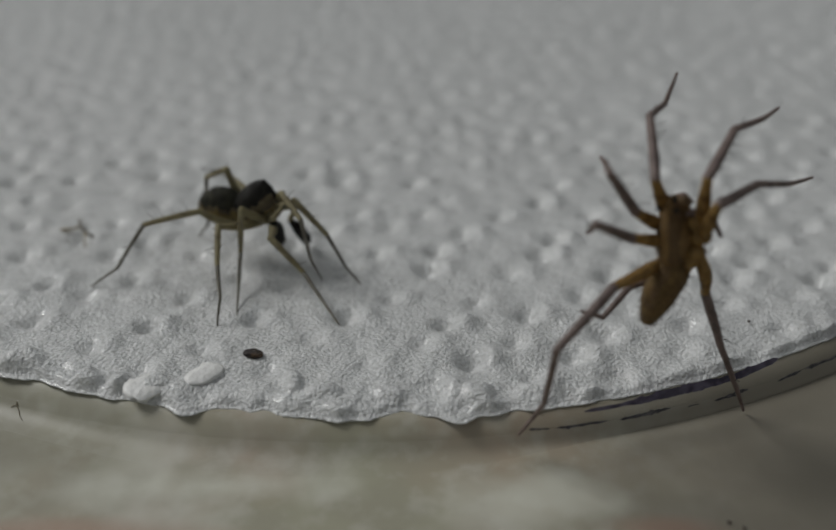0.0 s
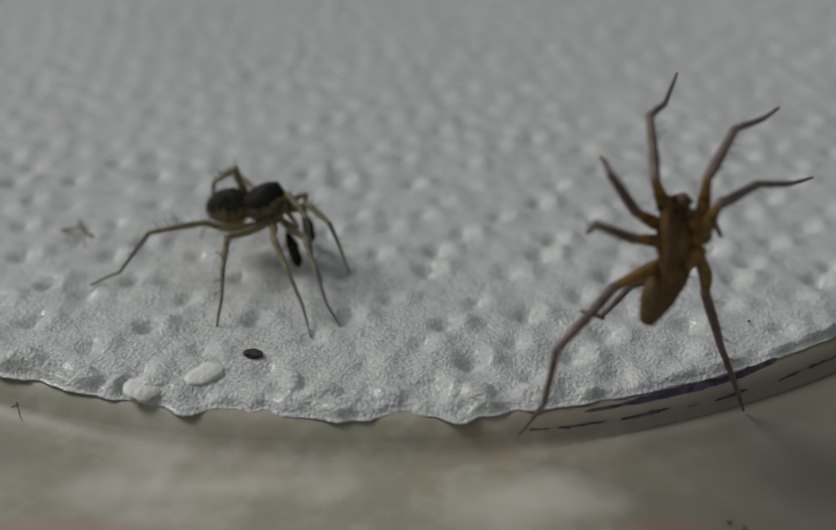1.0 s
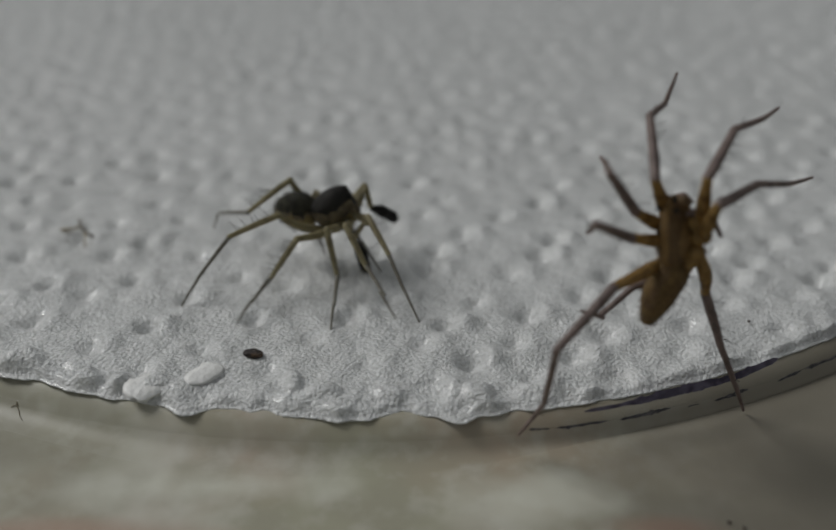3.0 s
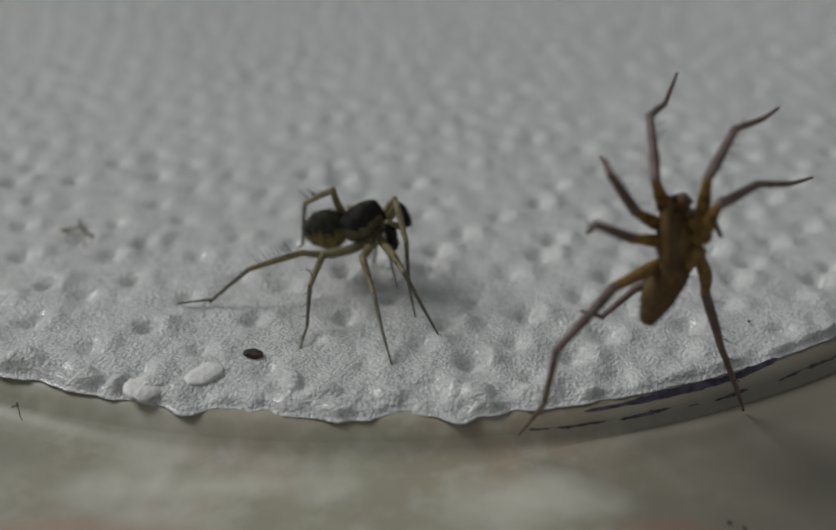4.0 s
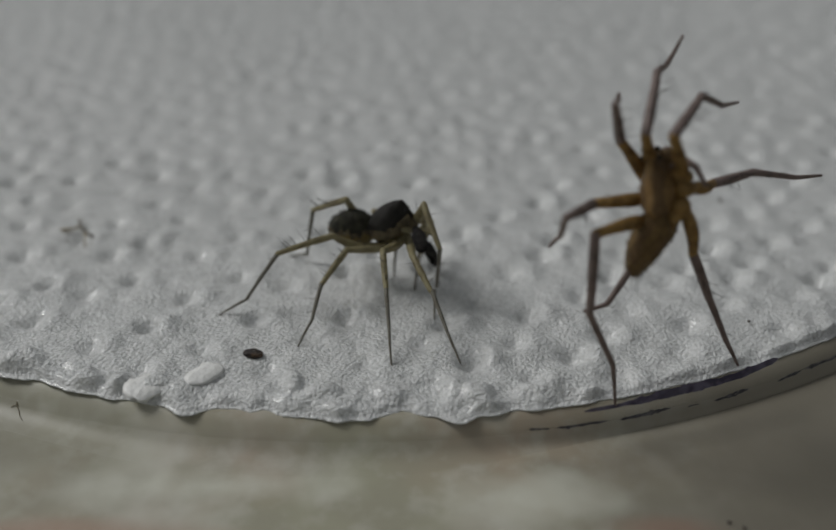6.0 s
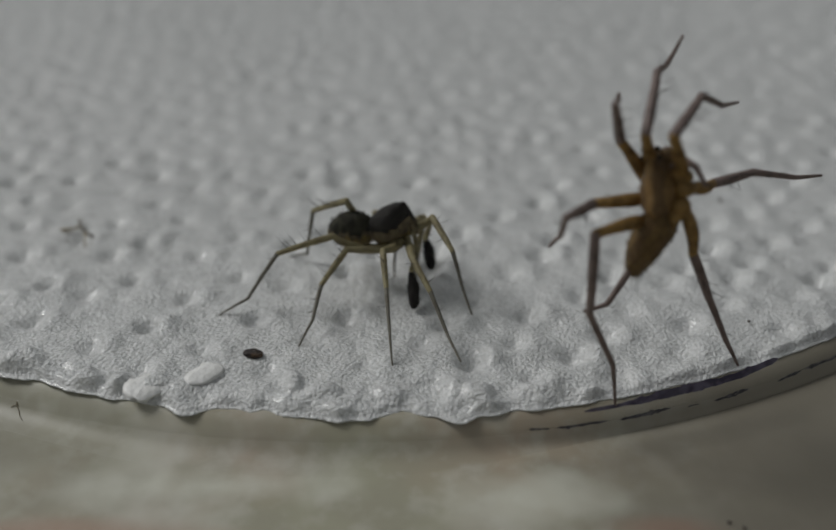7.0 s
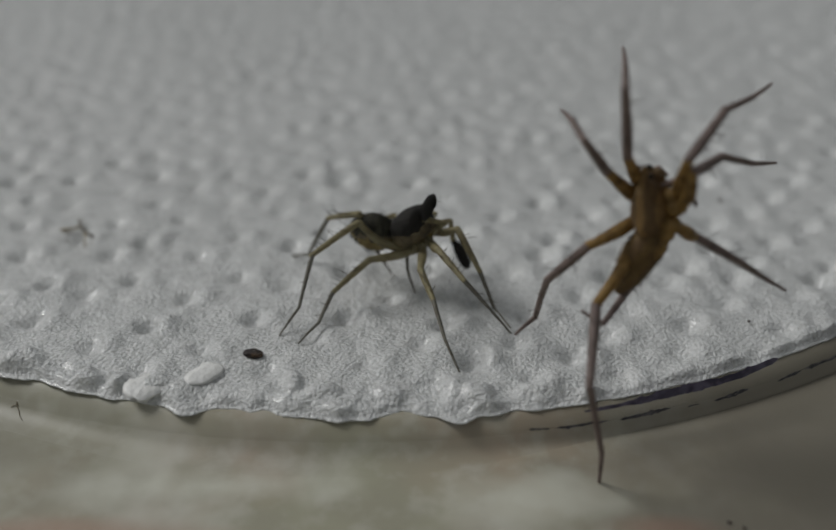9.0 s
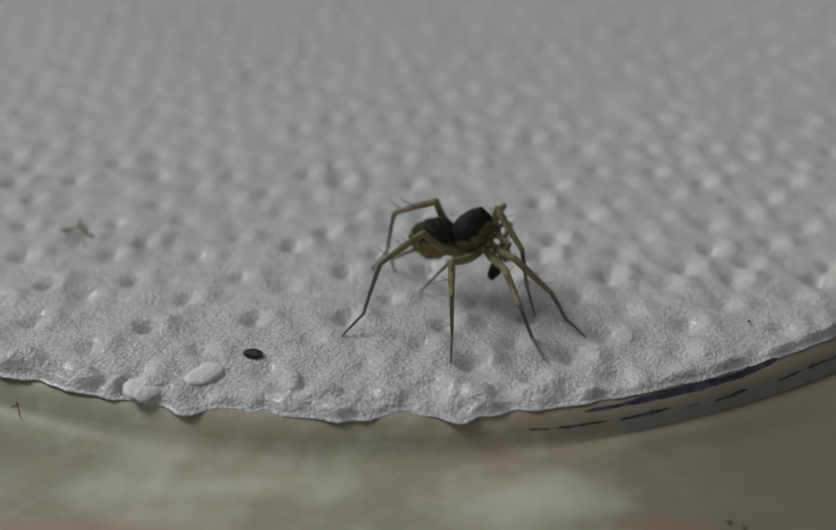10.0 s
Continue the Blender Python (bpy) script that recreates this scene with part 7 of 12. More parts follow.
    walk(male['L2_metatarsus'], [(0,mm(4.61,-2.76,-.73,-60.6,67,-123.8)), (0.3,mm(3.98,-2.7,-1.52,-127,76.7,170.7)), (0.5,mm(4.1,-3.08,-.22,-31.8,58.9,-100)), (0.8,mm(4.26,-3.12,-.42,-51.8,70.4,-117.3)), (1,mm(4.37,-2.86,.08,-39.6,60.8,-106)), (1.2,mm(2.13,.81,-4.6,1,-4.7,-91.8)), (1.3,mm(2.22,.86,-4.65,1.4,-8,-89.5)), (1.5,mm(1.65,.65,-4.18,.2,-5.9,-86.5)), (1.8,mm(3.38,-2.31,-.96,-126.8,70.3,154.2)), (2,mm(3.71,-3.11,-.37,-62.2,74.6,-136)), (2.2,mm(3.7,-3.03,-.81,-75.8,73,-151.3)), (2.5,mm(3.56,-3.25,-.52,-102.2,71.8,-177.3)), (2.7,mm(2.84,-.15,-2.37,-28.6,48,-108.5)), (2.85,mm(1.79,.9,-2.82,-1.4,16.6,-78)), (3.05,mm(1.48,.91,-2.37,-.2,10.6,-65.6)), (3.25,mm(1.98,.9,-2.99,-2,15.5,-73.6)), (3.5,mm(1.31,1.29,-2.55,-.1,18.7,-70.2)), (3.68,mm(1.19,1.79,-2.72,-.1,15.3,-73)), (3.8,mm(2.2,2.2,-4.35,1.9,-6.6,-89.9)), (4,mm(1.31,2.68,-3.05,0,13.5,-84.2)), (4.2,mm(2.49,2.68,-3.6,0,.6,-116.1)), (4.5,mm(1.58,1.83,-4.45,0,-10.8,-93.3)), (4.7,mm(1.76,1.7,-4.56,.4,-13.2,-99.9)), (5,mm(1.22,2.28,-4.45,-1,-7.3,-90.8)), (5.2,mm(1.07,2.41,-4.36,-1,-5.5,-88.8)), (5.5,mm(1.35,2.02,-4.54,-1,-9.9,-94.1)), (6.8,mm(1.42,1.9,-4.5,-.5,-9.9,-91.9)), (7,mm(1.6,1.99,-4.5,-.1,-10.8,-94.7)), (7.1,mm(1.7,1.88,-3.21,0,3.9,-98.9)), (7.2,mm(1.34,1.86,-4.26,-.8,-10.6,-92.3)), (7.4,mm(1.04,2.5,-4.2,-2.9,-9.1,-96.5)), (7.5,mm(.9,.85,-.62,6.6,28.6,-109)), (7.7,mm(.79,.85,-.82,5.5,20.4,-100.6)), (8,mm(1.4,1.69,-4.42,-2,-15.6,-106.9)), (8.5,mm(1.39,1.72,-4.44,-2.6,-16.5,-110)), (9,mm(.88,.85,-.64,5.4,23.4,-109.2)), (9.2,mm(1.24,.86,-.06,5.1,41.6,-125.6)), (9.4,mm(1.36,.87,.09,4.4,47,-133.3)), (9.5,mm(1.15,.88,.12,6.8,49.3,-122.1)), (9.6,mm(1.22,.89,.25,5.6,49,-134.2)), (9.8,mm(1.23,.89,.26,5.6,49.1,-132.9)), (9.9,mm(1,.9,-1.46,.7,6.7,-149.8)), (9.967,mm(.82,1.03,-1.28,.5,4.5,-157.1)), (10,mm(.82,1.03,-1.28,.5,4.5,-157.1))])
    walk(male['L2_tarsus'], [(0,mm(4.04,-3.62,-3.14,-161.8,77.4,137.4)), (0.3,mm(3.39,-2.6,-4.07,-1.9,20.3,-68.6)), (0.5,mm(3.86,-4.41,-2.47,142.8,84.7,78.5)), (0.8,mm(3.85,-3.9,-2.9,-159.2,83.9,137.1)), (1,mm(4.02,-4.08,-2.21,-175,82.5,122.5)), (1.2,mm(2.05,-1.8,-4.39,.3,-7.1,-82.3)), (1.3,mm(2.25,-1.74,-4.28,.5,-3.9,-87.1)), (1.5,mm(1.81,-1.95,-3.91,.1,-4.3,-86.4)), (1.8,mm(2.59,-1.92,-3.43,-6.1,17.3,-100.4)), (2,mm(3.21,-3.6,-2.9,-4.1,21,-84.1)), (2.2,mm(3.02,-3.39,-3.32,-3.3,15.6,-87)), (2.5,mm(2.74,-3.29,-3.02,-3.6,30.3,-82.8)), (2.7,mm(2.28,-1.81,-4.32,0,-.6,-71.4)), (2.85,mm(2.31,-1.56,-3.57,-1.2,21.1,-76.4)), (3.05,mm(2.54,-1.44,-2.86,-.1,16.2,-64.9)), (3.25,mm(2.69,-1.53,-3.69,-1.8,19.8,-71.4)), (3.5,mm(2.15,-1.05,-3.39,0,24.1,-69.8)), (3.68,mm(1.93,-.63,-3.41,0,20.8,-72.6)), (3.8,mm(2.2,-.41,-4.05,-.1,.6,-84.4)), (4,mm(1.57,.14,-3.66,0,19.2,-84.1)), (4.2,mm(1.33,.33,-3.62,0,6.6,-116.1)), (4.5,mm(1.43,-.74,-3.96,0,-4.7,-93.2)), (4.7,mm(1.32,-.82,-3.96,.1,-7.1,-99.4)), (5,mm(1.18,-.32,-4.11,0,-.5,-93.1)), (5.2,mm(1.13,-.2,-4.11,.2,1.6,-92.1)), (5.5,mm(1.16,-.56,-4.09,-.2,-3.4,-95.8)), (6.8,mm(1.34,-.69,-4.05,-.1,-3.6,-92.7)), (7,mm(1.39,-.58,-4.01,0,-4.6,-94.7)), (7.1,mm(1.29,-.71,-3.39,0,9.8,-98.8)), (7.2,mm(1.24,-.72,-3.78,-.2,-4.4,-93.6)), (7.4,mm(.75,-.07,-3.78,-.2,-1.1,-102.6)), (7.5,mm(.16,-1.33,-1.88,6.2,75.3,-116)), (7.7,mm(.34,-1.57,-1.73,5.7,75.2,-110.3)), (8,mm(.67,-.73,-3.71,-.9,-9.4,-109.2)), (8.5,mm(.53,-.64,-3.69,-1.1,-10.2,-112.8)), (9,mm(.09,-1.42,-1.68,5.2,73.5,-117.2)), (9.2,mm(.1,-.73,-1.81,4,70.1,-129.1)), (9.4,mm(.14,-.43,-1.83,3.3,70.3,-135.9)), (9.5,mm(.24,-.56,-1.87,5.1,53,-124.8)), (9.6,mm(.02,-.35,-1.73,4.2,52.7,-136.4)), (9.8,mm(.06,-.37,-1.73,4.2,52.9,-135.1)), (9.9,mm(-1.26,-.41,-1.77,.8,10.9,-151)), (9.967,mm(-1.59,.01,-1.48,.7,6.9,-158.3)), (10,mm(-1.59,.01,-1.48,.7,6.9,-158.3))])
    walk(male['L3_femur'], [(0,mm(1.06,.69,-1.12,.6,-18.9,122.5)), (0.3,mm(1.06,.69,-1.12,1.9,-11,117.5)), (0.5,mm(1.06,.69,-1.12,2.4,-7.1,114)), (0.8,mm(1.06,.69,-1.12,1.8,-9.8,118.3)), (1,mm(1.06,.69,-1.12,2.1,-8.4,116.3)), (1.2,mm(1.06,.69,-1.12,2.9,-9.9,111.2)), (1.3,mm(1.06,.69,-1.12,3.1,-9.3,110.4)), (1.5,mm(1.06,.69,-1.12,1.5,-15.3,117.7)), (1.667,mm(1.06,.69,-1.12,2.7,-9.6,112.1)), (1.8,mm(1.06,.69,-1.12,3.4,-3.8,106.6)), (2,mm(1.06,.69,-1.12,3.6,1.5,97.6)), (2.2,mm(1.06,.69,-1.12,3.6,1.1,100)), (2.5,mm(1.06,.69,-1.12,3.6,-.2,102.7)), (2.7,mm(1.06,.69,-1.12,3.2,-5.6,110.9)), (2.85,mm(1.06,.69,-1.12,2.1,-9.8,118.8)), (3.05,mm(1.06,.69,-1.12,2.5,-10.1,116.7)), (3.25,mm(1.06,.69,-1.12,2.7,-10.5,115.4)), (3.5,mm(1.06,.69,-1.12,3,-8.2,113.6)), (3.68,mm(1.06,.69,-1.12,3.2,3.3,108.7)), (3.8,mm(1.06,.69,-1.12,3.3,3.1,109)), (4,mm(1.06,.69,-1.12,3.1,-6.2,115.2)), (4.2,mm(1.06,.69,-1.12,3.3,3.8,104.8)), (4.5,mm(1.06,.69,-1.12,3.6,1.5,110.9)), (4.7,mm(1.06,.69,-1.12,3,7.6,102.9)), (5,mm(1.06,.69,-1.12,2.8,-8.9,120.6)), (5.2,mm(1.06,.69,-1.12,2.3,-11.9,123.2)), (5.5,mm(1.06,.69,-1.12,3.3,-2.8,115.3)), (6.8,mm(1.06,.69,-1.12,3.3,-2.1,115.1)), (7,mm(1.06,.69,-1.12,3.3,1.4,110.7)), (7.1,mm(1.06,.69,-1.12,3.2,1.7,106.5)), (7.2,mm(1.06,.69,-1.12,3.3,-.6,112.6)), (7.4,mm(1.06,.69,-1.12,3.1,-6,116.3)), (7.5,mm(1.06,.69,-1.12,3.2,-5.7,115.4)), (7.7,mm(1.06,.69,-1.12,3.5,-.6,110)), (8,mm(1.06,.69,-1.12,2.5,10.1,98)), (8.5,mm(1.06,.69,-1.12,2,12.6,95.7)), (9,mm(1.06,.69,-1.12,3.5,1.4,107.9)), (9.2,mm(1.06,.69,-1.12,3.5,-1.6,109.4)), (9.4,mm(1.06,.69,-1.12,3.3,4.4,101.6)), (9.5,mm(1.06,.69,-1.12,2.8,-8,117.1)), (9.6,mm(1.06,.69,-1.12,7.2,-17.5,97.4)), (9.8,mm(1.06,.69,-1.12,8.2,-14.9,94)), (9.9,mm(1.06,.69,-1.12,2.6,-12.4,117.2)), (9.967,mm(1.06,.69,-1.12,.9,-10.8,125.9)), (10,mm(1.06,.69,-1.12,.9,-10.8,125.9))])
    walk(male['L3_tibia'], [(0,mm(-.46,3.08,-.15,-.2,-5.3,126.7)), (0.3,mm(-.29,3.3,-.55,.3,-6.7,121.5)), (0.5,mm(-.14,3.41,-.75,.9,-7.7,117.4)), (0.8,mm(-.33,3.29,-.61,-.8,-12,127.2)), (1,mm(-.25,3.35,-.68,-.6,-10.2,126)), (1.2,mm(0,3.44,-.6,-1.3,-9.2,130)), (1.3,mm(.04,3.46,-.64,-1,-8.5,128.5)), (1.5,mm(-.28,3.25,-.33,-7.9,-15.8,160.3)), (1.667,mm(-.05,3.42,-.62,-33.6,-21.5,-128.7)), (1.8,mm(.21,3.56,-.92,-48,-.8,-63.2)), (2,mm(.67,3.66,-1.2,-46.4,-12.4,-77)), (2.2,mm(.54,3.64,-1.17,-47.4,-8.5,-71.7)), (2.5,mm(.4,3.61,-1.11,-48,-8.3,-67.3)), (2.7,mm(0,3.48,-.83,-49.3,-6.2,-57.1)), (2.85,mm(-.35,3.28,-.61,-49.6,3.5,-43.3)), (3.05,mm(-.26,3.32,-.6,-37.3,-20.5,-114.7)), (3.25,mm(-.2,3.35,-.58,-35.1,-21.2,-120.7)), (3.5,mm(-.11,3.41,-.7,-31.9,-23.2,-129.1)), (3.68,mm(.11,3.52,-1.3,-59.4,-23.1,-65.3)), (3.8,mm(.1,3.52,-1.29,-60.7,-23.3,-62.1)), (4,mm(-.2,3.38,-.8,-64.6,4.5,-39.1)), (4.2,mm(.3,3.58,-1.32,-62.4,-16.7,-59.7)), (4.5,mm(0,3.49,-1.2,-63.5,-14.3,-55.4)), (4.7,mm(.4,3.58,-1.52,-61.1,-20.9,-63.4)), (5,mm(-.44,3.24,-.65,-64.6,3.1,-41.3)), (5.2,mm(-.54,3.14,-.5,-58.6,-16.1,-90.7)), (5.5,mm(-.21,3.39,-.97,-66.7,-5.1,-48.7)), (6.8,mm(-.2,3.4,-1.01,-66.5,-8.1,-50.2)), (7,mm(.01,3.49,-1.19,-66,-13.1,-53)), (7.1,mm(.22,3.56,-1.21,-64.8,-12.7,-58.1)), (7.2,mm(-.08,3.45,-1.09,-65.8,-10.3,-53.1)), (7.4,mm(-.26,3.36,-.81,-46.4,-24,-112.9)), (7.5,mm(-.21,3.38,-.83,-44.7,-25.9,-117)), (7.7,mm(.04,3.5,-1.09,-40.4,-23.8,-127.2)), (8,mm(.66,3.61,-1.65,-64,-18.1,-66.9)), (8.5,mm(.78,3.6,-1.77,-63.1,-20,-69.6)), (9,mm(.15,3.54,-1.19,-36.6,-25.2,-132.6)), (9.2,mm(.07,3.51,-1.03,-39.7,-27.7,-125.5)), (9.4,mm(.47,3.61,-1.36,-38.7,-33.4,-127.5)), (9.5,mm(-.28,3.33,-.7,-47.4,-29.6,-111)), (9.6,mm(.7,3.52,-.22,-35.5,-9.6,-144.9)), (9.8,mm(.86,3.57,-.35,-35.1,-8.2,-147.9)), (9.9,mm(-.27,3.29,-.48,-45.9,-19.4,-104.6)), (9.967,mm(-.66,3.07,-.56,-38,-14.2,-131.7)), (10,mm(-.66,3.07,-.56,-38,-14.2,-131.7))])
    walk(male['L3_metatarsus'], [(0,mm(-2.21,5.44,.12,-1.1,81.7,123.4)), (0.3,mm(-1.82,5.79,-.21,175.4,83.8,-60.1)), (0.5,mm(-1.49,6,-.35,171.3,85.6,-64.2)), (0.8,mm(-2.07,5.59,0,-1.8,86.7,122.7)), (1,mm(-1.95,5.7,-.17,177.1,89.4,-58.4)), (1.2,mm(-1.87,5.67,-.13,-5.2,81.2,119.3)), (1.3,mm(-1.78,5.74,-.2,-6.3,80.7,118.2)), (1.5,mm(-2.95,4.21,.48,12.4,72.5,137.3)), (1.667,mm(-1.76,1.28,.46,95.8,68.5,-135.9)), (1.8,mm(1.54,.93,-.88,117.4,45.1,-110.7)), (2,mm(1.31,.86,-.57,122.3,48.1,-104)), (2.2,mm(1.46,.88,-.74,113.4,43.6,-116.4)), (2.5,mm(1.53,.93,-.68,107.3,44.9,-125.1)), (2.7,mm(1.59,1.02,-.51,94.7,49.3,-142.3)), (2.85,mm(1.79,1.26,-.8,88.7,44.3,-150.4)), (3.05,mm(-1.41,.81,.44,-178.6,78.2,-52.8)), (3.25,mm(-1.6,.98,.49,-161.5,85,-35.6)), (3.5,mm(-1.82,1.3,.47,-139.1,60,-12.7)), (3.68,mm(1.24,1.05,-.14,138.7,72.3,-99.5)), (3.8,mm(1.36,1.12,-.12,130.8,71.1,-107.9)), (4,mm(2.08,1.53,-1.03,79.3,55,-164.3)), (4.2,mm(1.73,1.13,-.48,101.9,62.5,-138)), (4.5,mm(1.63,1.13,-.47,104,55.4,-135.6)), (4.7,mm(1.63,1.11,-.47,103,55.3,-136.8)), (5,mm(1.77,1.29,-.82,94.3,48.7,-147.8)), (5.2,mm(-.58,.31,.32,169.7,78.7,-68.2)), (5.5,mm(1.73,1.19,-.72,95.8,50,-146.1)), (6.8,mm(1.67,1.16,-.59,101.4,52.7,-138.9)), (7,mm(1.74,1.2,-.52,100.1,54.5,-140.5)), (7.1,mm(1.74,1.12,-.56,97.9,51.1,-143.2)), (7.2,mm(1.66,1.13,-.56,99.5,49.6,-141.2)), (7.4,mm(-1.31,.87,.39,167,76.1,-68.9)), (7.5,mm(-1.42,1.01,.46,154.6,80.1,-81.6)), (7.7,mm(-1.59,1.35,.1,175.5,72.6,-60.1)), (8,mm(1.76,1.03,-.73,86.7,43.6,-156.4)), (8.5,mm(1.74,.99,-.77,85,42.9,-158.8)), (9,mm(-1.66,1.58,.07,167.6,73.9,-69.3)), (9.2,mm(-1.45,1.38,.34,163.8,89.1,-73.1)), (9.4,mm(-1.03,1.66,.26,35.9,87.8,159.1)), (9.5,mm(-1.21,.94,.76,83.2,77.9,-153.5)), (9.6,mm(-1.69,1.85,.26,126.2,88,-110.3)), (9.8,mm(-1.62,2.03,.07,164.8,86.4,-71.7)), (9.9,mm(-.98,.6,.5,58.6,29,-180)), (9.967,mm(-2.56,.93,.16,47.5,14.9,151.1)), (10,mm(-2.56,.93,.16,47.5,14.9,151.1))])
    walk(male['L3_tarsus'], [(0,mm(-2.4,5.73,-2.26,-1.3,82,123.2)), (0.3,mm(-1.69,5.57,-2.6,175.5,84.7,-60)), (0.5,mm(-1.4,5.83,-2.75,171.3,86.2,-64.2)), (0.8,mm(-2.15,5.7,-2.4,-1.9,87.1,122.6)), (1,mm(-1.94,5.67,-2.57,176.7,89.5,-58.8)), (1.2,mm(-2.05,5.99,-2.51,-4.1,81.3,120.4)), (1.3,mm(-1.96,6.08,-2.57,-5.2,80.8,119.3)), (1.5,mm(-3.48,4.7,-1.82,13.7,73.7,138.6)), (1.667,mm(-2.4,.66,-1.78,98.8,71.3,-133.6)), (1.8,mm(.94,-.66,-2.59,121.9,50.2,-107.6)), (2,mm(.93,-.7,-2.36,126.2,51.9,-102.1)), (2.2,mm(.68,-.69,-2.4,117.1,48.1,-114)), (2.5,mm(.55,-.47,-2.38,110.3,49.6,-123)), (2.7,mm(.35,.06,-2.34,95,53.9,-142.4)), (2.85,mm(.29,.4,-2.49,90,48.3,-148.9)), (3.05,mm(-1.11,.42,-1.92,-172.6,80.6,-47.8)), (3.25,mm(-1.43,.86,-1.91,-155.9,85.4,-31.1)), (3.5,mm(-.65,1.03,-1.62,-133.6,64.2,-8.3)), (3.68,mm(1.12,.33,-2.43,145,69.7,-94.4)), (3.8,mm(1.12,.38,-2.4,137.9,69.7,-102)), (4,mm(.76,1.15,-3.01,75.4,59.2,-169.7)), (4.2,mm(.9,.39,-2.61,107.7,64,-133.3)), (4.5,mm(.65,.17,-2.46,113.1,54.4,-127)), (4.7,mm(.64,.18,-2.45,110,55.4,-130.8)), (5,mm(.42,.44,-2.62,96.4,52.8,-147.6)), (5.2,mm(-.4,-.13,-2.04,171.3,77.6,-68.5)), (5.5,mm(.45,.32,-2.57,101.2,53,-142.6)), (6.8,mm(.57,.2,-2.51,109.3,53.9,-132.5)), (7,mm(.66,.3,-2.49,106.7,56.3,-135.6)), (7.1,mm(.53,.2,-2.43,106.1,52,-136.5)), (7.2,mm(.45,.16,-2.4,108.8,49.1,-132.9)), (7.4,mm(-1.11,.33,-1.95,171.4,80,-67)), (7.5,mm(-1.35,.6,-1.92,159.2,83.5,-79.3)), (7.7,mm(-1.23,.72,-2.2,-171.6,79.7,-49.9)), (8,mm(.16,.33,-2.4,88.8,46.5,-153.4)), (8.5,mm(.1,.36,-2.41,87.4,45.8,-155.4)), (9,mm(-1.43,.95,-2.25,179,81,-60.1)), (9.2,mm(-1.44,1.34,-2.07,176.7,88.7,-62.4)), (9.4,mm(-1.13,1.69,-2.14,65.3,88.4,-173.8)), (9.5,mm(-1.66,.71,-1.6,83.4,79.6,-155.7)), (9.6,mm(-1.72,1.77,-2.15,123.9,88.8,-115.1)), (9.8,mm(-1.57,1.88,-2.34,-172.8,87.8,-51.8)), (9.9,mm(-3.09,.6,-.67,61.6,33.3,-178.4)), (9.967,mm(-4.6,2.06,-.46,48.1,68.4,165)), (10,mm(-4.6,2.06,-.46,48.1,68.4,165))])
    walk(male['L4_femur'], [(0,mm(.67,.54,-1.06,48.6,-82.2,114.1)), (0.3,mm(.67,.54,-1.06,48.9,-83.3,114.3)), (0.5,mm(.67,.54,-1.06,53.8,-83.8,104.1)), (0.8,mm(.67,.54,-1.06,47.8,-83.9,114.3)), (1,mm(.67,.54,-1.06,27.2,-80.8,136.7)), (1.2,mm(.67,.54,-1.06,16.8,-81.6,140.7)), (1.3,mm(.67,.54,-1.06,11.6,-79.6,143.3)), (1.5,mm(.67,.54,-1.06,-9.3,-70.8,-178.8)), (1.8,mm(.67,.54,-1.06,-6.7,-50,169.7)), (2,mm(.67,.54,-1.06,-25.2,-32.6,-169.6)), (2.2,mm(.67,.54,-1.06,-8.3,-28.6,-167.6)), (2.5,mm(.67,.54,-1.06,-9.9,-31.1,-167.2)), (2.7,mm(.67,.54,-1.06,-24.6,-47.2,-160.1)), (2.85,mm(.67,.54,-1.06,2.9,-52.9,162.2)), (3.05,mm(.67,.54,-1.06,16.9,-59.4,142.8)), (3.25,mm(.67,.54,-1.06,11.3,-54.9,148.1)), (3.5,mm(.67,.54,-1.06,9.4,-58.6,146.6)), (3.68,mm(.67,.54,-1.06,3.2,-59.9,151.6)), (3.8,mm(.67,.54,-1.06,-8.1,-60.4,164.1)), (4,mm(.67,.54,-1.06,13,-85.1,141)), (4.2,mm(.67,.54,-1.06,4.7,-77.9,150.8)), (4.5,mm(.67,.54,-1.06,.8,-62.2,164.6)), (4.7,mm(.67,.54,-1.06,-3.2,-66.4,161.4)), (5,mm(.67,.54,-1.06,-2.2,-70.2,168.6)), (5.2,mm(.67,.54,-1.06,-.8,-69.9,170.1)), (5.5,mm(.67,.54,-1.06,-4,-70.1,167)), (6.8,mm(.67,.54,-1.06,-4.9,-68.5,170.1)), (7,mm(.67,.54,-1.06,-5.5,-68,166.2)), (7.1,mm(.67,.54,-1.06,-10.8,-64.2,172.3)), (7.2,mm(.67,.54,-1.06,-2.5,-51.8,171.4)), (7.4,mm(.67,.54,-1.06,-10.1,-66.1,174.7)), (7.5,mm(.67,.54,-1.06,-13.3,-62.4,174.2)), (7.7,mm(.67,.54,-1.06,-12.8,-58.2,173.3)), (8,mm(.67,.54,-1.06,-13,-61.4,166.7)), (8.5,mm(.67,.54,-1.06,-12.6,-61.4,162.9)), (9,mm(.67,.54,-1.06,-12.6,-57.1,170.2)), (9.2,mm(.67,.54,-1.06,-13,-58.1,168.6)), (9.4,mm(.67,.54,-1.06,-12.8,-54.7,160.9)), (9.5,mm(.67,.54,-1.06,-3.3,-42.4,173.7)), (9.6,mm(.67,.54,-1.06,-10.3,-53.3,162.5)), (9.8,mm(.67,.54,-1.06,-10.7,-52.7,160.8)), (9.9,mm(.67,.54,-1.06,30.7,-78.5,145.1)), (9.967,mm(.67,.54,-1.06,45.4,-80.7,122)), (10,mm(.67,.54,-1.06,45.4,-80.7,122))])
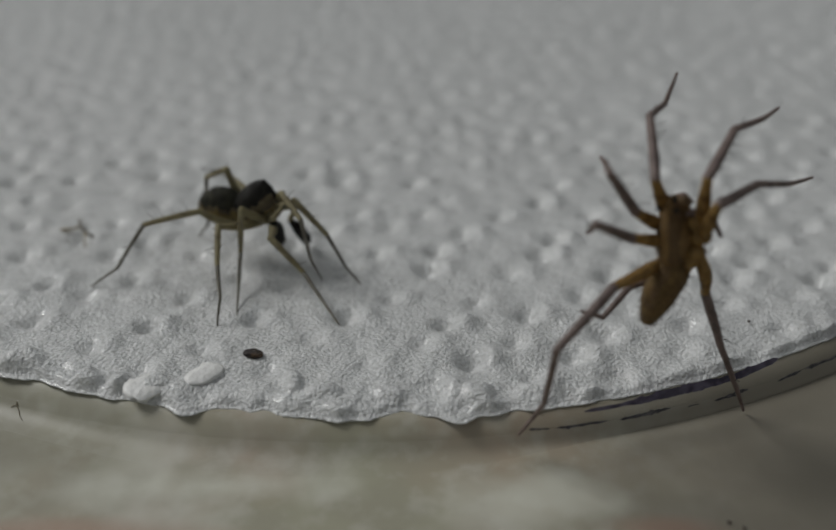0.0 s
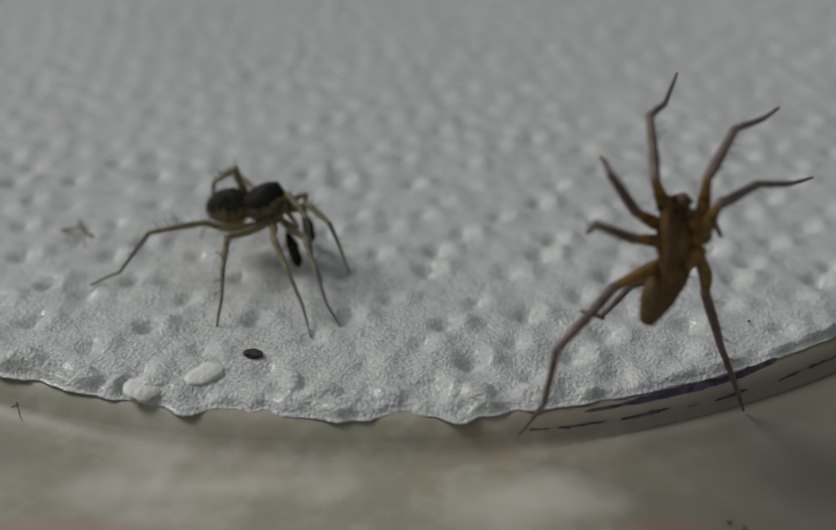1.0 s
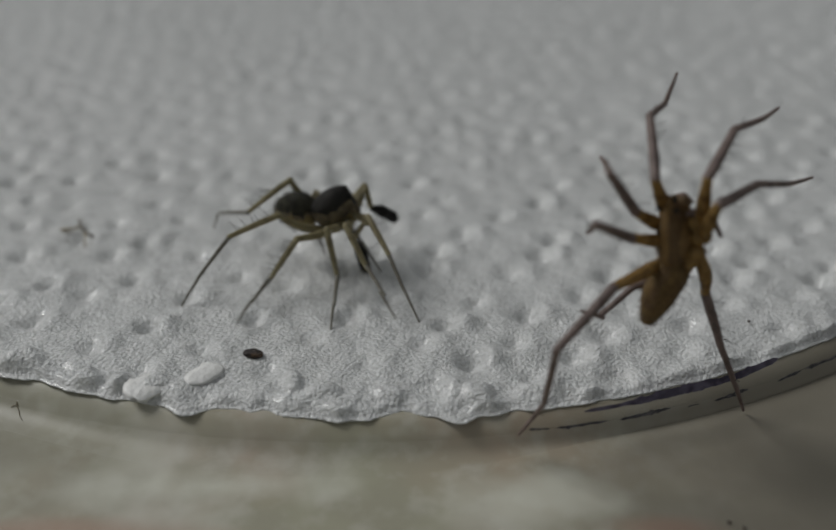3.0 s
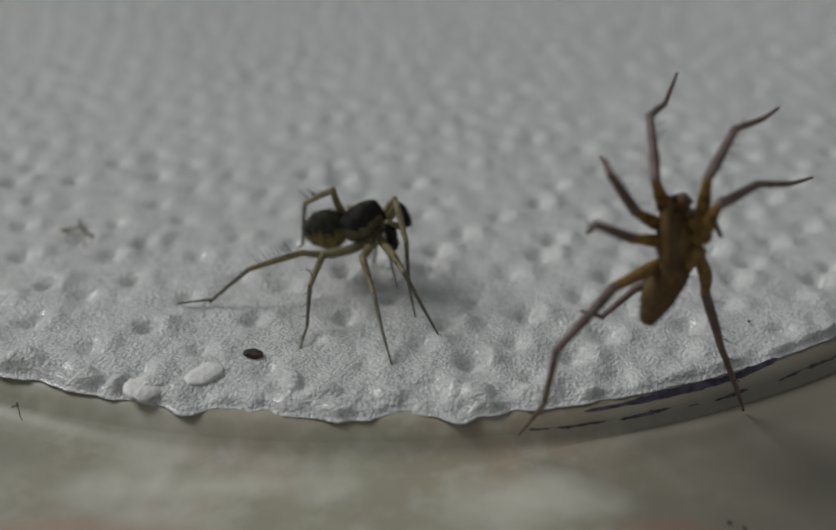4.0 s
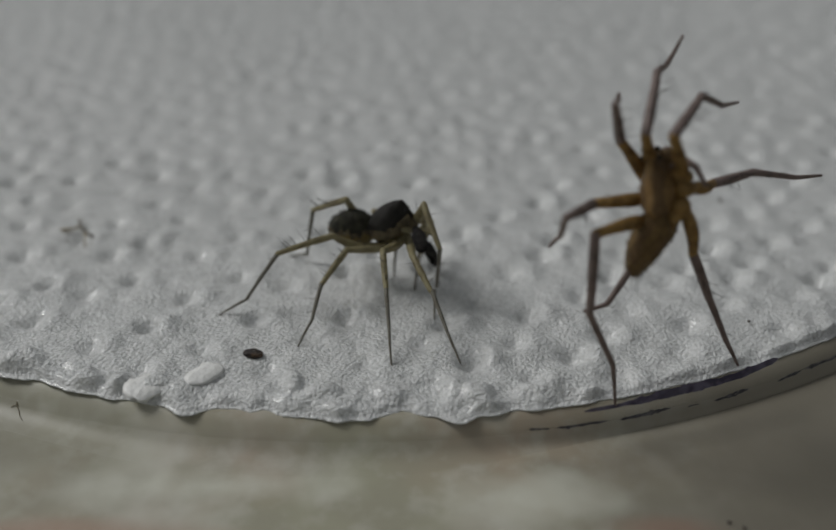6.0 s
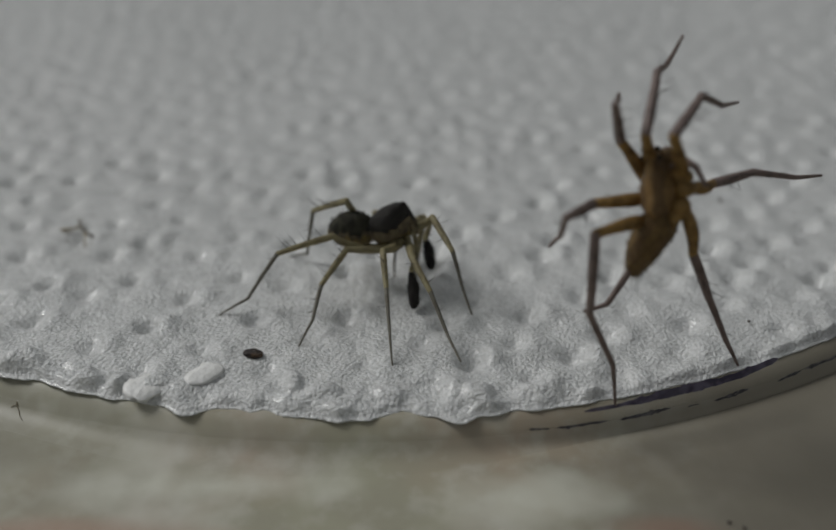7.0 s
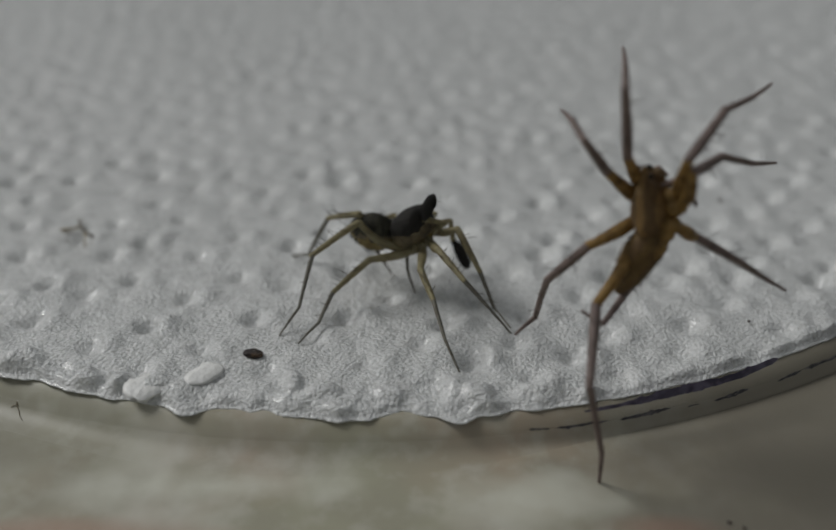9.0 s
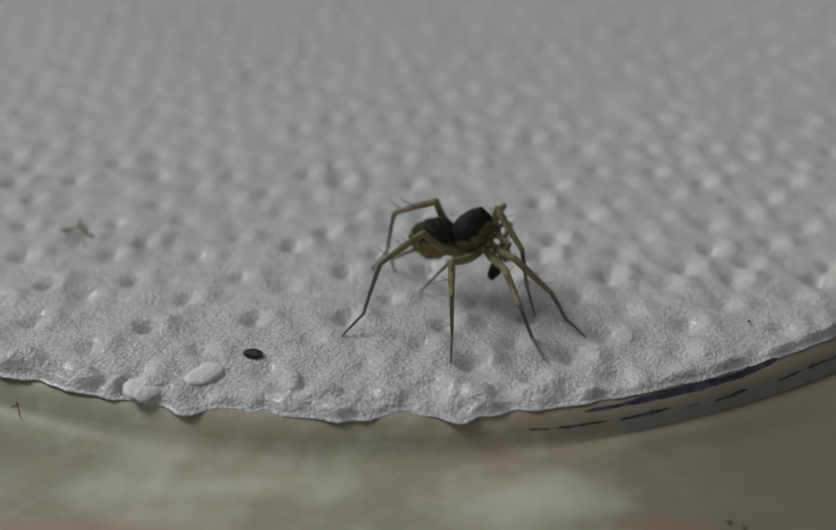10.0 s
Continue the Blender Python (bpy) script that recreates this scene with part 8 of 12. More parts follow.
    walk(male['L4_tibia'], [(0,mm(.47,.98,2.46,-5.3,15.7,144)), (0.3,mm(.5,.92,2.47,-9,24.1,142.1)), (0.5,mm(.58,.91,2.47,-7.9,24.1,139.4)), (0.8,mm(.52,.88,2.47,-6.3,19.6,143.9)), (1,mm(.26,.93,2.45,-9.2,27.8,145.2)), (1.2,mm(.27,.87,2.46,-7.7,19.5,135.6)), (1.3,mm(.16,.92,2.44,-8.2,21.1,133.4)), (1.5,mm(-.5,.51,2.3,-4.9,17.3,155.3)), (1.8,mm(-1.58,.95,1.66,7.5,21.4,-179.3)), (2,mm(-2.28,0,.86,22.7,-4.6,-158.9)), (2.2,mm(-2.38,-.13,.64,9.8,-7.2,-157.7)), (2.5,mm(-2.3,-.14,.78,7.7,-9.7,-156)), (2.7,mm(-1.6,-.28,1.55,20.2,-6.7,-143.6)), (2.85,mm(-1.37,1.19,1.77,8.6,27.7,-176)), (3.05,mm(-.77,1.63,2,3.3,5.3,-165.9)), (3.25,mm(-1.07,1.62,1.85,-1.8,-3.1,-168.4)), (3.5,mm(-.88,1.56,1.97,3.2,7.6,-179.8)), (3.68,mm(-.9,1.39,2.01,1.7,12.6,163.1)), (3.8,mm(-1.02,1.02,2.03,-2.1,22.8,149.3)), (4,mm(.43,.73,2.48,-2.3,21.4,147.8)), (4.2,mm(.02,.9,2.42,-3,19.8,146.7)), (4.5,mm(-.93,.98,2.08,-8.6,24.1,145.2)), (4.7,mm(-.68,.99,2.2,-7.8,24,139.3)), (5,mm(-.51,.78,2.28,-3.1,12.2,152)), (5.2,mm(-.53,.75,2.28,-2.4,9.6,155.2)), (5.5,mm(-.51,.81,2.28,-3.8,14.4,147.6)), (6.8,mm(-.61,.76,2.25,-4.8,16.9,148.6)), (7,mm(-.62,.85,2.23,-5.1,18.8,144.8)), (7.1,mm(-.86,.75,2.14,-5.5,18,142.9)), (7.2,mm(-1.5,.87,1.73,-12.2,25.4,141.5)), (7.4,mm(-.76,.67,2.19,-3,14.4,151.6)), (7.5,mm(-.97,.7,2.09,-2.8,10.6,144.7)), (7.7,mm(-1.19,.76,1.96,-6.2,16.9,137.8)), (8,mm(-.99,.93,2.06,-8.7,22.2,129.9)), (8.5,mm(-.96,1.04,2.06,-7.8,23.3,129.5)), (9,mm(-1.23,.87,1.92,-6.1,16.7,135)), (9.2,mm(-1.17,.91,1.96,-6,17.4,134)), (9.4,mm(-1.27,1.21,1.84,-6.2,23,129.9)), (9.5,mm(-1.94,.83,1.34,-4.3,11.5,148.3)), (9.6,mm(-1.36,1.18,1.79,-3.2,15.6,138.1)), (9.8,mm(-1.36,1.25,1.77,-3.9,18.4,135.1)), (9.9,mm(.09,.94,2.42,-2.6,7.1,156.5)), (9.967,mm(.37,1.03,2.45,-1.3,5.1,153.3)), (10,mm(.37,1.03,2.45,-1.3,5.1,153.3))])
    walk(male['L4_metatarsus'], [(0,mm(-2.23,2.95,1.52,55.2,55.9,-137)), (0.3,mm(-2,2.86,1.05,64.2,53.7,-127.9)), (0.5,mm(-1.83,2.97,1.06,59.3,58.5,-138.7)), (0.8,mm(-2.13,2.81,1.31,52.1,59.5,-141.6)), (1,mm(-2.27,2.68,.83,-6.1,60.9,157.4)), (1.2,mm(-2.07,3.16,1.3,43.4,52.2,-152.3)), (1.3,mm(-2.07,3.28,1.18,49.5,53.2,-149.3)), (1.5,mm(-3.51,1.9,1.27,25,57.5,-159.7)), (1.8,mm(-4.81,.9,.4,-4.1,8,133.5)), (2,mm(-5.51,-1.25,1.14,20.4,23.4,-145.6)), (2.2,mm(-5.57,-1.44,1.08,-15,15.5,-145.2)), (2.5,mm(-5.43,-1.53,1.37,-14.7,13.8,-145.1)), (2.7,mm(-4.38,-2.33,1.96,-2.5,26,-131.2)), (2.85,mm(-4.44,.98,.16,-1.7,8.6,154.5)), (3.05,mm(-4.12,.79,1.68,-5.6,14.3,140.6)), (3.25,mm(-4.46,.92,2.04,-24.5,52.4,131.8)), (3.5,mm(-4.32,1.55,1.51,-13.7,44.6,138.5)), (3.68,mm(-4.14,2.37,1.26,-4.4,41.8,148.7)), (3.8,mm(-3.77,2.65,.68,3.5,49.7,159.4)), (4,mm(-2.3,2.45,1.21,29.1,60.1,-173.3)), (4.2,mm(-2.71,2.7,1.24,14.4,58,172.5)), (4.5,mm(-3.53,2.78,.66,-7.8,57.6,156.3)), (4.7,mm(-3.08,3.06,.78,-6.1,59.9,150.8)), (5,mm(-3.5,2.37,1.55,25.8,53.2,-162.5)), (5.2,mm(-3.64,2.19,1.7,25.7,52.2,-159.4)), (5.5,mm(-3.35,2.61,1.42,26.6,53.9,-165.4)), (6.8,mm(-3.45,2.49,1.24,31.3,55.9,-158.9)), (7,mm(-3.31,2.75,1.11,29,58.2,-166.6)), (7.1,mm(-3.5,2.74,1.07,30.6,57.2,-164.6)), (7.2,mm(-3.96,2.82,.25,-4.9,57.5,162.5)), (7.4,mm(-3.72,2.27,1.33,6.2,47.9,172)), (7.5,mm(-3.75,2.68,1.45,16.9,38.1,-174.5)), (7.7,mm(-3.65,2.99,.95,19.7,46.1,-175.3)), (8,mm(-3.05,3.39,.75,24.9,43.4,-174.1)), (8.5,mm(-2.98,3.5,.69,21.7,46.9,177.3)), (9,mm(-3.58,3.22,.92,14.9,41,177.4)), (9.2,mm(-3.47,3.29,.92,12,36.5,173.1)), (9.4,mm(-3.32,3.66,.48,7.9,38.2,158)), (9.5,mm(-4.83,2.61,.64,-3.3,35.3,163.1)), (9.6,mm(-3.85,3.41,.85,6.8,38.7,160.6)), (9.8,mm(-3.7,3.57,.67,7.1,40.7,158.2)), (9.9,mm(-3.07,2.32,1.99,8.3,55.4,-173.6)), (9.967,mm(-2.72,2.58,2.14,3.8,49.7,172.7)), (10,mm(-2.72,2.58,2.14,3.8,49.7,172.7))])
    walk(male['L4_tarsus'], [(0,mm(-3.55,1.72,-1.14,-2,29.4,158.9)), (0.3,mm(-3.17,1.36,-1.53,-6.3,31.3,151.4)), (0.5,mm(-3.09,1.86,-1.68,-4.1,35.8,151.2)), (0.8,mm(-3.4,1.8,-1.46,-.7,27.5,160.7)), (1,mm(-3.71,3.28,-1.98,41.1,23.2,-130)), (1.2,mm(-3.81,2.25,-1.24,-4.1,44.3,151.7)), (1.3,mm(-3.72,2.29,-1.39,-6.8,38.4,144.2)), (1.5,mm(-5.13,1.3,-1.44,-.7,11,167.5)), (1.8,mm(-7,3.21,-.05,171.8,84.7,-27.2)), (2,mm(-7.94,-2.91,-.13,71.5,9.7,-158)), (2.2,mm(-8.11,-3.2,.22,107.4,-1.6,-150.2)), (2.5,mm(-7.98,-3.31,.6,91.7,.4,-153.5)), (2.7,mm(-6.28,-4.5,.55,40,9.8,-143.5)), (2.85,mm(-7.3,2.35,-.32,-2.3,20.4,159.3)), (3.05,mm(-6.53,2.77,.89,-4.4,59.7,157.1)), (3.25,mm(-5.77,2.38,-.51,-15.9,60.9,143.7)), (3.5,mm(-6.03,3.06,-.74,-9.4,52,145.7)), (3.68,mm(-6.18,3.61,-.88,-3,49.4,151.3)), (3.8,mm(-5.71,3.38,-1.76,-1.1,13.2,150)), (4,mm(-3.89,2.27,-1.57,-9.5,31.8,136.3)), (4.2,mm(-4.39,2.92,-1.48,.7,16.4,158.2)), (4.5,mm(-5.11,3.47,-2.05,-10.8,-7.8,-139.8)), (4.7,mm(-4.48,3.85,-1.99,.6,.8,-161.8)), (5,mm(-5.34,1.79,-1.02,.1,-.7,159.8)), (5.2,mm(-5.48,1.49,-.84,.4,-3.6,162.4)), (5.5,mm(-5.18,2.13,-1.18,-.2,1.8,155.8)), (6.8,mm(-5.13,1.85,-1.42,-.4,2.4,156.4)), (7,mm(-4.96,2.36,-1.61,-.8,7.6,154)), (7.1,mm(-5.17,2.28,-1.63,-1.3,6.7,149.2)), (7.2,mm(-5.6,3.34,-2.46,-32.8,-18.9,-128.4)), (7.4,mm(-5.85,2.57,-1.05,-.4,-5.4,167.6)), (7.5,mm(-6.26,2.43,-.53,-2.8,6.6,136.5)), (7.7,mm(-5.87,2.81,-1.36,-.9,4.9,147.8)), (8,mm(-5.37,3.15,-1.46,-5.9,17.7,133.2)), (8.5,mm(-5.18,3.6,-1.66,-2.8,10.8,134.1)), (9,mm(-6,3.33,-1.18,-.9,6.3,146.8)), (9.2,mm(-6.03,3.6,-.99,-1.1,7,144.6)), (9.4,mm(-5.66,4.61,-1.5,-1.3,9.1,137.3)), (9.5,mm(-7.34,3.38,-1.21,-36.6,-31.2,-136.1)), (9.6,mm(-6.21,4.24,-1.16,-1.4,9.6,141.3)), (9.8,mm(-5.96,4.47,-1.42,-1.8,12,138.7)), (9.9,mm(-4.89,2.12,-.65,7.8,7.8,-138.5)), (9.967,mm(-4.78,2.84,-.31,7.5,9.2,-152.6)), (10,mm(-4.78,2.84,-.31,7.5,9.2,-152.6))])
    walk(male['R_palp_femur'], [(0,mm(2.45,-.36,-.7,16,-20.3,-37.2)), (0.3,mm(2.45,-.36,-.7,-28.4,25,-55.4)), (0.5,mm(2.45,-.36,-.7,-98.4,28.4,-94.9)), (0.8,mm(2.45,-.36,-.7,-98.2,33,-95.4)), (1,mm(2.45,-.36,-.7,-34.8,28.1,-58.8)), (1.2,mm(2.45,-.36,-.7,4.5,-8.2,-19.5)), (1.3,mm(2.45,-.36,-.7,8.7,-15.3,-25.9)), (1.5,mm(2.45,-.36,-.7,23.4,-34.8,-36.3)), (1.8,mm(2.45,-.36,-.7,22.8,-35.9,-34.9)), (2,mm(2.45,-.36,-.7,23.1,-45.5,-30.5)), (2.2,mm(2.45,-.36,-.7,13.8,-20.1,-32.9)), (2.5,mm(2.45,-.36,-.7,-.1,2.1,-60.5)), (2.7,mm(2.45,-.36,-.7,-64.7,40.9,-74.5)), (2.85,mm(2.45,-.36,-.7,-64.5,42.2,-73.9)), (3.05,mm(2.45,-.36,-.7,8.9,-4.4,-54.9)), (3.25,mm(2.45,-.36,-.7,4.4,-8.4,-18.7)), (3.5,mm(2.45,-.36,-.7,5.1,-11.3,-17.9)), (3.68,mm(2.45,-.36,-.7,13.7,-9,-52.4)), (3.8,mm(2.45,-.36,-.7,4.7,-7.2,-23.2)), (4,mm(2.45,-.36,-.7,.8,3.2,-19)), (4.2,mm(2.45,-.36,-.7,10.1,-14.4,-31.2)), (4.5,mm(2.45,-.36,-.7,13.1,-18.9,-32.7)), (4.7,mm(2.45,-.36,-.7,14.7,-21,-33.6)), (5,mm(2.45,-.36,-.7,22.9,-38.4,-33.5)), (5.2,mm(2.45,-.36,-.7,17.3,-26.5,-33.2)), (5.5,mm(2.45,-.36,-.7,14.8,-21.2,-33.7)), (6.8,mm(2.45,-.36,-.7,-94.7,34.3,-93.7)), (7,mm(2.45,-.36,-.7,-98.5,28,-94.9)), (7.1,mm(2.45,-.36,-.7,-101.1,40.3,-98.1)), (7.2,mm(2.45,-.36,-.7,-40.6,51.8,-49.5)), (7.4,mm(2.45,-.36,-.7,.8,1.5,-59.9)), (7.5,mm(2.45,-.36,-.7,11.2,-6.7,-53.2)), (7.7,mm(2.45,-.36,-.7,24.6,-19.6,-52.1)), (8,mm(2.45,-.36,-.7,32,-16.6,-64.2)), (8.5,mm(2.45,-.36,-.7,34.7,-17.3,-65.7)), (9,mm(2.45,-.36,-.7,24,-35.7,-36.6)), (9.2,mm(2.45,-.36,-.7,20.7,-30,-35.8)), (9.4,mm(2.45,-.36,-.7,19.5,-29.1,-34.7)), (9.5,mm(2.45,-.36,-.7,9.9,-10.4,-38.4)), (9.6,mm(2.45,-.36,-.7,14.2,-22.1,-31.6)), (9.8,mm(2.45,-.36,-.7,14.6,-21.4,-33.2)), (9.9,mm(2.45,-.36,-.7,-1.7,4,-47.7)), (9.967,mm(2.45,-.36,-.7,-8.1,6.9,-60.4)), (10,mm(2.45,-.36,-.7,-8.1,6.9,-60.4))])
    walk(male['R_palp_tibia'], [(0,mm(3.53,-1.18,-.2,-172.6,24.7,-160.4)), (0.3,mm(3.2,-1.44,-1.31,163.8,33.5,153.4)), (0.5,mm(2.34,-1.63,-1.39,-141.4,40.8,-129.2)), (0.8,mm(2.33,-1.57,-1.49,-142,44.8,-132.1)), (1,mm(3.11,-1.45,-1.38,164,30.7,152)), (1.2,mm(3.8,-.84,-.49,166.1,-30,-157.4)), (1.3,mm(3.71,-.97,-.32,170.4,-22.7,-161.1)), (1.5,mm(3.41,-1.06,.13,-169.8,-63.6,166.7)), (1.8,mm(3.41,-1.03,.15,-166.5,-28.8,149.7)), (2,mm(3.32,-.88,.33,-146.9,-51.7,138)), (2.2,mm(3.59,-1.1,-.2,163.5,-44.9,-159.9)), (2.5,mm(3.16,-1.62,-.75,169.5,31,161.7)), (2.7,mm(2.74,-1.42,-1.65,168.9,42.7,164.5)), (2.85,mm(2.75,-1.39,-1.67,168.5,43.1,164)), (3.05,mm(3.28,-1.54,-.59,175.7,35.3,173.9)), (3.25,mm(3.81,-.82,-.49,164.2,-29.5,-153.8)), (3.5,mm(3.8,-.8,-.42,166,-21.5,-150.5)), (3.68,mm(3.32,-1.49,-.47,-176.3,35.8,-172.4)), (3.8,mm(3.77,-.93,-.52,166.8,-40.1,-163.1)), (4,mm(3.82,-.83,-.78,157.3,-51.7,-154.3)), (4.2,mm(3.65,-1.09,-.34,-177.3,-45.8,173.5)), (4.5,mm(3.6,-1.1,-.23,-177.6,-40.7,173.2)), (4.7,mm(3.58,-1.11,-.18,-175,-39.3,168.9)), (5,mm(3.4,-.99,.2,-164.5,-28.5,145.9)), (5.2,mm(3.54,-1.07,-.05,-154.8,-39.4,140.7)), (5.5,mm(3.57,-1.11,-.18,-135.5,-44.7,123.4)), (6.8,mm(2.37,-1.56,-1.52,-143.6,46.9,-134.7)), (7,mm(2.34,-1.64,-1.38,-150.9,41.8,-139.8)), (7.1,mm(2.29,-1.45,-1.64,-147.1,49.9,-139.8)), (7.2,mm(3.03,-1.04,-1.84,160.2,36.7,149.7)), (7.4,mm(3.18,-1.61,-.74,175.1,36,172.9)), (7.5,mm(3.31,-1.51,-.53,174,33.5,170.7)), (7.7,mm(3.29,-1.44,-.21,-179.8,18.2,-175.2)), (8,mm(3.05,-1.61,-.29,177.1,20.6,175.2)), (8.5,mm(3.02,-1.62,-.27,178.2,19.1,178.4)), (9,mm(3.4,-1.06,.15,-171.1,-23.3,153.6)), (9.2,mm(3.47,-1.09,.02,-170.2,-30.1,157)), (9.4,mm(3.49,-1.08,0,-167.3,-30.7,152.4)), (9.5,mm(3.57,-1.25,-.44,-177.6,60.5,-177.5)), (9.6,mm(3.59,-1.06,-.16,-165.3,31,-151.6)), (9.8,mm(3.58,-1.1,-.17,-166.9,29.1,-152.9)), (9.9,mm(3.42,-1.43,-.8,171.5,46.9,168.9)), (9.967,mm(3.16,-1.61,-.87,172.3,36.9,168.4)), (10,mm(3.16,-1.61,-.87,172.3,36.9,168.4))])
    walk(male['R_palp_bulb'], [(0,mm(2.42,-1.58,-.74,145.8,65.9,142.8)), (0.3,mm(2.23,-.96,-2.03,-65.7,57.6,-70.7)), (0.5,mm(1.72,-2.39,-2.24,-93.1,25.7,-92.4)), (0.8,mm(1.72,-2.26,-2.41,-88.1,26.4,-90.4)), (1,mm(2.13,-.93,-2.05,-70,37.9,-79)), (1.2,mm(2.76,-1.27,.15,-164.7,79.2,-165.3)), (1.3,mm(2.57,-1.36,.18,132.1,78.6,130.7)), (1.5,mm(2.85,-.93,1.29,95.9,80.1,94.7)), (1.8,mm(2.43,-.46,.78,34.6,-56.5,-39.8)), (2,mm(2.73,-.34,1.35,86.9,-11.6,-90.4)), (2.2,mm(2.73,-1.41,.72,88.8,66.9,87.8)), (2.5,mm(2.11,-1.27,-1.42,114.9,83.2,113.6)), (2.7,mm(1.82,-1.16,-2.53,-72.1,27.5,-83.1)), (2.85,mm(1.83,-1.13,-2.56,-70.3,26.9,-82.5)), (3.05,mm(2.23,-1.43,-1.34,-156.1,83,-156.9)), (3.25,mm(2.79,-1.32,.15,139.8,77.1,138.2)), (3.5,mm(2.75,-1.39,.06,137.8,79.6,136.4)), (3.68,mm(2.28,-1.63,-1.23,-96,79.6,-97)), (3.8,mm(2.82,-1.22,.32,127.2,78.7,125.7)), (4,mm(3.09,-1.18,.24,149.8,73.9,148.1)), (4.2,mm(2.75,-.98,.59,145,79.2,143.6)), (4.5,mm(2.62,-.99,.62,127.8,82,126.5)), (4.7,mm(2.59,-.92,.64,179.8,80.8,178.9)), (5,mm(2.45,-.35,.82,19.1,-29,-34.2)), (5.2,mm(2.76,-.43,.77,23.7,-36.4,-35.7)), (5.5,mm(3.07,-.34,.74,44.1,-13.2,-76.3)), (6.8,mm(1.75,-2.19,-2.47,-105,21.7,-96.4)), (7,mm(1.6,-2.26,-2.25,-114.4,22,-100.1)), (7.1,mm(1.65,-1.99,-2.63,-109,15.2,-95.7)), (7.2,mm(2.13,-.52,-2.62,-103.2,20.2,-95.4)), (7.4,mm(2.13,-1.48,-1.5,-177.8,66.8,-178)), (7.5,mm(2.24,-1.34,-1.25,159.2,64,156.7)), (7.7,mm(2.06,-1.54,-.62,146.3,65,143.1)), (8,mm(1.84,-1.51,-.74,129.8,60.9,125.4)), (8.5,mm(1.79,-1.59,-.69,120.1,59.2,115.8)), (9,mm(2.33,-.53,.66,28,-51,-34.3)), (9.2,mm(2.43,-.65,.68,29.8,-47.8,-37.6)), (9.4,mm(2.5,-.56,.67,48.2,-44.9,-58)), (9.5,mm(2.93,-1.27,-1.57,174.3,51.8,173)), (9.6,mm(2.61,-1.59,-.83,148.5,46.7,140)), (9.8,mm(2.57,-1.62,-.8,145.1,49,137.2)), (9.9,mm(2.55,-1.26,-1.75,148.4,56.4,143.3)), (9.967,mm(2.14,-1.4,-1.65,155.8,43.8,147.4)), (10,mm(2.14,-1.4,-1.65,155.8,43.8,147.4))])
    walk(male['L_palp_femur'], [(0,mm(2.45,.36,-.7,29.7,41.6,38)), (0.3,mm(2.45,.36,-.7,40.3,50.5,45.7)), (0.5,mm(2.45,.36,-.7,33.4,52.9,37.5)), (0.8,mm(2.45,.36,-.7,50.5,61.2,52.4)), (1,mm(2.45,.36,-.7,3.6,3.4,25)), (1.2,mm(2.45,.36,-.7,-4.4,-29.9,10.6)), (1.3,mm(2.45,.36,-.7,-1.2,-30.2,4.2)), (1.5,mm(2.45,.36,-.7,-5.4,-11.2,32.8)), (1.8,mm(2.45,.36,-.7,-15.2,-28.6,31.2)), (2,mm(2.45,.36,-.7,-9.8,-17.8,33)), (2.2,mm(2.45,.36,-.7,.4,-2.1,41)), (2.5,mm(2.45,.36,-.7,-16.1,-30.2,31.2)), (2.7,mm(2.45,.36,-.7,-2.5,-7.1,31.2)), (2.85,mm(2.45,.36,-.7,-2,-6.2,31.7)), (3.05,mm(2.45,.36,-.7,-17.2,-30.9,32.3)), (3.25,mm(2.45,.36,-.7,7.2,23.4,12.7)), (3.5,mm(2.45,.36,-.7,30,15.5,61.4)), (3.68,mm(2.45,.36,-.7,-17.4,-27.8,35.5)), (3.8,mm(2.45,.36,-.7,9.6,23.7,18.2)), (4,mm(2.45,.36,-.7,6.6,3.8,45.9)), (4.2,mm(2.45,.36,-.7,-12,-20.7,33.8)), (4.5,mm(2.45,.36,-.7,-14.3,-25.9,32.2)), (4.7,mm(2.45,.36,-.7,-11.4,-18.9,35)), (5,mm(2.45,.36,-.7,-26.9,-18.2,60)), (5.2,mm(2.45,.36,-.7,-33.3,-26.7,56.3)), (5.5,mm(2.45,.36,-.7,4.3,3.4,32.2)), (6.8,mm(2.45,.36,-.7,37.8,55.6,41.2)), (7,mm(2.45,.36,-.7,14.7,26.2,26.6)), (7.1,mm(2.45,.36,-.7,7.4,6.7,37.1)), (7.2,mm(2.45,.36,-.7,-1.7,-23.1,7.2)), (7.4,mm(2.45,.36,-.7,-4.6,-9.6,33.6)), (7.5,mm(2.45,.36,-.7,-7.4,-15.6,30.3)), (7.7,mm(2.45,.36,-.7,-11.5,-20.1,33.5)), (8,mm(2.45,.36,-.7,-.8,-3.1,45.8)), (8.5,mm(2.45,.36,-.7,-2.2,-7,29.5)), (9,mm(2.45,.36,-.7,19.2,30.7,30.8)), (9.2,mm(2.45,.36,-.7,18.6,37.2,26)), (9.4,mm(2.45,.36,-.7,20.4,39.3,27.4)), (9.5,mm(2.45,.36,-.7,11.1,5.1,56.5)), (9.6,mm(2.45,.36,-.7,13.6,14,38.9)), (9.8,mm(2.45,.36,-.7,17,19.1,38.2)), (9.9,mm(2.45,.36,-.7,29.7,32.1,44)), (9.967,mm(2.45,.36,-.7,33.7,39.5,43.8)), (10,mm(2.45,.36,-.7,33.7,39.5,43.8))])
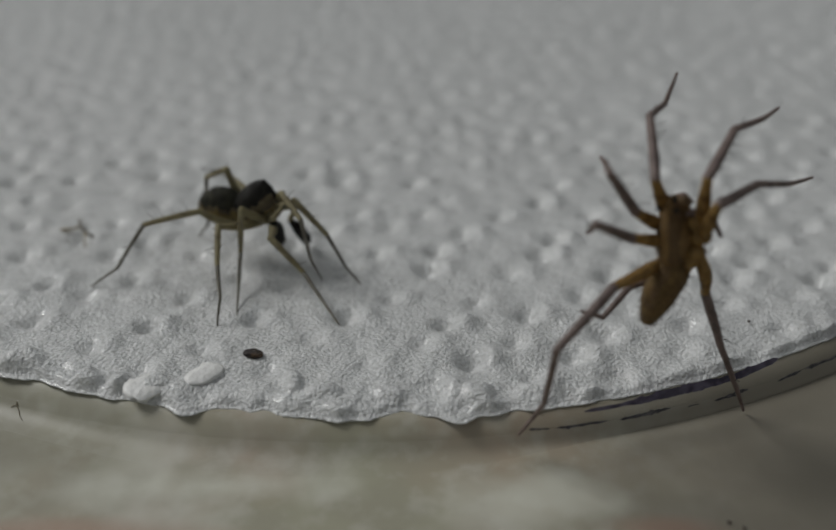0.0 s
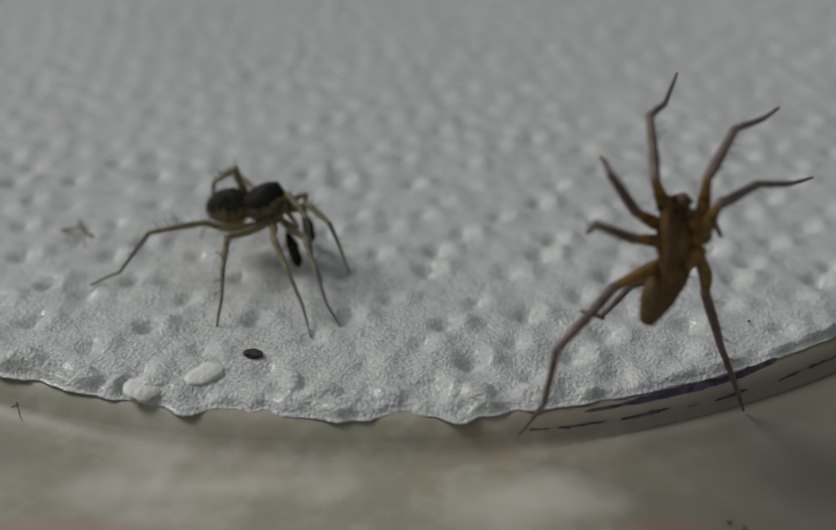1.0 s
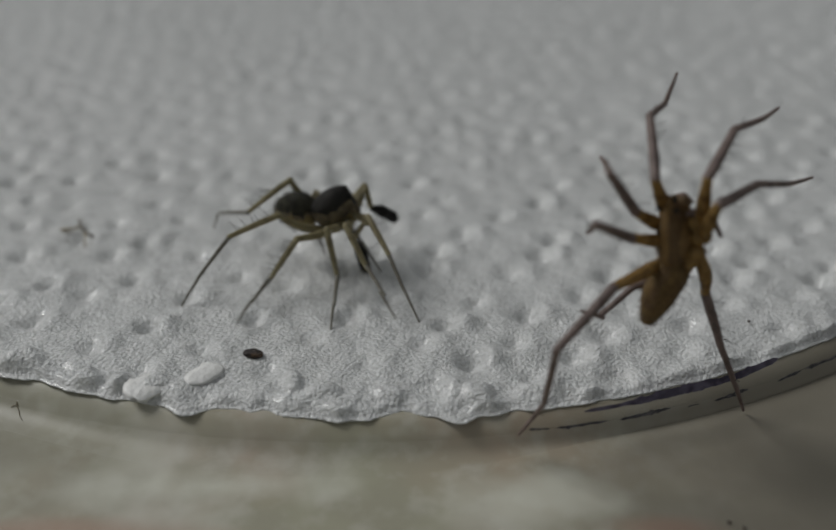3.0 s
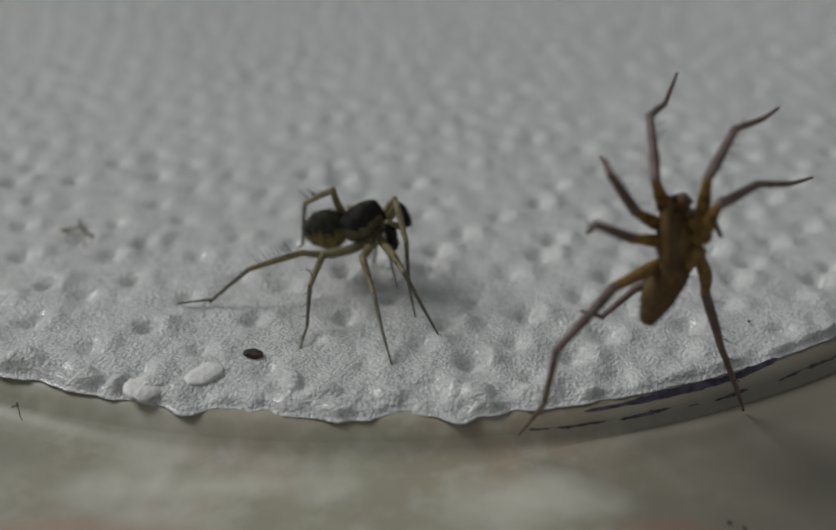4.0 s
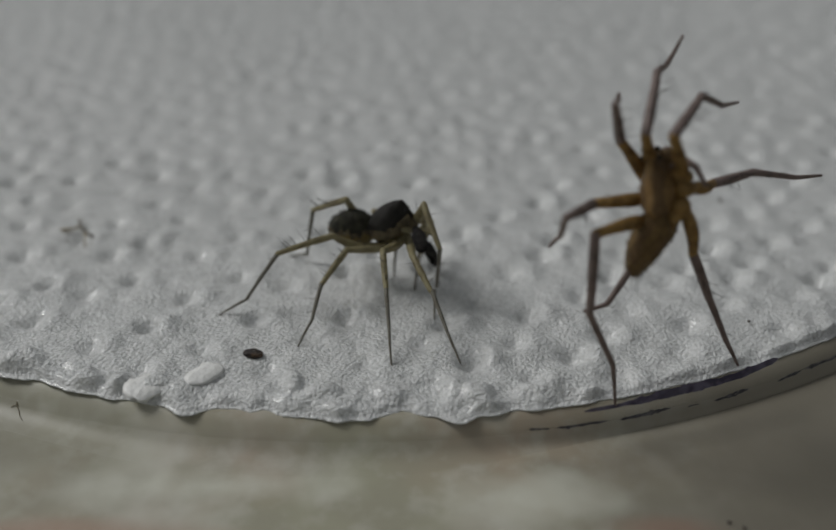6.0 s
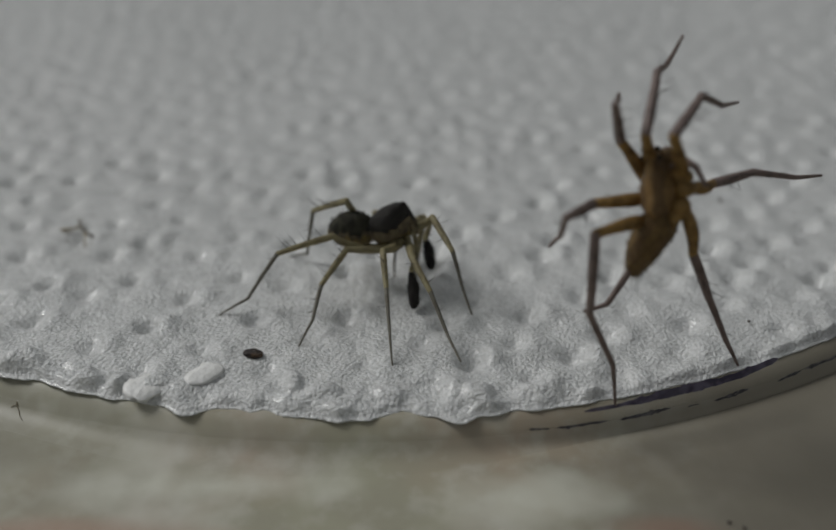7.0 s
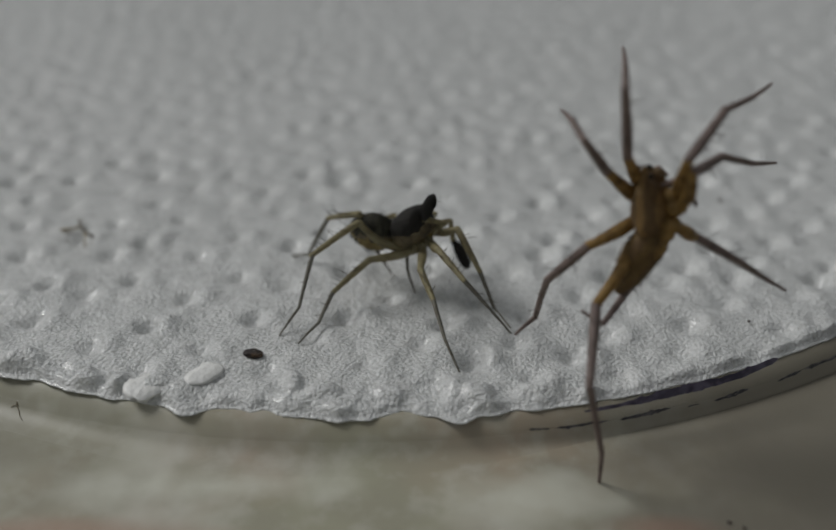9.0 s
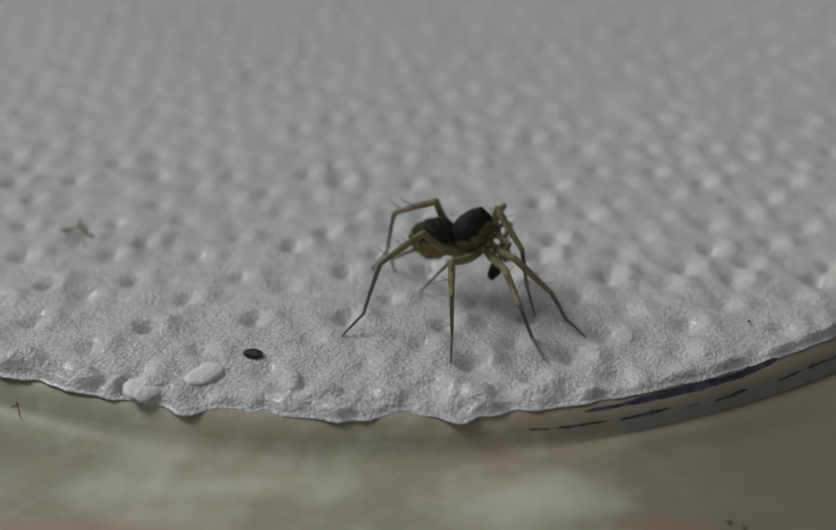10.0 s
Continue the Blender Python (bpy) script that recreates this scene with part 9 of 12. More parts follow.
    walk(male['L_palp_tibia'], [(0,mm(3.3,1.03,-1.66,-162.2,31.3,-147.1)), (0.3,mm(3.09,1.02,-1.82,-168.1,20.6,-146.2)), (0.5,mm(3.14,.89,-1.86,-165.4,25,-146.5)), (0.8,mm(2.88,.91,-1.97,-167.9,20.8,-146.2)), (1,mm(3.76,.97,-.79,-133.8,52.7,-127.7)), (1.2,mm(3.69,.59,.02,147.8,30.6,129.6)), (1.3,mm(3.7,.45,.03,148.4,27.6,127.8)), (1.5,mm(3.65,1.13,-.42,157,-50.7,-153.7)), (1.8,mm(3.54,1.02,0,93,-69.4,-94)), (2,mm(3.61,1.11,-.26,164.7,-50.3,-162.9)), (2.2,mm(3.54,1.31,-.65,111.6,-53.1,-109.1)), (2.5,mm(3.52,1.01,.03,133.6,77.5,132)), (2.7,mm(3.68,1.1,-.52,-133.7,63,-131)), (2.85,mm(3.68,1.12,-.54,-136,64.7,-133.7)), (3.05,mm(3.5,1.03,.04,174.8,80.5,173.9)), (3.25,mm(3.75,.65,-1.27,-146.8,-63.2,141.9)), (3.5,mm(3.12,1.59,-1.09,64.1,-50.3,-70.1)), (3.68,mm(3.5,1.1,-.02,-85.2,76.3,-86.5)), (3.8,mm(3.71,.77,-1.28,-149.2,-69.5,145.9)), (4,mm(3.46,1.4,-.8,85.2,-58.2,-87)), (4.2,mm(3.58,1.11,-.19,133.3,-58.6,-130.6)), (4.5,mm(3.55,1.05,-.07,125.6,-50.8,-120.9)), (4.7,mm(3.57,1.15,-.23,96.5,-51.9,-96.4)), (5,mm(3.14,1.55,-.25,-2.3,2.8,-69.9)), (5.2,mm(3.17,1.44,-.05,-41.8,24.2,-68.1)), (5.5,mm(3.67,1.13,-.79,-145.7,59.6,-142)), (6.8,mm(3.07,.9,-1.9,-164.4,27.2,-146.8)), (7,mm(3.61,.94,-1.34,-153.1,41.6,-142.3)), (7.1,mm(3.6,1.23,-.87,-159.1,63.2,-157.2)), (7.2,mm(3.77,.53,-.13,164.5,13.6,133.6)), (7.4,mm(3.64,1.15,-.46,148.4,-62,-147)), (7.5,mm(3.66,1.06,-.31,-177.8,-41.5,173.7)), (7.7,mm(3.59,1.11,-.2,165.6,-56.5,-165.2)), (8,mm(3.46,1.4,-.62,99.5,-42.2,-97.8)), (8.5,mm(3.7,1.07,-.52,-112.2,67,-111.5)), (9,mm(3.52,1,-1.44,-141.6,68.1,-140.1)), (9.2,mm(3.49,.87,-1.58,-150.1,47,-141.7)), (9.4,mm(3.45,.88,-1.62,-154,42.2,-143.6)), (9.5,mm(3.25,1.56,-.83,-170.3,34.4,-161.9)), (9.6,mm(3.55,1.24,-1.05,-171.6,73.6,-171.9)), (9.8,mm(3.53,1.21,-1.18,173,81.2,172.1)), (9.9,mm(3.33,1.21,-1.47,-162.8,32.4,-148.8)), (9.967,mm(3.26,1.13,-1.62,-166.4,23.7,-146.7)), (10,mm(3.26,1.13,-1.62,-166.4,23.7,-146.7))])
    walk(male['L_palp_bulb'], [(0,mm(2.37,.42,-2.34,84.4,82.5,83.3)), (0.3,mm(2.08,.34,-2.28,-26.3,84,-27.7)), (0.5,mm(2.16,.24,-2.41,-165.7,71.7,-165.6)), (0.8,mm(1.87,.24,-2.43,-166.2,70.6,-166)), (1,mm(3.28,.35,-1.82,176.9,80.3,176)), (1.2,mm(2.97,1.45,-.64,-106.8,75.9,-107.3)), (1.3,mm(2.99,1.36,-.57,-143.9,86,-144.9)), (1.5,mm(2.91,.77,.59,25.6,71.2,25.2)), (1.8,mm(3.51,.56,1.21,42,56.3,45.3)), (2,mm(2.81,.87,.74,-2.1,-35.4,4.8)), (2.2,mm(3.29,.57,.39,-3.1,-23.9,10.3)), (2.5,mm(3.33,1.22,-1.24,5.8,-14.1,-17.3)), (2.7,mm(3.29,.66,-1.68,25.2,49.9,29.2)), (2.85,mm(3.29,.72,-1.72,26.9,49.9,31.2)), (3.05,mm(3.29,1.05,-1.24,34.6,66,35.3)), (3.25,mm(3.29,1.01,-.11,-50.9,83.1,-52.4)), (3.5,mm(3.4,.81,-.09,-24.1,82.4,-25.6)), (3.68,mm(3.51,.8,-1.29,25.8,59.6,27.3)), (3.8,mm(3.33,1.03,-.06,-55.2,80.4,-56.9)), (4,mm(3.49,.72,.31,91.6,80.8,90.4)), (4.2,mm(3.14,.6,.92,35.5,56.3,38.6)), (4.5,mm(3.13,.35,.94,35.5,31.5,51)), (4.7,mm(3.48,.35,.79,19,18.4,42.9)), (5,mm(3.58,.33,-.31,45.7,41.9,54.7)), (5.2,mm(3.61,.34,-.58,62.1,50.5,66.1)), (5.5,mm(3.16,.73,-1.91,34,77,33.2)), (6.8,mm(2.1,.27,-2.49,-151,78.8,-151.4)), (7,mm(2.85,.35,-2.2,-167.3,77.2,-167.8)), (7.1,mm(3.06,1,-2.03,-144.5,67.1,-142.8)), (7.2,mm(2.9,1.44,-.44,-47.1,75.8,-49.4)), (7.4,mm(3.13,.82,.69,28.8,74.5,28.1)), (7.5,mm(2.69,1.17,.55,7.2,-19.5,-17.3)), (7.7,mm(2.89,.93,.88,3.6,-35.8,-4.9)), (8,mm(3.33,.44,.25,-3.6,-26.9,10.2)), (8.5,mm(3.52,.6,-1.72,2.7,35.2,1.1)), (9,mm(3.15,.69,-2.65,-80.7,81.2,-82)), (9.2,mm(2.79,.32,-2.53,-172.1,73.8,-172.4)), (9.4,mm(2.67,.31,-2.49,-170,68.1,-169.7)), (9.5,mm(2.23,1.23,-1.56,24.7,60,26)), (9.6,mm(3.18,1.19,-2.3,-98.5,71.9,-99.2)), (9.8,mm(3.33,1.24,-2.46,-96.2,71,-97)), (9.9,mm(2.39,.64,-2.17,-166.4,67.1,-165.7)), (9.967,mm(2.26,.48,-2.14,125.5,57.6,120.5)), (10,mm(2.26,.48,-2.14,125.5,57.6,120.5))])
    walk(female['body'], [(0,mm(12.39,-14.04,8.14,-46.3,-74.5,96.6)), (4.3,mm(12.39,-14.04,8.14,-46.3,-74.5,96.6)), (4.4,mm(12.46,-13.33,10.68,-43.3,-72.1,93.1)), (4.5,mm(12.3,-13.36,10.57,-46.9,-63,97.3)), (4.7,mm(12.26,-13.31,11,-49.3,-67.3,99.9)), (5,mm(11.35,-13.84,10.51,-40.3,-66.7,90.9)), (5.2,mm(11.38,-13.71,10.24,-39.3,-63.4,89.8)), (5.5,mm(11.49,-13.62,10.4,-40.7,-63.6,91.2)), (7.1,mm(11.49,-13.62,10.4,-40.7,-63.6,91.2)), (7.2,mm(11.38,-13.65,10.37,-59.1,-75.6,111.7)), (7.4,mm(11.23,-13.69,10.38,-51,-72,103.2)), (7.5,mm(10.93,-13.66,10.84,-35,-64.3,85.5)), (7.6,mm(10.97,-13.85,10.06,-56,-76.4,108.7)), (7.8,mm(11.08,-13.85,9.66,-37.8,-62.7,88.6)), (8,mm(11.08,-13.85,9.66,-37.8,-62.7,88.6)), (9,mm(11.08,-13.9,9.55,-37.8,-62.5,88.5)), (9.1,mm(11.33,-13.74,10.16,-179.1,-74.1,-125.8)), (9.2,mm(12.48,-13.63,9.2,-72.2,-82.5,134.3)), (9.3,mm(13.95,-13.21,9.17,-149.6,-68.9,-96.8)), (9.35,mm(15.57,-12.77,8.39,82.7,-60,30.9)), (9.4,mm(17.19,-12.33,7.61,68.9,-15.4,44.8)), (9.5,mm(17.66,-12.14,7.55,72.1,-9.9,39)), (9.6,mm(22.25,-10.34,6.14,74.8,-2.8,32)), (9.7,mm(28.01,-7.35,4.44,75.6,-5.9,28.4)), (9.8,mm(39.66,1.35,-.49,80.5,-13.9,21.2)), (10,mm(46.05,-2.67,1.81,79.2,-11.5,22.1))])
    walk(female['abdomen'], [(0,mm(0,0,0,0,-5.4,-25)), (4.3,mm(0,0,0,0,-5.4,-25)), (4.4,mm(0,0,0,0,-6.6,-30.3)), (4.5,mm(0,0,0,0,-16.1,-40.8)), (4.7,mm(0,0,0,0,-7.8,-35.4)), (5,mm(0,0,0,0,-18.9,-32.7)), (5.2,mm(0,0,0,0,-23.6,-37.2)), (5.5,mm(0,0,0,0,-20.3,-36.8)), (7.1,mm(0,0,0,0,-20.3,-36.8)), (7.2,mm(0,0,0,0,-10,-33.7)), (7.4,mm(0,0,0,0,-13.1,-35.3)), (7.5,mm(0,0,0,0,-20.3,-31.2)), (7.6,mm(0,0,0,0,-2,-29.4)), (7.8,mm(0,0,0,0,-16.2,-35.4)), (8,mm(0,0,0,0,-16.2,-35.4)), (9,mm(0,0,0,0,-18.4,-37.3)), (9.1,mm(0,0,0,0,22.7,-28.2)), (9.2,mm(0,0,0,0,7.2,-39.7)), (9.3,mm(0,0,0,0,-6.2,-25.1)), (9.4,mm(0,0,0,0,-2.1,16.1)), (9.5,mm(0,0,0,0,3.4,8.8)), (9.6,mm(0,0,0,0,3.1,16.5)), (9.7,mm(0,0,0,0,1.3,19.3)), (9.8,mm(0,0,0,0,-5.4,29.9)), (10,mm(0,0,0,0,.5,24.4))])
    walk(female['R1_femur'], [(0,mm(2,-1.12,-.5,19.3,-30.6,-19.5)), (4.3,mm(2,-1.12,-.5,19.3,-30.6,-19.5)), (4.4,mm(2,-1.12,-.5,11.6,-48.8,-7.6)), (4.5,mm(2,-1.12,-.5,13.1,-55.4,-9.5)), (4.7,mm(2,-1.12,-.5,14.5,-50.8,-11.2)), (5,mm(2,-1.12,-.5,15,-40.8,-12)), (5.2,mm(2,-1.12,-.5,20.9,-51.7,-20.1)), (5.5,mm(2,-1.12,-.5,18.6,-52.8,-17.2)), (7.1,mm(2,-1.12,-.5,18.6,-52.8,-17.2)), (7.2,mm(2,-1.12,-.5,12.9,-49.4,-9.9)), (7.4,mm(2,-1.12,-.5,20,-23.5,-21.5)), (7.5,mm(2,-1.12,-.5,41.1,-64.6,-49.6)), (7.6,mm(2,-1.12,-.5,8.9,-39,-10.2)), (7.8,mm(2,-1.12,-.5,34.2,-45.7,-47.1)), (8,mm(2,-1.12,-.5,34.2,-45.7,-47.1)), (9,mm(2,-1.12,-.5,33.9,-47,-46.6)), (9.067,mm(2,-1.12,-.5,14.8,-32.6,-17.3)), (9.1,mm(2,-1.12,-.5,6.7,-13.6,2.7)), (9.2,mm(2,-1.12,-.5,2.5,-30.6,13.7)), (9.267,mm(2,-1.12,-.5,42.7,-23.4,-63.9)), (9.3,mm(2,-1.12,-.5,49.2,12.4,-123.2)), (9.367,mm(2,-1.12,-.5,36.5,-40.8,-79)), (9.4,mm(2,-1.12,-.5,-41.6,-46.4,20.2)), (9.5,mm(2,-1.12,-.5,-50,-34.8,33)), (9.6,mm(2,-1.12,-.5,-39.5,1.4,-.6)), (9.7,mm(2,-1.12,-.5,-40.2,9.2,-7.3)), (9.733,mm(2,-1.12,-.5,-39.9,3.3,-4.9)), (9.8,mm(2,-1.12,-.5,-39.9,-2.6,-2.5)), (10,mm(2,-1.12,-.5,-39.9,-2.4,-2.5))])
    walk(female['R1_tibia'], [(0,mm(4.54,-2.01,1.09,88.6,58,2.7)), (4.3,mm(4.54,-2.01,1.09,88.6,58,2.7)), (4.4,mm(4.04,-1.4,1.85,113.3,71.3,29.7)), (4.5,mm(3.75,-1.42,2.08,83.5,60.7,-2.6)), (4.7,mm(3.94,-1.5,1.93,102.6,72.3,18.1)), (5,mm(4.31,-1.62,1.55,89.3,61.5,3.7)), (5.2,mm(3.82,-1.78,1.96,83.5,53.2,-3.2)), (5.5,mm(3.81,-1.68,1.99,86.6,56.7,.6)), (7.1,mm(3.81,-1.68,1.99,86.6,56.7,.6)), (7.2,mm(4,-1.47,1.88,88,69.9,2.2)), (7.4,mm(4.67,-2.17,.74,84.9,65.6,-1.1)), (7.5,mm(2.87,-2.15,2.32,84.9,25.8,-1.2)), (7.6,mm(4.39,-1.56,1.47,91.6,46.3,10)), (7.8,mm(3.49,-2.72,1.74,73.4,44.3,-15.3)), (8,mm(3.49,-2.72,1.74,73.4,44.3,-15.3)), (9,mm(3.48,-2.66,1.79,73.3,44,-15.5)), (9.067,mm(4.52,-1.91,1.19,90,71.7,3.7)), (9.1,mm(5.04,-.97,.24,-152.9,74.3,122.9)), (9.2,mm(4.61,-.48,1.1,108.6,75.2,22.4)), (9.267,mm(3.27,-3.7,.74,-6.7,61.6,-96.3)), (9.3,mm(.33,-3.68,-1.16,-17.2,25.3,-110.7)), (9.367,mm(2.45,-3.44,1.55,-.6,29.9,-75.7)), (9.4,mm(4.03,-.38,1.77,16,25.2,-40.7)), (9.5,mm(4.15,.28,1.29,15.4,20.2,-42.4)), (9.6,mm(5.13,-1.15,-.58,20.5,11.8,-24)), (9.7,mm(5.07,-1.51,-.99,20.4,16,-24.6)), (9.733,mm(5.11,-1.39,-.68,19.1,15.7,-29.4)), (9.8,mm(5.12,-1.26,-.35,17.8,15.3,-34.1)), (10,mm(5.12,-1.27,-.36,14.4,34.2,-42.1))])
    walk(female['R1_metatarsus'], [(0,mm(6.43,-1.93,-1.95,34.6,81.7,-52.2)), (4.3,mm(6.43,-1.93,-1.95,34.6,81.7,-52.2)), (4.4,mm(5.04,-.83,-1.54,-91.8,88.6,-178.6)), (4.5,mm(5.51,-1.5,-1.04,-106.5,80.9,166.6)), (4.7,mm(4.98,-1.16,-1.48,-84.1,82.2,-170.8)), (5,mm(6.01,-1.51,-1.59,128.8,88.5,42.1)), (5.2,mm(5.96,-1.9,-.91,-54.1,89.2,-140.8)), (5.5,mm(5.77,-1.66,-1,-121.1,84.1,152.1)), (7.1,mm(5.77,-1.66,-1,-121.1,84.1,152.1)), (7.2,mm(5.24,-1.42,-1.48,-106,66.3,167.6)), (7.4,mm(6.15,-2.2,-2.52,76.7,69.3,-9.9)), (7.5,mm(6.09,-2.21,.76,81.2,53,-4.8)), (7.6,mm(6.83,-1.12,-1.12,95.8,64.3,12.2)), (7.8,mm(5.96,-3.39,-.76,57.2,65.9,-30)), (8,mm(5.96,-3.39,-.76,57.2,65.9,-30)), (9,mm(5.95,-3.35,-.7,71.7,72.4,-14.5)), (9.067,mm(5.64,-1.83,-2.21,-46,83.4,-133.2)), (9.1,mm(4.52,-.16,-3.21,-81.5,63.5,-169.6)), (9.2,mm(5.46,-.13,-2.36,-40.6,51.9,-122.2)), (9.267,mm(3.08,-5.39,-2.41,-39.3,20.9,-120)), (9.3,mm(-.81,-6.71,-2.7,-39.2,-10.2,-118.7)), (9.367,mm(3.22,-6.45,-.24,-43.6,-2.7,-80.8)), (9.4,mm(6.48,-2.49,.24,-42.5,5.9,-43.4)), (9.5,mm(6.64,-1.98,.06,-42.1,8,-40.3)), (9.6,mm(8.34,-2.57,-1.31,-39.7,12.3,-26.8)), (9.7,mm(8.2,-2.94,-1.98,-40.2,23.1,-28.6)), (9.733,mm(8.12,-3.08,-1.65,-44.9,54.8,-35.7)), (9.8,mm(7.98,-3.2,-1.3,-103.1,82.5,-96)), (10,mm(7.33,-3.24,-2.38,-168.1,62.9,-162.6))])
    walk(female['R1_tarsus'], [(0,mm(6.68,-2.24,-4.64,71.6,76.1,-17.8)), (4.3,mm(6.68,-2.24,-4.64,71.6,76.1,-17.8)), (4.4,mm(4.97,-.84,-4.26,-171.4,86.8,99.5)), (4.5,mm(5.08,-1.39,-3.73,-9.5,77.1,-98.4)), (4.7,mm(4.62,-1.22,-4.18,-99.2,82.4,171)), (5,mm(6.07,-1.47,-4.31,66.7,73.5,-22.9)), (5.2,mm(5.94,-1.93,-3.63,163.4,84.3,74.7)), (5.5,mm(5.52,-1.53,-3.71,56.2,79,-33)), (7.1,mm(5.52,-1.53,-3.71,56.2,79,-33)), (7.2,mm(4.17,-1.17,-3.97,-129.6,68.6,141.4)), (7.4,mm(7.1,-2.37,-5.06,98.2,69.7,6.3)), (7.5,mm(7.73,-2.35,-1.41,89.3,36.4,-4.3)), (7.6,mm(7.98,-.88,-3.57,113.4,62.9,26.2)), (7.8,mm(6.92,-3.94,-3.25,69.2,53.7,-24.8)), (8,mm(6.92,-3.94,-3.25,69.2,53.7,-24.8)), (9,mm(6.76,-3.56,-3.3,64.8,57.5,-30)), (9.067,mm(5.42,-2.06,-4.91,13.7,80.4,-83.4)), (9.1,mm(3.32,-.38,-5.64,-77.3,64.5,-176.5)), (9.2,mm(4.56,-1.55,-4.5,-157.8,63.4,96.9)), (9.267,mm(1.81,-7.59,-3.38,-42.6,55.2,-140.5)), (9.3,mm(-2.09,-9.06,-2.22,-30.2,4.9,-118.3)), (9.367,mm(3.65,-9.13,-.11,-25.3,9.9,-81.1)), (9.4,mm(8.44,-4.36,-.03,-18.2,10.8,-43.2)), (9.5,mm(8.69,-3.72,-.33,-17.5,15.1,-40.1)), (9.6,mm(10.71,-3.77,-1.89,-14.2,13.9,-27.1)), (9.7,mm(10.39,-4.14,-3.05,-15,25.4,-29.5)), (9.733,mm(9.39,-3.99,-3.87,-33.4,37.2,-64)), (9.8,mm(7.94,-3.55,-4,-58,36.9,-103.7)), (10,mm(6.14,-3.61,-4.8,-102.4,60.2,-159.9))])
    walk(female['R2_femur'], [(0,mm(1.45,-1.3,-.5,5.9,-34.4,-34)), (4.3,mm(1.45,-1.3,-.5,5.9,-34.4,-34)), (4.333,mm(1.45,-1.3,-.5,5.4,29.6,-24.6)), (4.4,mm(1.45,-1.3,-.5,118.1,81.2,92.7)), (4.467,mm(1.45,-1.3,-.5,5.5,26.5,-24.8)), (4.5,mm(1.45,-1.3,-.5,7,-40.6,-35.1)), (4.7,mm(1.45,-1.3,-.5,19.7,-33,-56.1)), (5,mm(1.45,-1.3,-.5,10.9,-49.3,-42.9)), (5.2,mm(1.45,-1.3,-.5,40.8,-42,-83.7)), (5.333,mm(1.45,-1.3,-.5,39.6,24.1,-77.3)), (5.5,mm(1.45,-1.3,-.5,132.4,85.2,18.6)), (7.1,mm(1.45,-1.3,-.5,132.4,85.2,18.6)), (7.133,mm(1.45,-1.3,-.5,81.4,27.6,-34.7)), (7.2,mm(1.45,-1.3,-.5,81.6,-31.8,-39.3)), (7.4,mm(1.45,-1.3,-.5,77.4,-28.8,-31)), (7.5,mm(1.45,-1.3,-.5,79.9,-50,-34.9)), (7.6,mm(1.45,-1.3,-.5,82.4,-32.6,-38.6)), (7.8,mm(1.45,-1.3,-.5,85.8,-41.1,-44.3)), (8,mm(1.45,-1.3,-.5,85.8,-41.1,-44.3)), (9,mm(1.45,-1.3,-.5,85.1,-42.3,-43.2)), (9.1,mm(1.45,-1.3,-.5,73.1,-9.6,-17.2)), (9.2,mm(1.45,-1.3,-.5,64.3,-38.2,3.6)), (9.3,mm(1.45,-1.3,-.5,61.7,-58,7)), (9.367,mm(1.45,-1.3,-.5,67.3,-46.7,0)), (9.4,mm(1.45,-1.3,-.5,70.3,-35.1,-4.5)), (9.5,mm(1.45,-1.3,-.5,66.3,-26.9,3.2)), (9.6,mm(1.45,-1.3,-.5,69.1,-.6,-8.5)), (9.7,mm(1.45,-1.3,-.5,68.9,-9.9,-6.3)), (9.733,mm(1.45,-1.3,-.5,69.2,-13.3,-7.7)), (9.8,mm(1.45,-1.3,-.5,69.6,-16.7,-9.2)), (9.9,mm(1.45,-1.3,-.5,60.2,-42.7,9.3)), (10,mm(1.45,-1.3,-.5,27.5,-61.9,49.3))])
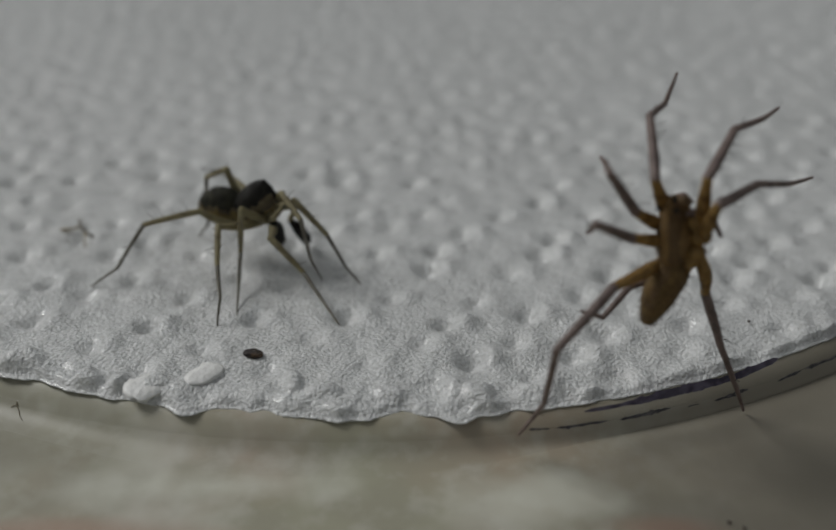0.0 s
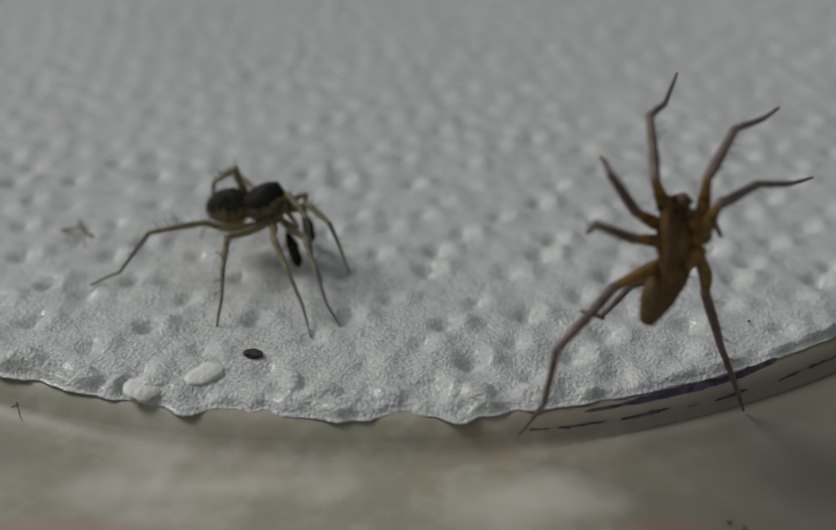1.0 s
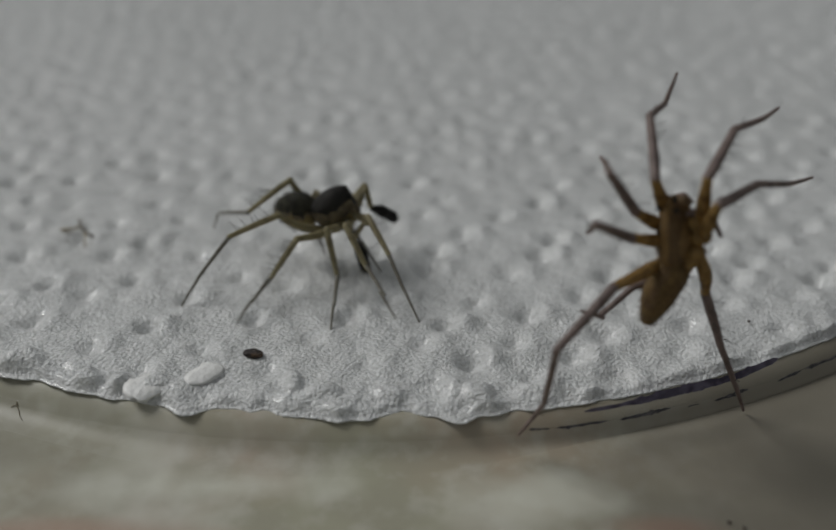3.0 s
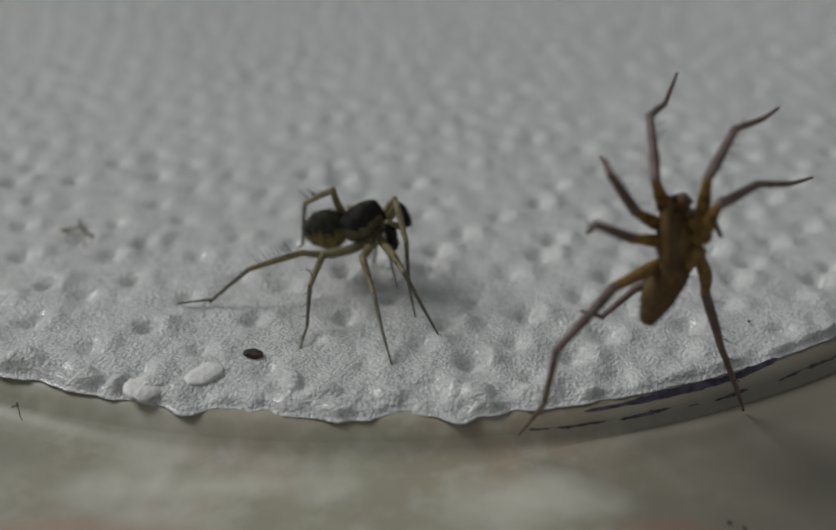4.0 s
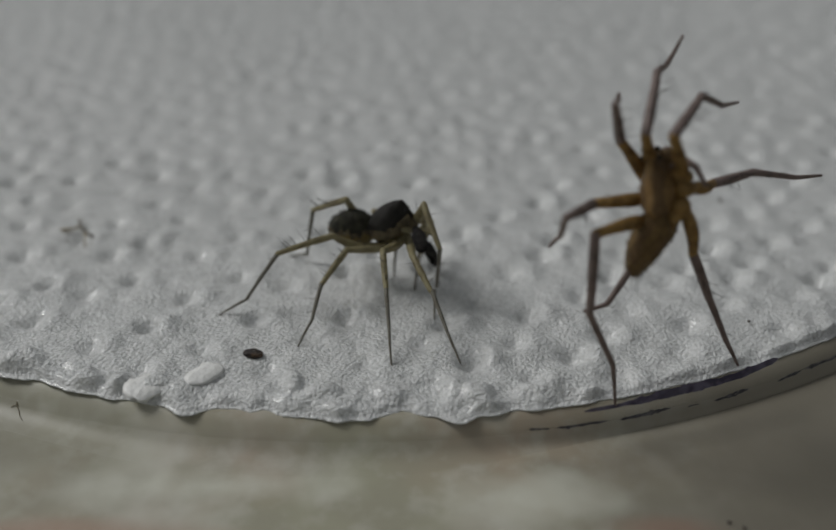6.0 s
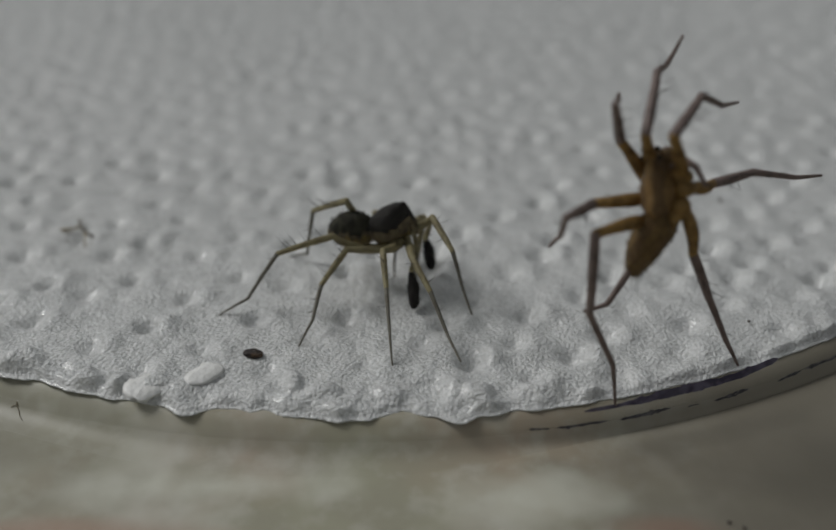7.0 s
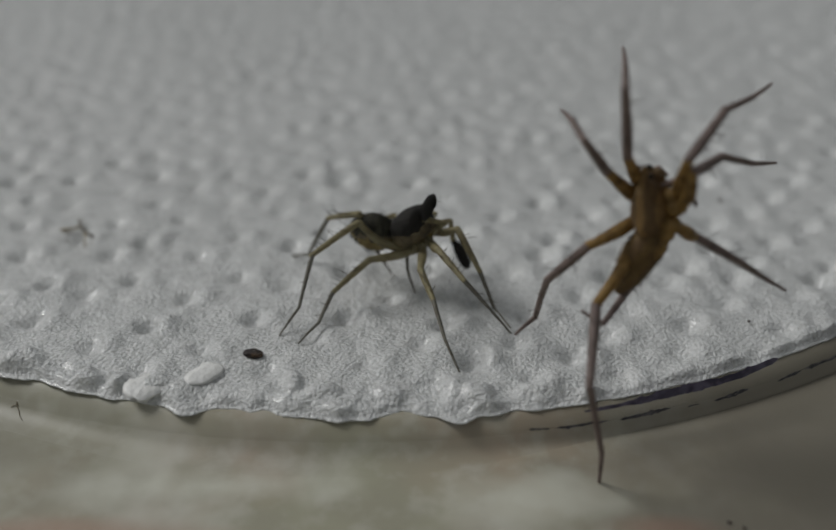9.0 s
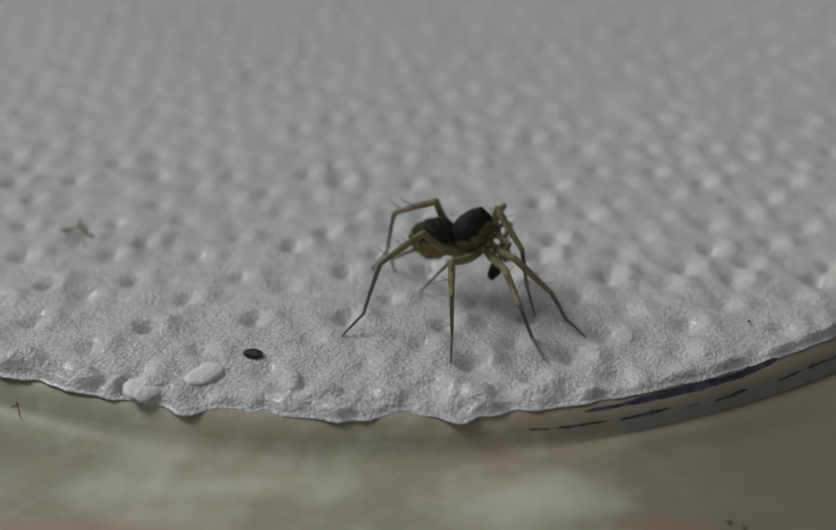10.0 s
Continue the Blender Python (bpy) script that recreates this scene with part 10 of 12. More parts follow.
    walk(female['R2_tibia'], [(0,mm(3.36,-2.59,1.09,56.1,76.5,-43.5)), (4.3,mm(3.36,-2.59,1.09,56.1,76.5,-43.5)), (4.333,mm(3.66,-2.31,-1.88,68.4,47.9,-30)), (4.4,mm(1.43,-.87,-3.27,70.3,18.9,-26.7)), (4.467,mm(3.72,-2.35,-1.75,68.9,41,-29.4)), (4.5,mm(3.19,-2.53,1.32,64.3,63,-35.2)), (4.7,mm(2.76,-3.25,1.02,117.6,70,22.1)), (5,mm(2.79,-2.54,1.62,51.9,68.5,-47.1)), (5.2,mm(1.69,-3.37,1.37,130.9,78.5,34)), (5.333,mm(2.01,-3.79,-1.65,73.1,78.5,-24.7)), (5.5,mm(1.67,-1.22,-3.29,43.3,70.5,-55.6)), (7.1,mm(1.67,-1.22,-3.29,43.1,70.4,-55.8)), (7.133,mm(3.49,-2.71,-1.8,60.7,71.1,-37.1)), (7.2,mm(3.29,-2.81,.98,77.8,69.9,-19)), (7.4,mm(3.56,-2.56,.85,81.1,76.3,-15.5)), (7.5,mm(2.93,-2.33,1.64,152.2,80.9,56.6)), (7.6,mm(3.29,-2.77,1.01,86.5,81.9,-9.7)), (7.8,mm(2.97,-2.77,1.34,91.9,73.2,-4.2)), (8,mm(2.97,-2.77,1.34,91.9,73.2,-4.2)), (9,mm(2.96,-2.72,1.38,91.2,73.5,-4.9)), (9.1,mm(4.09,-2.11,-.04,-77.6,53.6,-174.8)), (9.2,mm(3.65,-1.15,1.23,-22.3,68.5,-113.3)), (9.3,mm(2.92,-1.12,1.88,-37,22.5,-132.3)), (9.367,mm(3.37,-1.3,1.54,-20,21.4,-88.7)), (9.4,mm(3.74,-1.49,1.11,-8.7,10,-48.4)), (9.5,mm(3.94,-1.16,.77,-7.2,8,-39.1)), (9.6,mm(4.22,-1.71,-.47,-5.7,5.6,-26.1)), (9.7,mm(4.19,-1.61,-.02,-5.8,2.4,-28.9)), (9.733,mm(4.15,-1.67,.14,-5.9,4,-29.7)), (9.8,mm(4.1,-1.73,.31,-6,5.7,-30.4)), (9.9,mm(3.48,-.97,1.4,-6.2,4.1,-32.8)), (10,mm(2.3,-.3,1.97,-6.3,2.5,-35.1))])
    walk(female['R2_metatarsus'], [(0,mm(3.91,-3.1,-2.04,-35.2,78.7,-135.3)), (4.3,mm(3.91,-3.1,-2.04,-35.2,78.7,-135.3)), (4.333,mm(5.53,-3.39,-4.27,36.2,81.5,-63.1)), (4.4,mm(4.15,-2.24,-4.31,74.6,72.9,-23.9)), (4.467,mm(5.84,-3.55,-3.86,63.8,78.9,-35)), (4.5,mm(4.39,-3.36,-1.55,32.9,83.7,-66.3)), (4.7,mm(3.78,-2.84,-2.01,33.2,82.5,-65.9)), (5,mm(3.6,-3.41,-1.37,-66.1,78.4,-166)), (5.2,mm(2.22,-3.01,-1.78,29.4,79.4,-69.5)), (5.333,mm(2.59,-4.06,-4.8,7.7,74.4,-91.6)), (5.5,mm(2.28,-2.12,-6.32,-2.5,68.2,-102.4)), (7.1,mm(2.28,-2.12,-6.32,-2.5,68.2,-102.4)), (7.133,mm(4.32,-3.34,-4.84,11.9,78.3,-87.5)), (7.2,mm(4.33,-3.17,-2.04,78.4,84.1,-20.4)), (7.4,mm(4.29,-2.77,-2.28,-13.2,81.4,-112.4)), (7.5,mm(3.2,-1.91,-1.54,-62.2,84.1,-161.7)), (7.6,mm(3.74,-2.84,-2.18,-7.9,81.5,-107.1)), (7.8,mm(3.88,-2.85,-1.75,-20,82.7,-119.4)), (8,mm(3.88,-2.85,-1.75,-20,82.7,-119.4)), (9,mm(3.88,-2.8,-1.7,-19.7,82.9,-119)), (9.1,mm(2.18,-2.29,-2.63,-66.4,41.3,-168.1)), (9.2,mm(3.18,-2.24,-1.76,-62.8,55,-163.3)), (9.3,mm(.92,-3.32,.64,-46.2,13.3,-136)), (9.367,mm(3.44,-4.3,.36,-35.9,13.6,-93.4)), (9.4,mm(5.84,-3.86,.55,-28,7.1,-51.8)), (9.5,mm(6.41,-3.17,.33,-27.1,8.6,-45.1)), (9.6,mm(7.1,-3.11,-.79,-25.3,10.3,-34.3)), (9.7,mm(7.01,-3.16,-.15,-26,8.2,-38.4)), (9.733,mm(6.94,-3.26,-.08,-28.3,39.4,-43.8)), (9.8,mm(6.86,-3.34,-.02,-41.6,70,-59.6)), (9.9,mm(6.18,-2.71,1.17,-31.2,37,-47.1)), (10,mm(4.93,-2.15,1.83,-29.6,3.5,-42.8))])
    walk(female['R2_tarsus'], [(0,mm(3.48,-3.53,-5.09,-7.5,85.6,-108.1)), (4.3,mm(3.48,-3.53,-5.09,-7.5,85.6,-108.1)), (4.333,mm(5.74,-3.8,-7.35,77.1,81.1,-23.1)), (4.4,mm(4.99,-2.61,-7.28,91.2,72,-8.7)), (4.467,mm(6.33,-3.89,-6.91,86.5,76.2,-13.6)), (4.5,mm(4.53,-3.68,-4.64,77.9,80.1,-22.4)), (4.7,mm(3.94,-3.2,-5.09,47.9,84.1,-52.6)), (5,mm(2.99,-3.56,-4.42,-24.3,82.3,-125.2)), (5.2,mm(2.42,-3.55,-4.84,39.7,81.8,-60.7)), (5.333,mm(2.57,-4.9,-7.8,31.3,80,-69.2)), (5.5,mm(2.02,-3.24,-9.21,25.4,78.2,-75.2)), (7.1,mm(2.02,-3.24,-9.21,25.4,78.2,-75.2)), (7.133,mm(4.35,-3.97,-7.89,51.5,83.3,-48.8)), (7.2,mm(4.63,-3.28,-5.13,112.7,84.1,12.7)), (7.4,mm(4.12,-3.2,-5.36,-18.8,86,-119)), (7.5,mm(2.9,-2,-4.63,-89.5,83.9,170.2)), (7.6,mm(3.6,-3.29,-5.25,-10.6,83.9,-110.7)), (7.8,mm(3.69,-3.19,-4.83,54.2,84.2,-45.5)), (8,mm(3.69,-3.19,-4.83,54.2,84.2,-45.5)), (9,mm(3.69,-3.14,-4.79,54.9,84.2,-44.8)), (9.1,mm(-.1,-2.77,-4.68,-70.9,43.5,-172.7)), (9.2,mm(1.47,-2.75,-4.31,-69.7,60.2,-171.1)), (9.3,mm(-1.26,-5.43,-.07,-45.9,16.1,-136)), (9.367,mm(3.26,-7.32,-.37,-32.1,19.9,-93.4)), (9.4,mm(7.75,-6.28,.16,-19.4,13.8,-51.4)), (9.5,mm(8.59,-5.34,-.14,-17.8,13.9,-44.7)), (9.6,mm(9.63,-4.84,-1.34,-15.9,12.3,-36.3)), (9.7,mm(9.42,-5.07,-.59,-16.6,11.1,-39.6)), (9.733,mm(8.68,-4.92,-2.06,-24.9,23.4,-67.1)), (9.8,mm(7.4,-4.27,-2.94,-39.5,30.2,-98.8)), (9.9,mm(7.88,-4.53,-.7,-26.1,21.5,-68.7)), (10,mm(7.21,-4.26,1.65,-19.3,8.3,-42.7))])
    walk(female['R3_femur'], [(0,mm(.65,-1.05,-.45,-63.8,36.9,170.7)), (4.3,mm(.65,-1.05,-.45,-63.8,36.9,170.7)), (4.4,mm(.65,-1.05,-.45,-71.4,45.7,159.3)), (4.5,mm(.65,-1.05,-.45,-74.4,45.9,155.1)), (4.7,mm(.65,-1.05,-.45,-78.1,43.8,149.8)), (5,mm(.65,-1.05,-.45,-74.3,56.7,154.8)), (5.2,mm(.65,-1.05,-.45,-82.5,59,145.1)), (5.5,mm(.65,-1.05,-.45,-63.3,40.5,169.8)), (7.1,mm(.65,-1.05,-.45,-63.3,40.5,169.8)), (7.2,mm(.65,-1.05,-.45,-70.8,45.3,158.7)), (7.4,mm(.65,-1.05,-.45,-69.6,36.6,160.6)), (7.5,mm(.65,-1.05,-.45,-54.4,71.5,178.5)), (7.533,mm(.65,-1.05,-.45,-23.1,13.9,-141.7)), (7.6,mm(.65,-1.05,-.45,-28.7,-46.4,-124.5)), (7.7,mm(.65,-1.05,-.45,-23.9,18.2,-140.7)), (7.8,mm(.65,-1.05,-.45,-78.1,77.5,157.4)), (8,mm(.65,-1.05,-.45,-78.1,77.5,157.4)), (9,mm(.65,-1.05,-.45,-83.6,76.8,151.8)), (9.067,mm(.65,-1.05,-.45,55,22.6,-64.1)), (9.1,mm(.65,-1.05,-.45,50.2,-54.8,-50.7)), (9.133,mm(.65,-1.05,-.45,82.2,1.9,-109.9)), (9.2,mm(.65,-1.05,-.45,44.2,56.6,-174.1)), (9.267,mm(.65,-1.05,-.45,44.4,15,-173.8)), (9.3,mm(.65,-1.05,-.45,44.4,-26.5,-173.6)), (9.367,mm(.65,-1.05,-.45,-17.2,-61.8,-95.2)), (9.4,mm(.65,-1.05,-.45,-72.9,-23.4,-22.5)), (9.5,mm(.65,-1.05,-.45,-74,-31.7,-20.1)), (9.6,mm(.65,-1.05,-.45,-72.4,-12.8,-24.2)), (9.633,mm(.65,-1.05,-.45,-72.5,-49.3,-24)), (9.7,mm(.65,-1.05,-.45,-75.9,-85.8,-20.5)), (9.733,mm(.65,-1.05,-.45,-62.4,-56.6,-34.3)), (9.8,mm(.65,-1.05,-.45,-61.6,-27.3,-35.5)), (9.9,mm(.65,-1.05,-.45,-62.6,-24.6,-33.2)), (10,mm(.65,-1.05,-.45,-63.4,-21.8,-31.1))])
    walk(female['R3_tibia'], [(0,mm(-1.87,-.63,-2.36,-54.1,21,-171.7)), (4.3,mm(-1.87,-.63,-2.36,-54.1,21,-171.7)), (4.4,mm(-1.43,-.27,-2.74,-57.4,33.4,-179)), (4.5,mm(-1.36,-.11,-2.74,-56.9,38,-178.1)), (4.7,mm(-1.34,.1,-2.66,-57.4,38.3,-178.9)), (5,mm(-.94,-.31,-3.11,-54.8,32.2,-174.3)), (5.2,mm(-.7,-.11,-3.18,-53.3,33.3,-171.6)), (5.5,mm(-1.74,-.62,-2.52,-61,43.9,176)), (7.1,mm(-1.74,-.62,-2.52,-61,43.9,176)), (7.2,mm(-1.44,-.24,-2.71,-52.4,17,-167.5)), (7.4,mm(-1.76,-.2,-2.35,-53.2,15.4,-170.2)), (7.5,mm(-.37,-1.02,-3.47,-38.3,57.2,-146.8)), (7.533,mm(-1.78,-2.97,-1.22,-54.4,54.7,-166.2)), (7.6,mm(-.59,-2.86,1.86,-67.1,49.6,177.7)), (7.7,mm(-1.69,-2.97,-1.45,-49.1,54,-159.5)), (7.8,mm(.01,-.79,-3.56,-28.9,53.5,-134.6)), (8,mm(.01,-.79,-3.56,-28.9,53.5,-134.6)), (9,mm(.01,-.71,-3.56,-28.6,53.6,-134.2)), (9.067,mm(1.94,-3.7,-1.68,-49.1,47.6,-160.6)), (9.1,mm(1.82,-2.47,2.16,-62.2,37,-179.9)), (9.133,mm(-.44,-4.05,-.56,-49.7,37.6,-159.3)), (9.2,mm(-1.1,-1.23,-3.11,-37.8,34.7,-139.3)), (9.267,mm(-2.41,-1.38,-1.28,-43.6,7.2,-154.9)), (9.3,mm(-2.19,-1.36,.97,-41.9,-20.8,-168.5)), (9.367,mm(.51,-2.55,2.36,-53.4,-2.6,-116.3)), (9.4,mm(3.35,-2.17,.82,-46.1,17.7,-65.5)), (9.5,mm(3.2,-1.98,1.23,-42.6,26.9,-56.2)), (9.6,mm(3.49,-2.33,.25,-38.3,7.4,-41.9)), (9.633,mm(2.55,-1.9,1.97,-38.4,11.4,-42.4)), (9.7,mm(.87,-1.13,2.73,-38.5,15.3,-42.9)), (9.733,mm(2.1,-2.04,2.21,-38.7,12.7,-44)), (9.8,mm(2.96,-2.7,1.01,-38.9,10,-45)), (9.9,mm(3.08,-2.64,.88,-39,5.9,-45.8)), (10,mm(3.19,-2.57,.74,-39.1,1.7,-46.5))])
    walk(female['R3_metatarsus'], [(0,mm(-5.03,-1.09,-3.59,-54.4,28.8,-172.7)), (4.3,mm(-5.03,-1.09,-3.59,-54.4,28.8,-172.7)), (4.4,mm(-4.29,-.32,-4.62,-58.7,40.3,179.8)), (4.5,mm(-4.06,-.2,-4.84,-60.8,42.7,176.7)), (4.7,mm(-4.02,.05,-4.79,-56.7,30.9,-176.5)), (5,mm(-3.82,-.59,-4.94,-54,30.5,-171.2)), (5.2,mm(-3.53,-.52,-5.07,-55.2,36.7,-173.4)), (5.5,mm(-4.19,-.45,-4.9,-56.3,36.5,-175.2)), (7.1,mm(-4.19,-.45,-4.9,-56.3,36.5,-175.2)), (7.2,mm(-4.64,-.94,-3.72,-56.2,20.5,-175)), (7.4,mm(-5.01,-.76,-3.26,-58.1,31.1,-179.4)), (7.5,mm(-1.91,-2.04,-6.35,-41.3,60.3,-156.8)), (7.533,mm(-3.7,-3.44,-4.01,-53.6,53.1,-171.5)), (7.6,mm(-2.81,-2.76,-.74,-61.3,44.6,178.3)), (7.7,mm(-3.58,-3.67,-4.22,-59.6,59.7,-179.6)), (7.8,mm(-1.41,-2.23,-6.32,-54.3,74.7,-173.8)), (8,mm(-1.41,-2.23,-6.32,-54.3,74.7,-173.8)), (9,mm(-1.41,-2.16,-6.31,-54.8,74.6,-174.4)), (9.067,mm(-.24,-4.47,-4.2,-56,49.7,-175.7)), (9.1,mm(-.91,-2.48,.09,-56.3,24.8,-176.1)), (9.133,mm(-2.97,-5,-2.65,-49.3,32.8,-161.8)), (9.2,mm(-3.23,-3.06,-5.06,-39.5,38.9,-145.1)), (9.267,mm(-5.48,-2.83,-1.71,-41.6,13.3,-149.8)), (9.3,mm(-5.32,-2,2.2,-41.6,-12.5,-153.5)), (9.367,mm(-1,-5.61,2.51,-49.1,-6.4,-110.4)), (9.4,mm(4.71,-5.14,-.22,-50.3,3.1,-68.4)), (9.5,mm(4.89,-4.51,-.33,-49.6,5.1,-58.9)), (9.6,mm(6.02,-4.58,-.19,-48.6,7.9,-49.8)), (9.633,mm(5.03,-4.16,1.29,-48.7,8.1,-50.7)), (9.7,mm(3.29,-3.38,1.82,-48.8,8.3,-51.6)), (9.733,mm(4.5,-4.36,1.46,-50.1,42.9,-54.3)), (9.8,mm(5.34,-5.08,.42,-61.5,77.3,-66.9)), (9.9,mm(5.45,-5.08,.53,-148.9,20.3,-163.2)), (10,mm(5.54,-5.06,.64,-143,-49.1,177.3))])
    walk(female['R3_tarsus'], [(0,mm(-7.63,-1.43,-5.03,-56.6,31.3,-177.5)), (4.3,mm(-7.63,-1.43,-5.03,-56.6,31.3,-177.5)), (4.4,mm(-6.57,-.31,-6.55,-52.5,23.1,-168.5)), (4.5,mm(-6.26,-.08,-6.86,-61.8,39.3,173.8)), (4.7,mm(-6.58,-.11,-6.32,-58.1,32.6,-179.8)), (5,mm(-6.36,-.98,-6.46,-54,32.9,-172.3)), (5.2,mm(-5.91,-.8,-6.85,-57.4,39.4,-178.1)), (5.5,mm(-6.59,-.66,-6.67,-56,43.5,-176)), (7.1,mm(-6.59,-.66,-6.67,-56,43.5,-176)), (7.2,mm(-7.43,-1.18,-4.76,-57.3,22.5,-178.3)), (7.4,mm(-7.57,-.79,-4.81,-60,34.2,176.1)), (7.5,mm(-3.28,-2.62,-8.95,-38.7,61.9,-156.4)), (7.533,mm(-5.47,-3.7,-6.4,-54.8,55.5,-175.1)), (7.6,mm(-4.94,-2.7,-2.84,-64.8,47,172.1)), (7.7,mm(-5.09,-3.68,-6.8,-50.7,57.2,-170.1)), (7.8,mm(-2.2,-2.32,-9.2,-26.5,63.3,-142.5)), (8,mm(-2.2,-2.32,-9.2,-26.5,63.3,-142.5)), (9,mm(-2.2,-2.24,-9.19,-26.6,63.3,-142.5)), (9.067,mm(-2.17,-4.61,-6.48,-48.3,46.9,-168.5)), (9.1,mm(-3.62,-2.66,-1.16,-56.2,27.6,178.6)), (9.133,mm(-5.36,-5.79,-4.27,-48.6,36.5,-167.2)), (9.2,mm(-5.14,-4.39,-6.94,-37.3,43.3,-149.7)), (9.267,mm(-8,-4.29,-2.39,-39,21,-152.9)), (9.3,mm(-7.93,-3.3,2.84,-39.4,-1.3,-155.2)), (9.367,mm(-2.04,-8.4,2.84,-35,12.8,-113.1)), (9.4,mm(5.8,-7.91,-.38,-21.5,19.9,-67.6)), (9.5,mm(6.43,-7.06,-.59,-18.5,17.7,-58.4)), (9.6,mm(7.92,-6.85,-.59,-16.3,12.5,-50)), (9.633,mm(6.9,-6.45,.87,-16.5,12.6,-50.8)), (9.7,mm(5.12,-5.7,1.39,-16.7,12.7,-51.7)), (9.733,mm(5.78,-6.14,-.58,-23.3,16.8,-77)), (9.8,mm(5.59,-5.68,-2.5,-31.1,17.9,-102.9)), (9.9,mm(2.77,-5.89,-.51,-31.9,-14.9,-134)), (10,mm(3.58,-4.97,2.9,-10.7,-42.2,-175.7))])
    walk(female['R4_femur'], [(0,mm(.24,-.66,-.5,-59.5,25.6,127.4)), (4.3,mm(.24,-.66,-.5,-59.3,31.3,127.9)), (4.4,mm(.24,-.66,-.5,-60.4,-3.9,123.5)), (4.5,mm(.24,-.66,-.5,-62.5,-18,134.5)), (4.7,mm(.24,-.66,-.5,-59.5,-5.2,119.7)), (5,mm(.24,-.66,-.5,-60.9,16.2,104.8)), (5.2,mm(.24,-.66,-.5,-54.5,16.2,127.6)), (5.333,mm(.24,-.66,-.5,-55.3,19.7,125)), (5.5,mm(.24,-.66,-.5,-56.3,23.3,122.4)), (7.1,mm(.24,-.66,-.5,-56.3,22.9,122.4)), (7.2,mm(.24,-.66,-.5,-52.3,13.2,135)), (7.4,mm(.24,-.66,-.5,-51.9,13.6,136.8)), (7.467,mm(.24,-.66,-.5,-51,0,144.5)), (7.5,mm(.24,-.66,-.5,-51.9,-13.7,152.2)), (7.6,mm(.24,-.66,-.5,-53.3,-17.7,157.4)), (7.8,mm(.24,-.66,-.5,-51.4,-1.6,146.1)), (8,mm(.24,-.66,-.5,-51.4,-1.6,146.1)), (9,mm(.24,-.66,-.5,-51.4,-1.6,144)), (9.1,mm(.24,-.66,-.5,-51.6,-4.2,148.1)), (9.2,mm(.24,-.66,-.5,-51.5,1.8,143.5)), (9.267,mm(.24,-.66,-.5,-50.9,-10.3,136.3)), (9.3,mm(.24,-.66,-.5,-48.7,-22.3,128.5)), (9.367,mm(.24,-.66,-.5,-78.2,-40.6,-178.6)), (9.4,mm(.24,-.66,-.5,-113.7,-29.5,-120.5)), (9.5,mm(.24,-.66,-.5,-130.6,-29.7,-86.9)), (9.6,mm(.24,-.66,-.5,-130.7,5.4,-86.5)), (9.7,mm(.24,-.66,-.5,-122.7,-25.2,-129.9)), (9.733,mm(.24,-.66,-.5,-113.7,-34.7,-147.8)), (9.8,mm(.24,-.66,-.5,-100.3,-41,-169.4)), (10,mm(.24,-.66,-.5,-116.8,-31.8,-141.9))])
    walk(female['R4_tibia'], [(0,mm(-.8,.7,-1.32,-34.6,-43.8,111.8)), (4.3,mm(-.75,.62,-1.49,-41.7,-41.5,122.3)), (4.4,mm(-.8,.93,-.37,-55.7,-14.7,150.7)), (4.5,mm(-1.03,.63,.09,-53.3,-17.6,142)), (4.7,mm(-.69,.99,-.32,-54.8,-11.8,148)), (5,mm(-.23,1.1,-1.03,-55.9,-11.1,153.8)), (5.2,mm(-.88,.78,-1.03,-53.6,-10.9,141.5)), (5.333,mm(-.79,.8,-1.14,-54.2,-10.1,145)), (5.5,mm(-.7,.81,-1.25,-54.8,-9.3,148.4)), (7.1,mm(-.7,.82,-1.23,-54.8,-9.4,148.6)), (7.2,mm(-1.07,.65,-.93,-55.4,-16.5,151.1)), (7.4,mm(-1.1,.61,-.95,-55.2,-11.2,150.3)), (7.467,mm(-1.31,.44,-.5,-56,-11.7,154.5)), (7.5,mm(-1.4,.2,-.05,-56.9,-12.2,158.7)), (7.6,mm(-1.43,.03,.08,-55.8,-11.2,153.1)), (7.8,mm(-1.33,.4,-.45,-56.1,14.3,141.6)), (8,mm(-1.33,.4,-.45,-56.1,14.3,141.6)), (9,mm(-1.3,.46,-.45,-56.4,15.4,140.2)), (9.1,mm(-1.37,.34,-.36,-60.3,-34.5,160.9)), (9.2,mm(-1.29,.47,-.56,-44.5,-23.6,129.1)), (9.267,mm(-1.11,.63,-.16,-44.5,-23,129.2)), (9.3,mm(-.86,.71,.21,-44.5,-22.5,129.3)), (9.367,mm(-1.2,-.7,.74,-49.2,6.7,161.3)), (9.4,mm(-.6,-2.08,.44,-36,33.7,-162.8)), (9.5,mm(.33,-2.31,.44,-9.1,34.9,-116.7)), (9.6,mm(.35,-2.55,-.68,1,4.3,-88.3)), (9.7,mm(-.86,-1.98,.32,8.5,-24.1,-129.3)), (9.733,mm(-1.08,-1.49,.58,17.7,-34.9,-147.7)), (9.8,mm(-1.17,-.92,.75,32.2,-42.2,-170.7)), (10,mm(-1.04,-1.66,.5,13.3,-32,-139.9))])
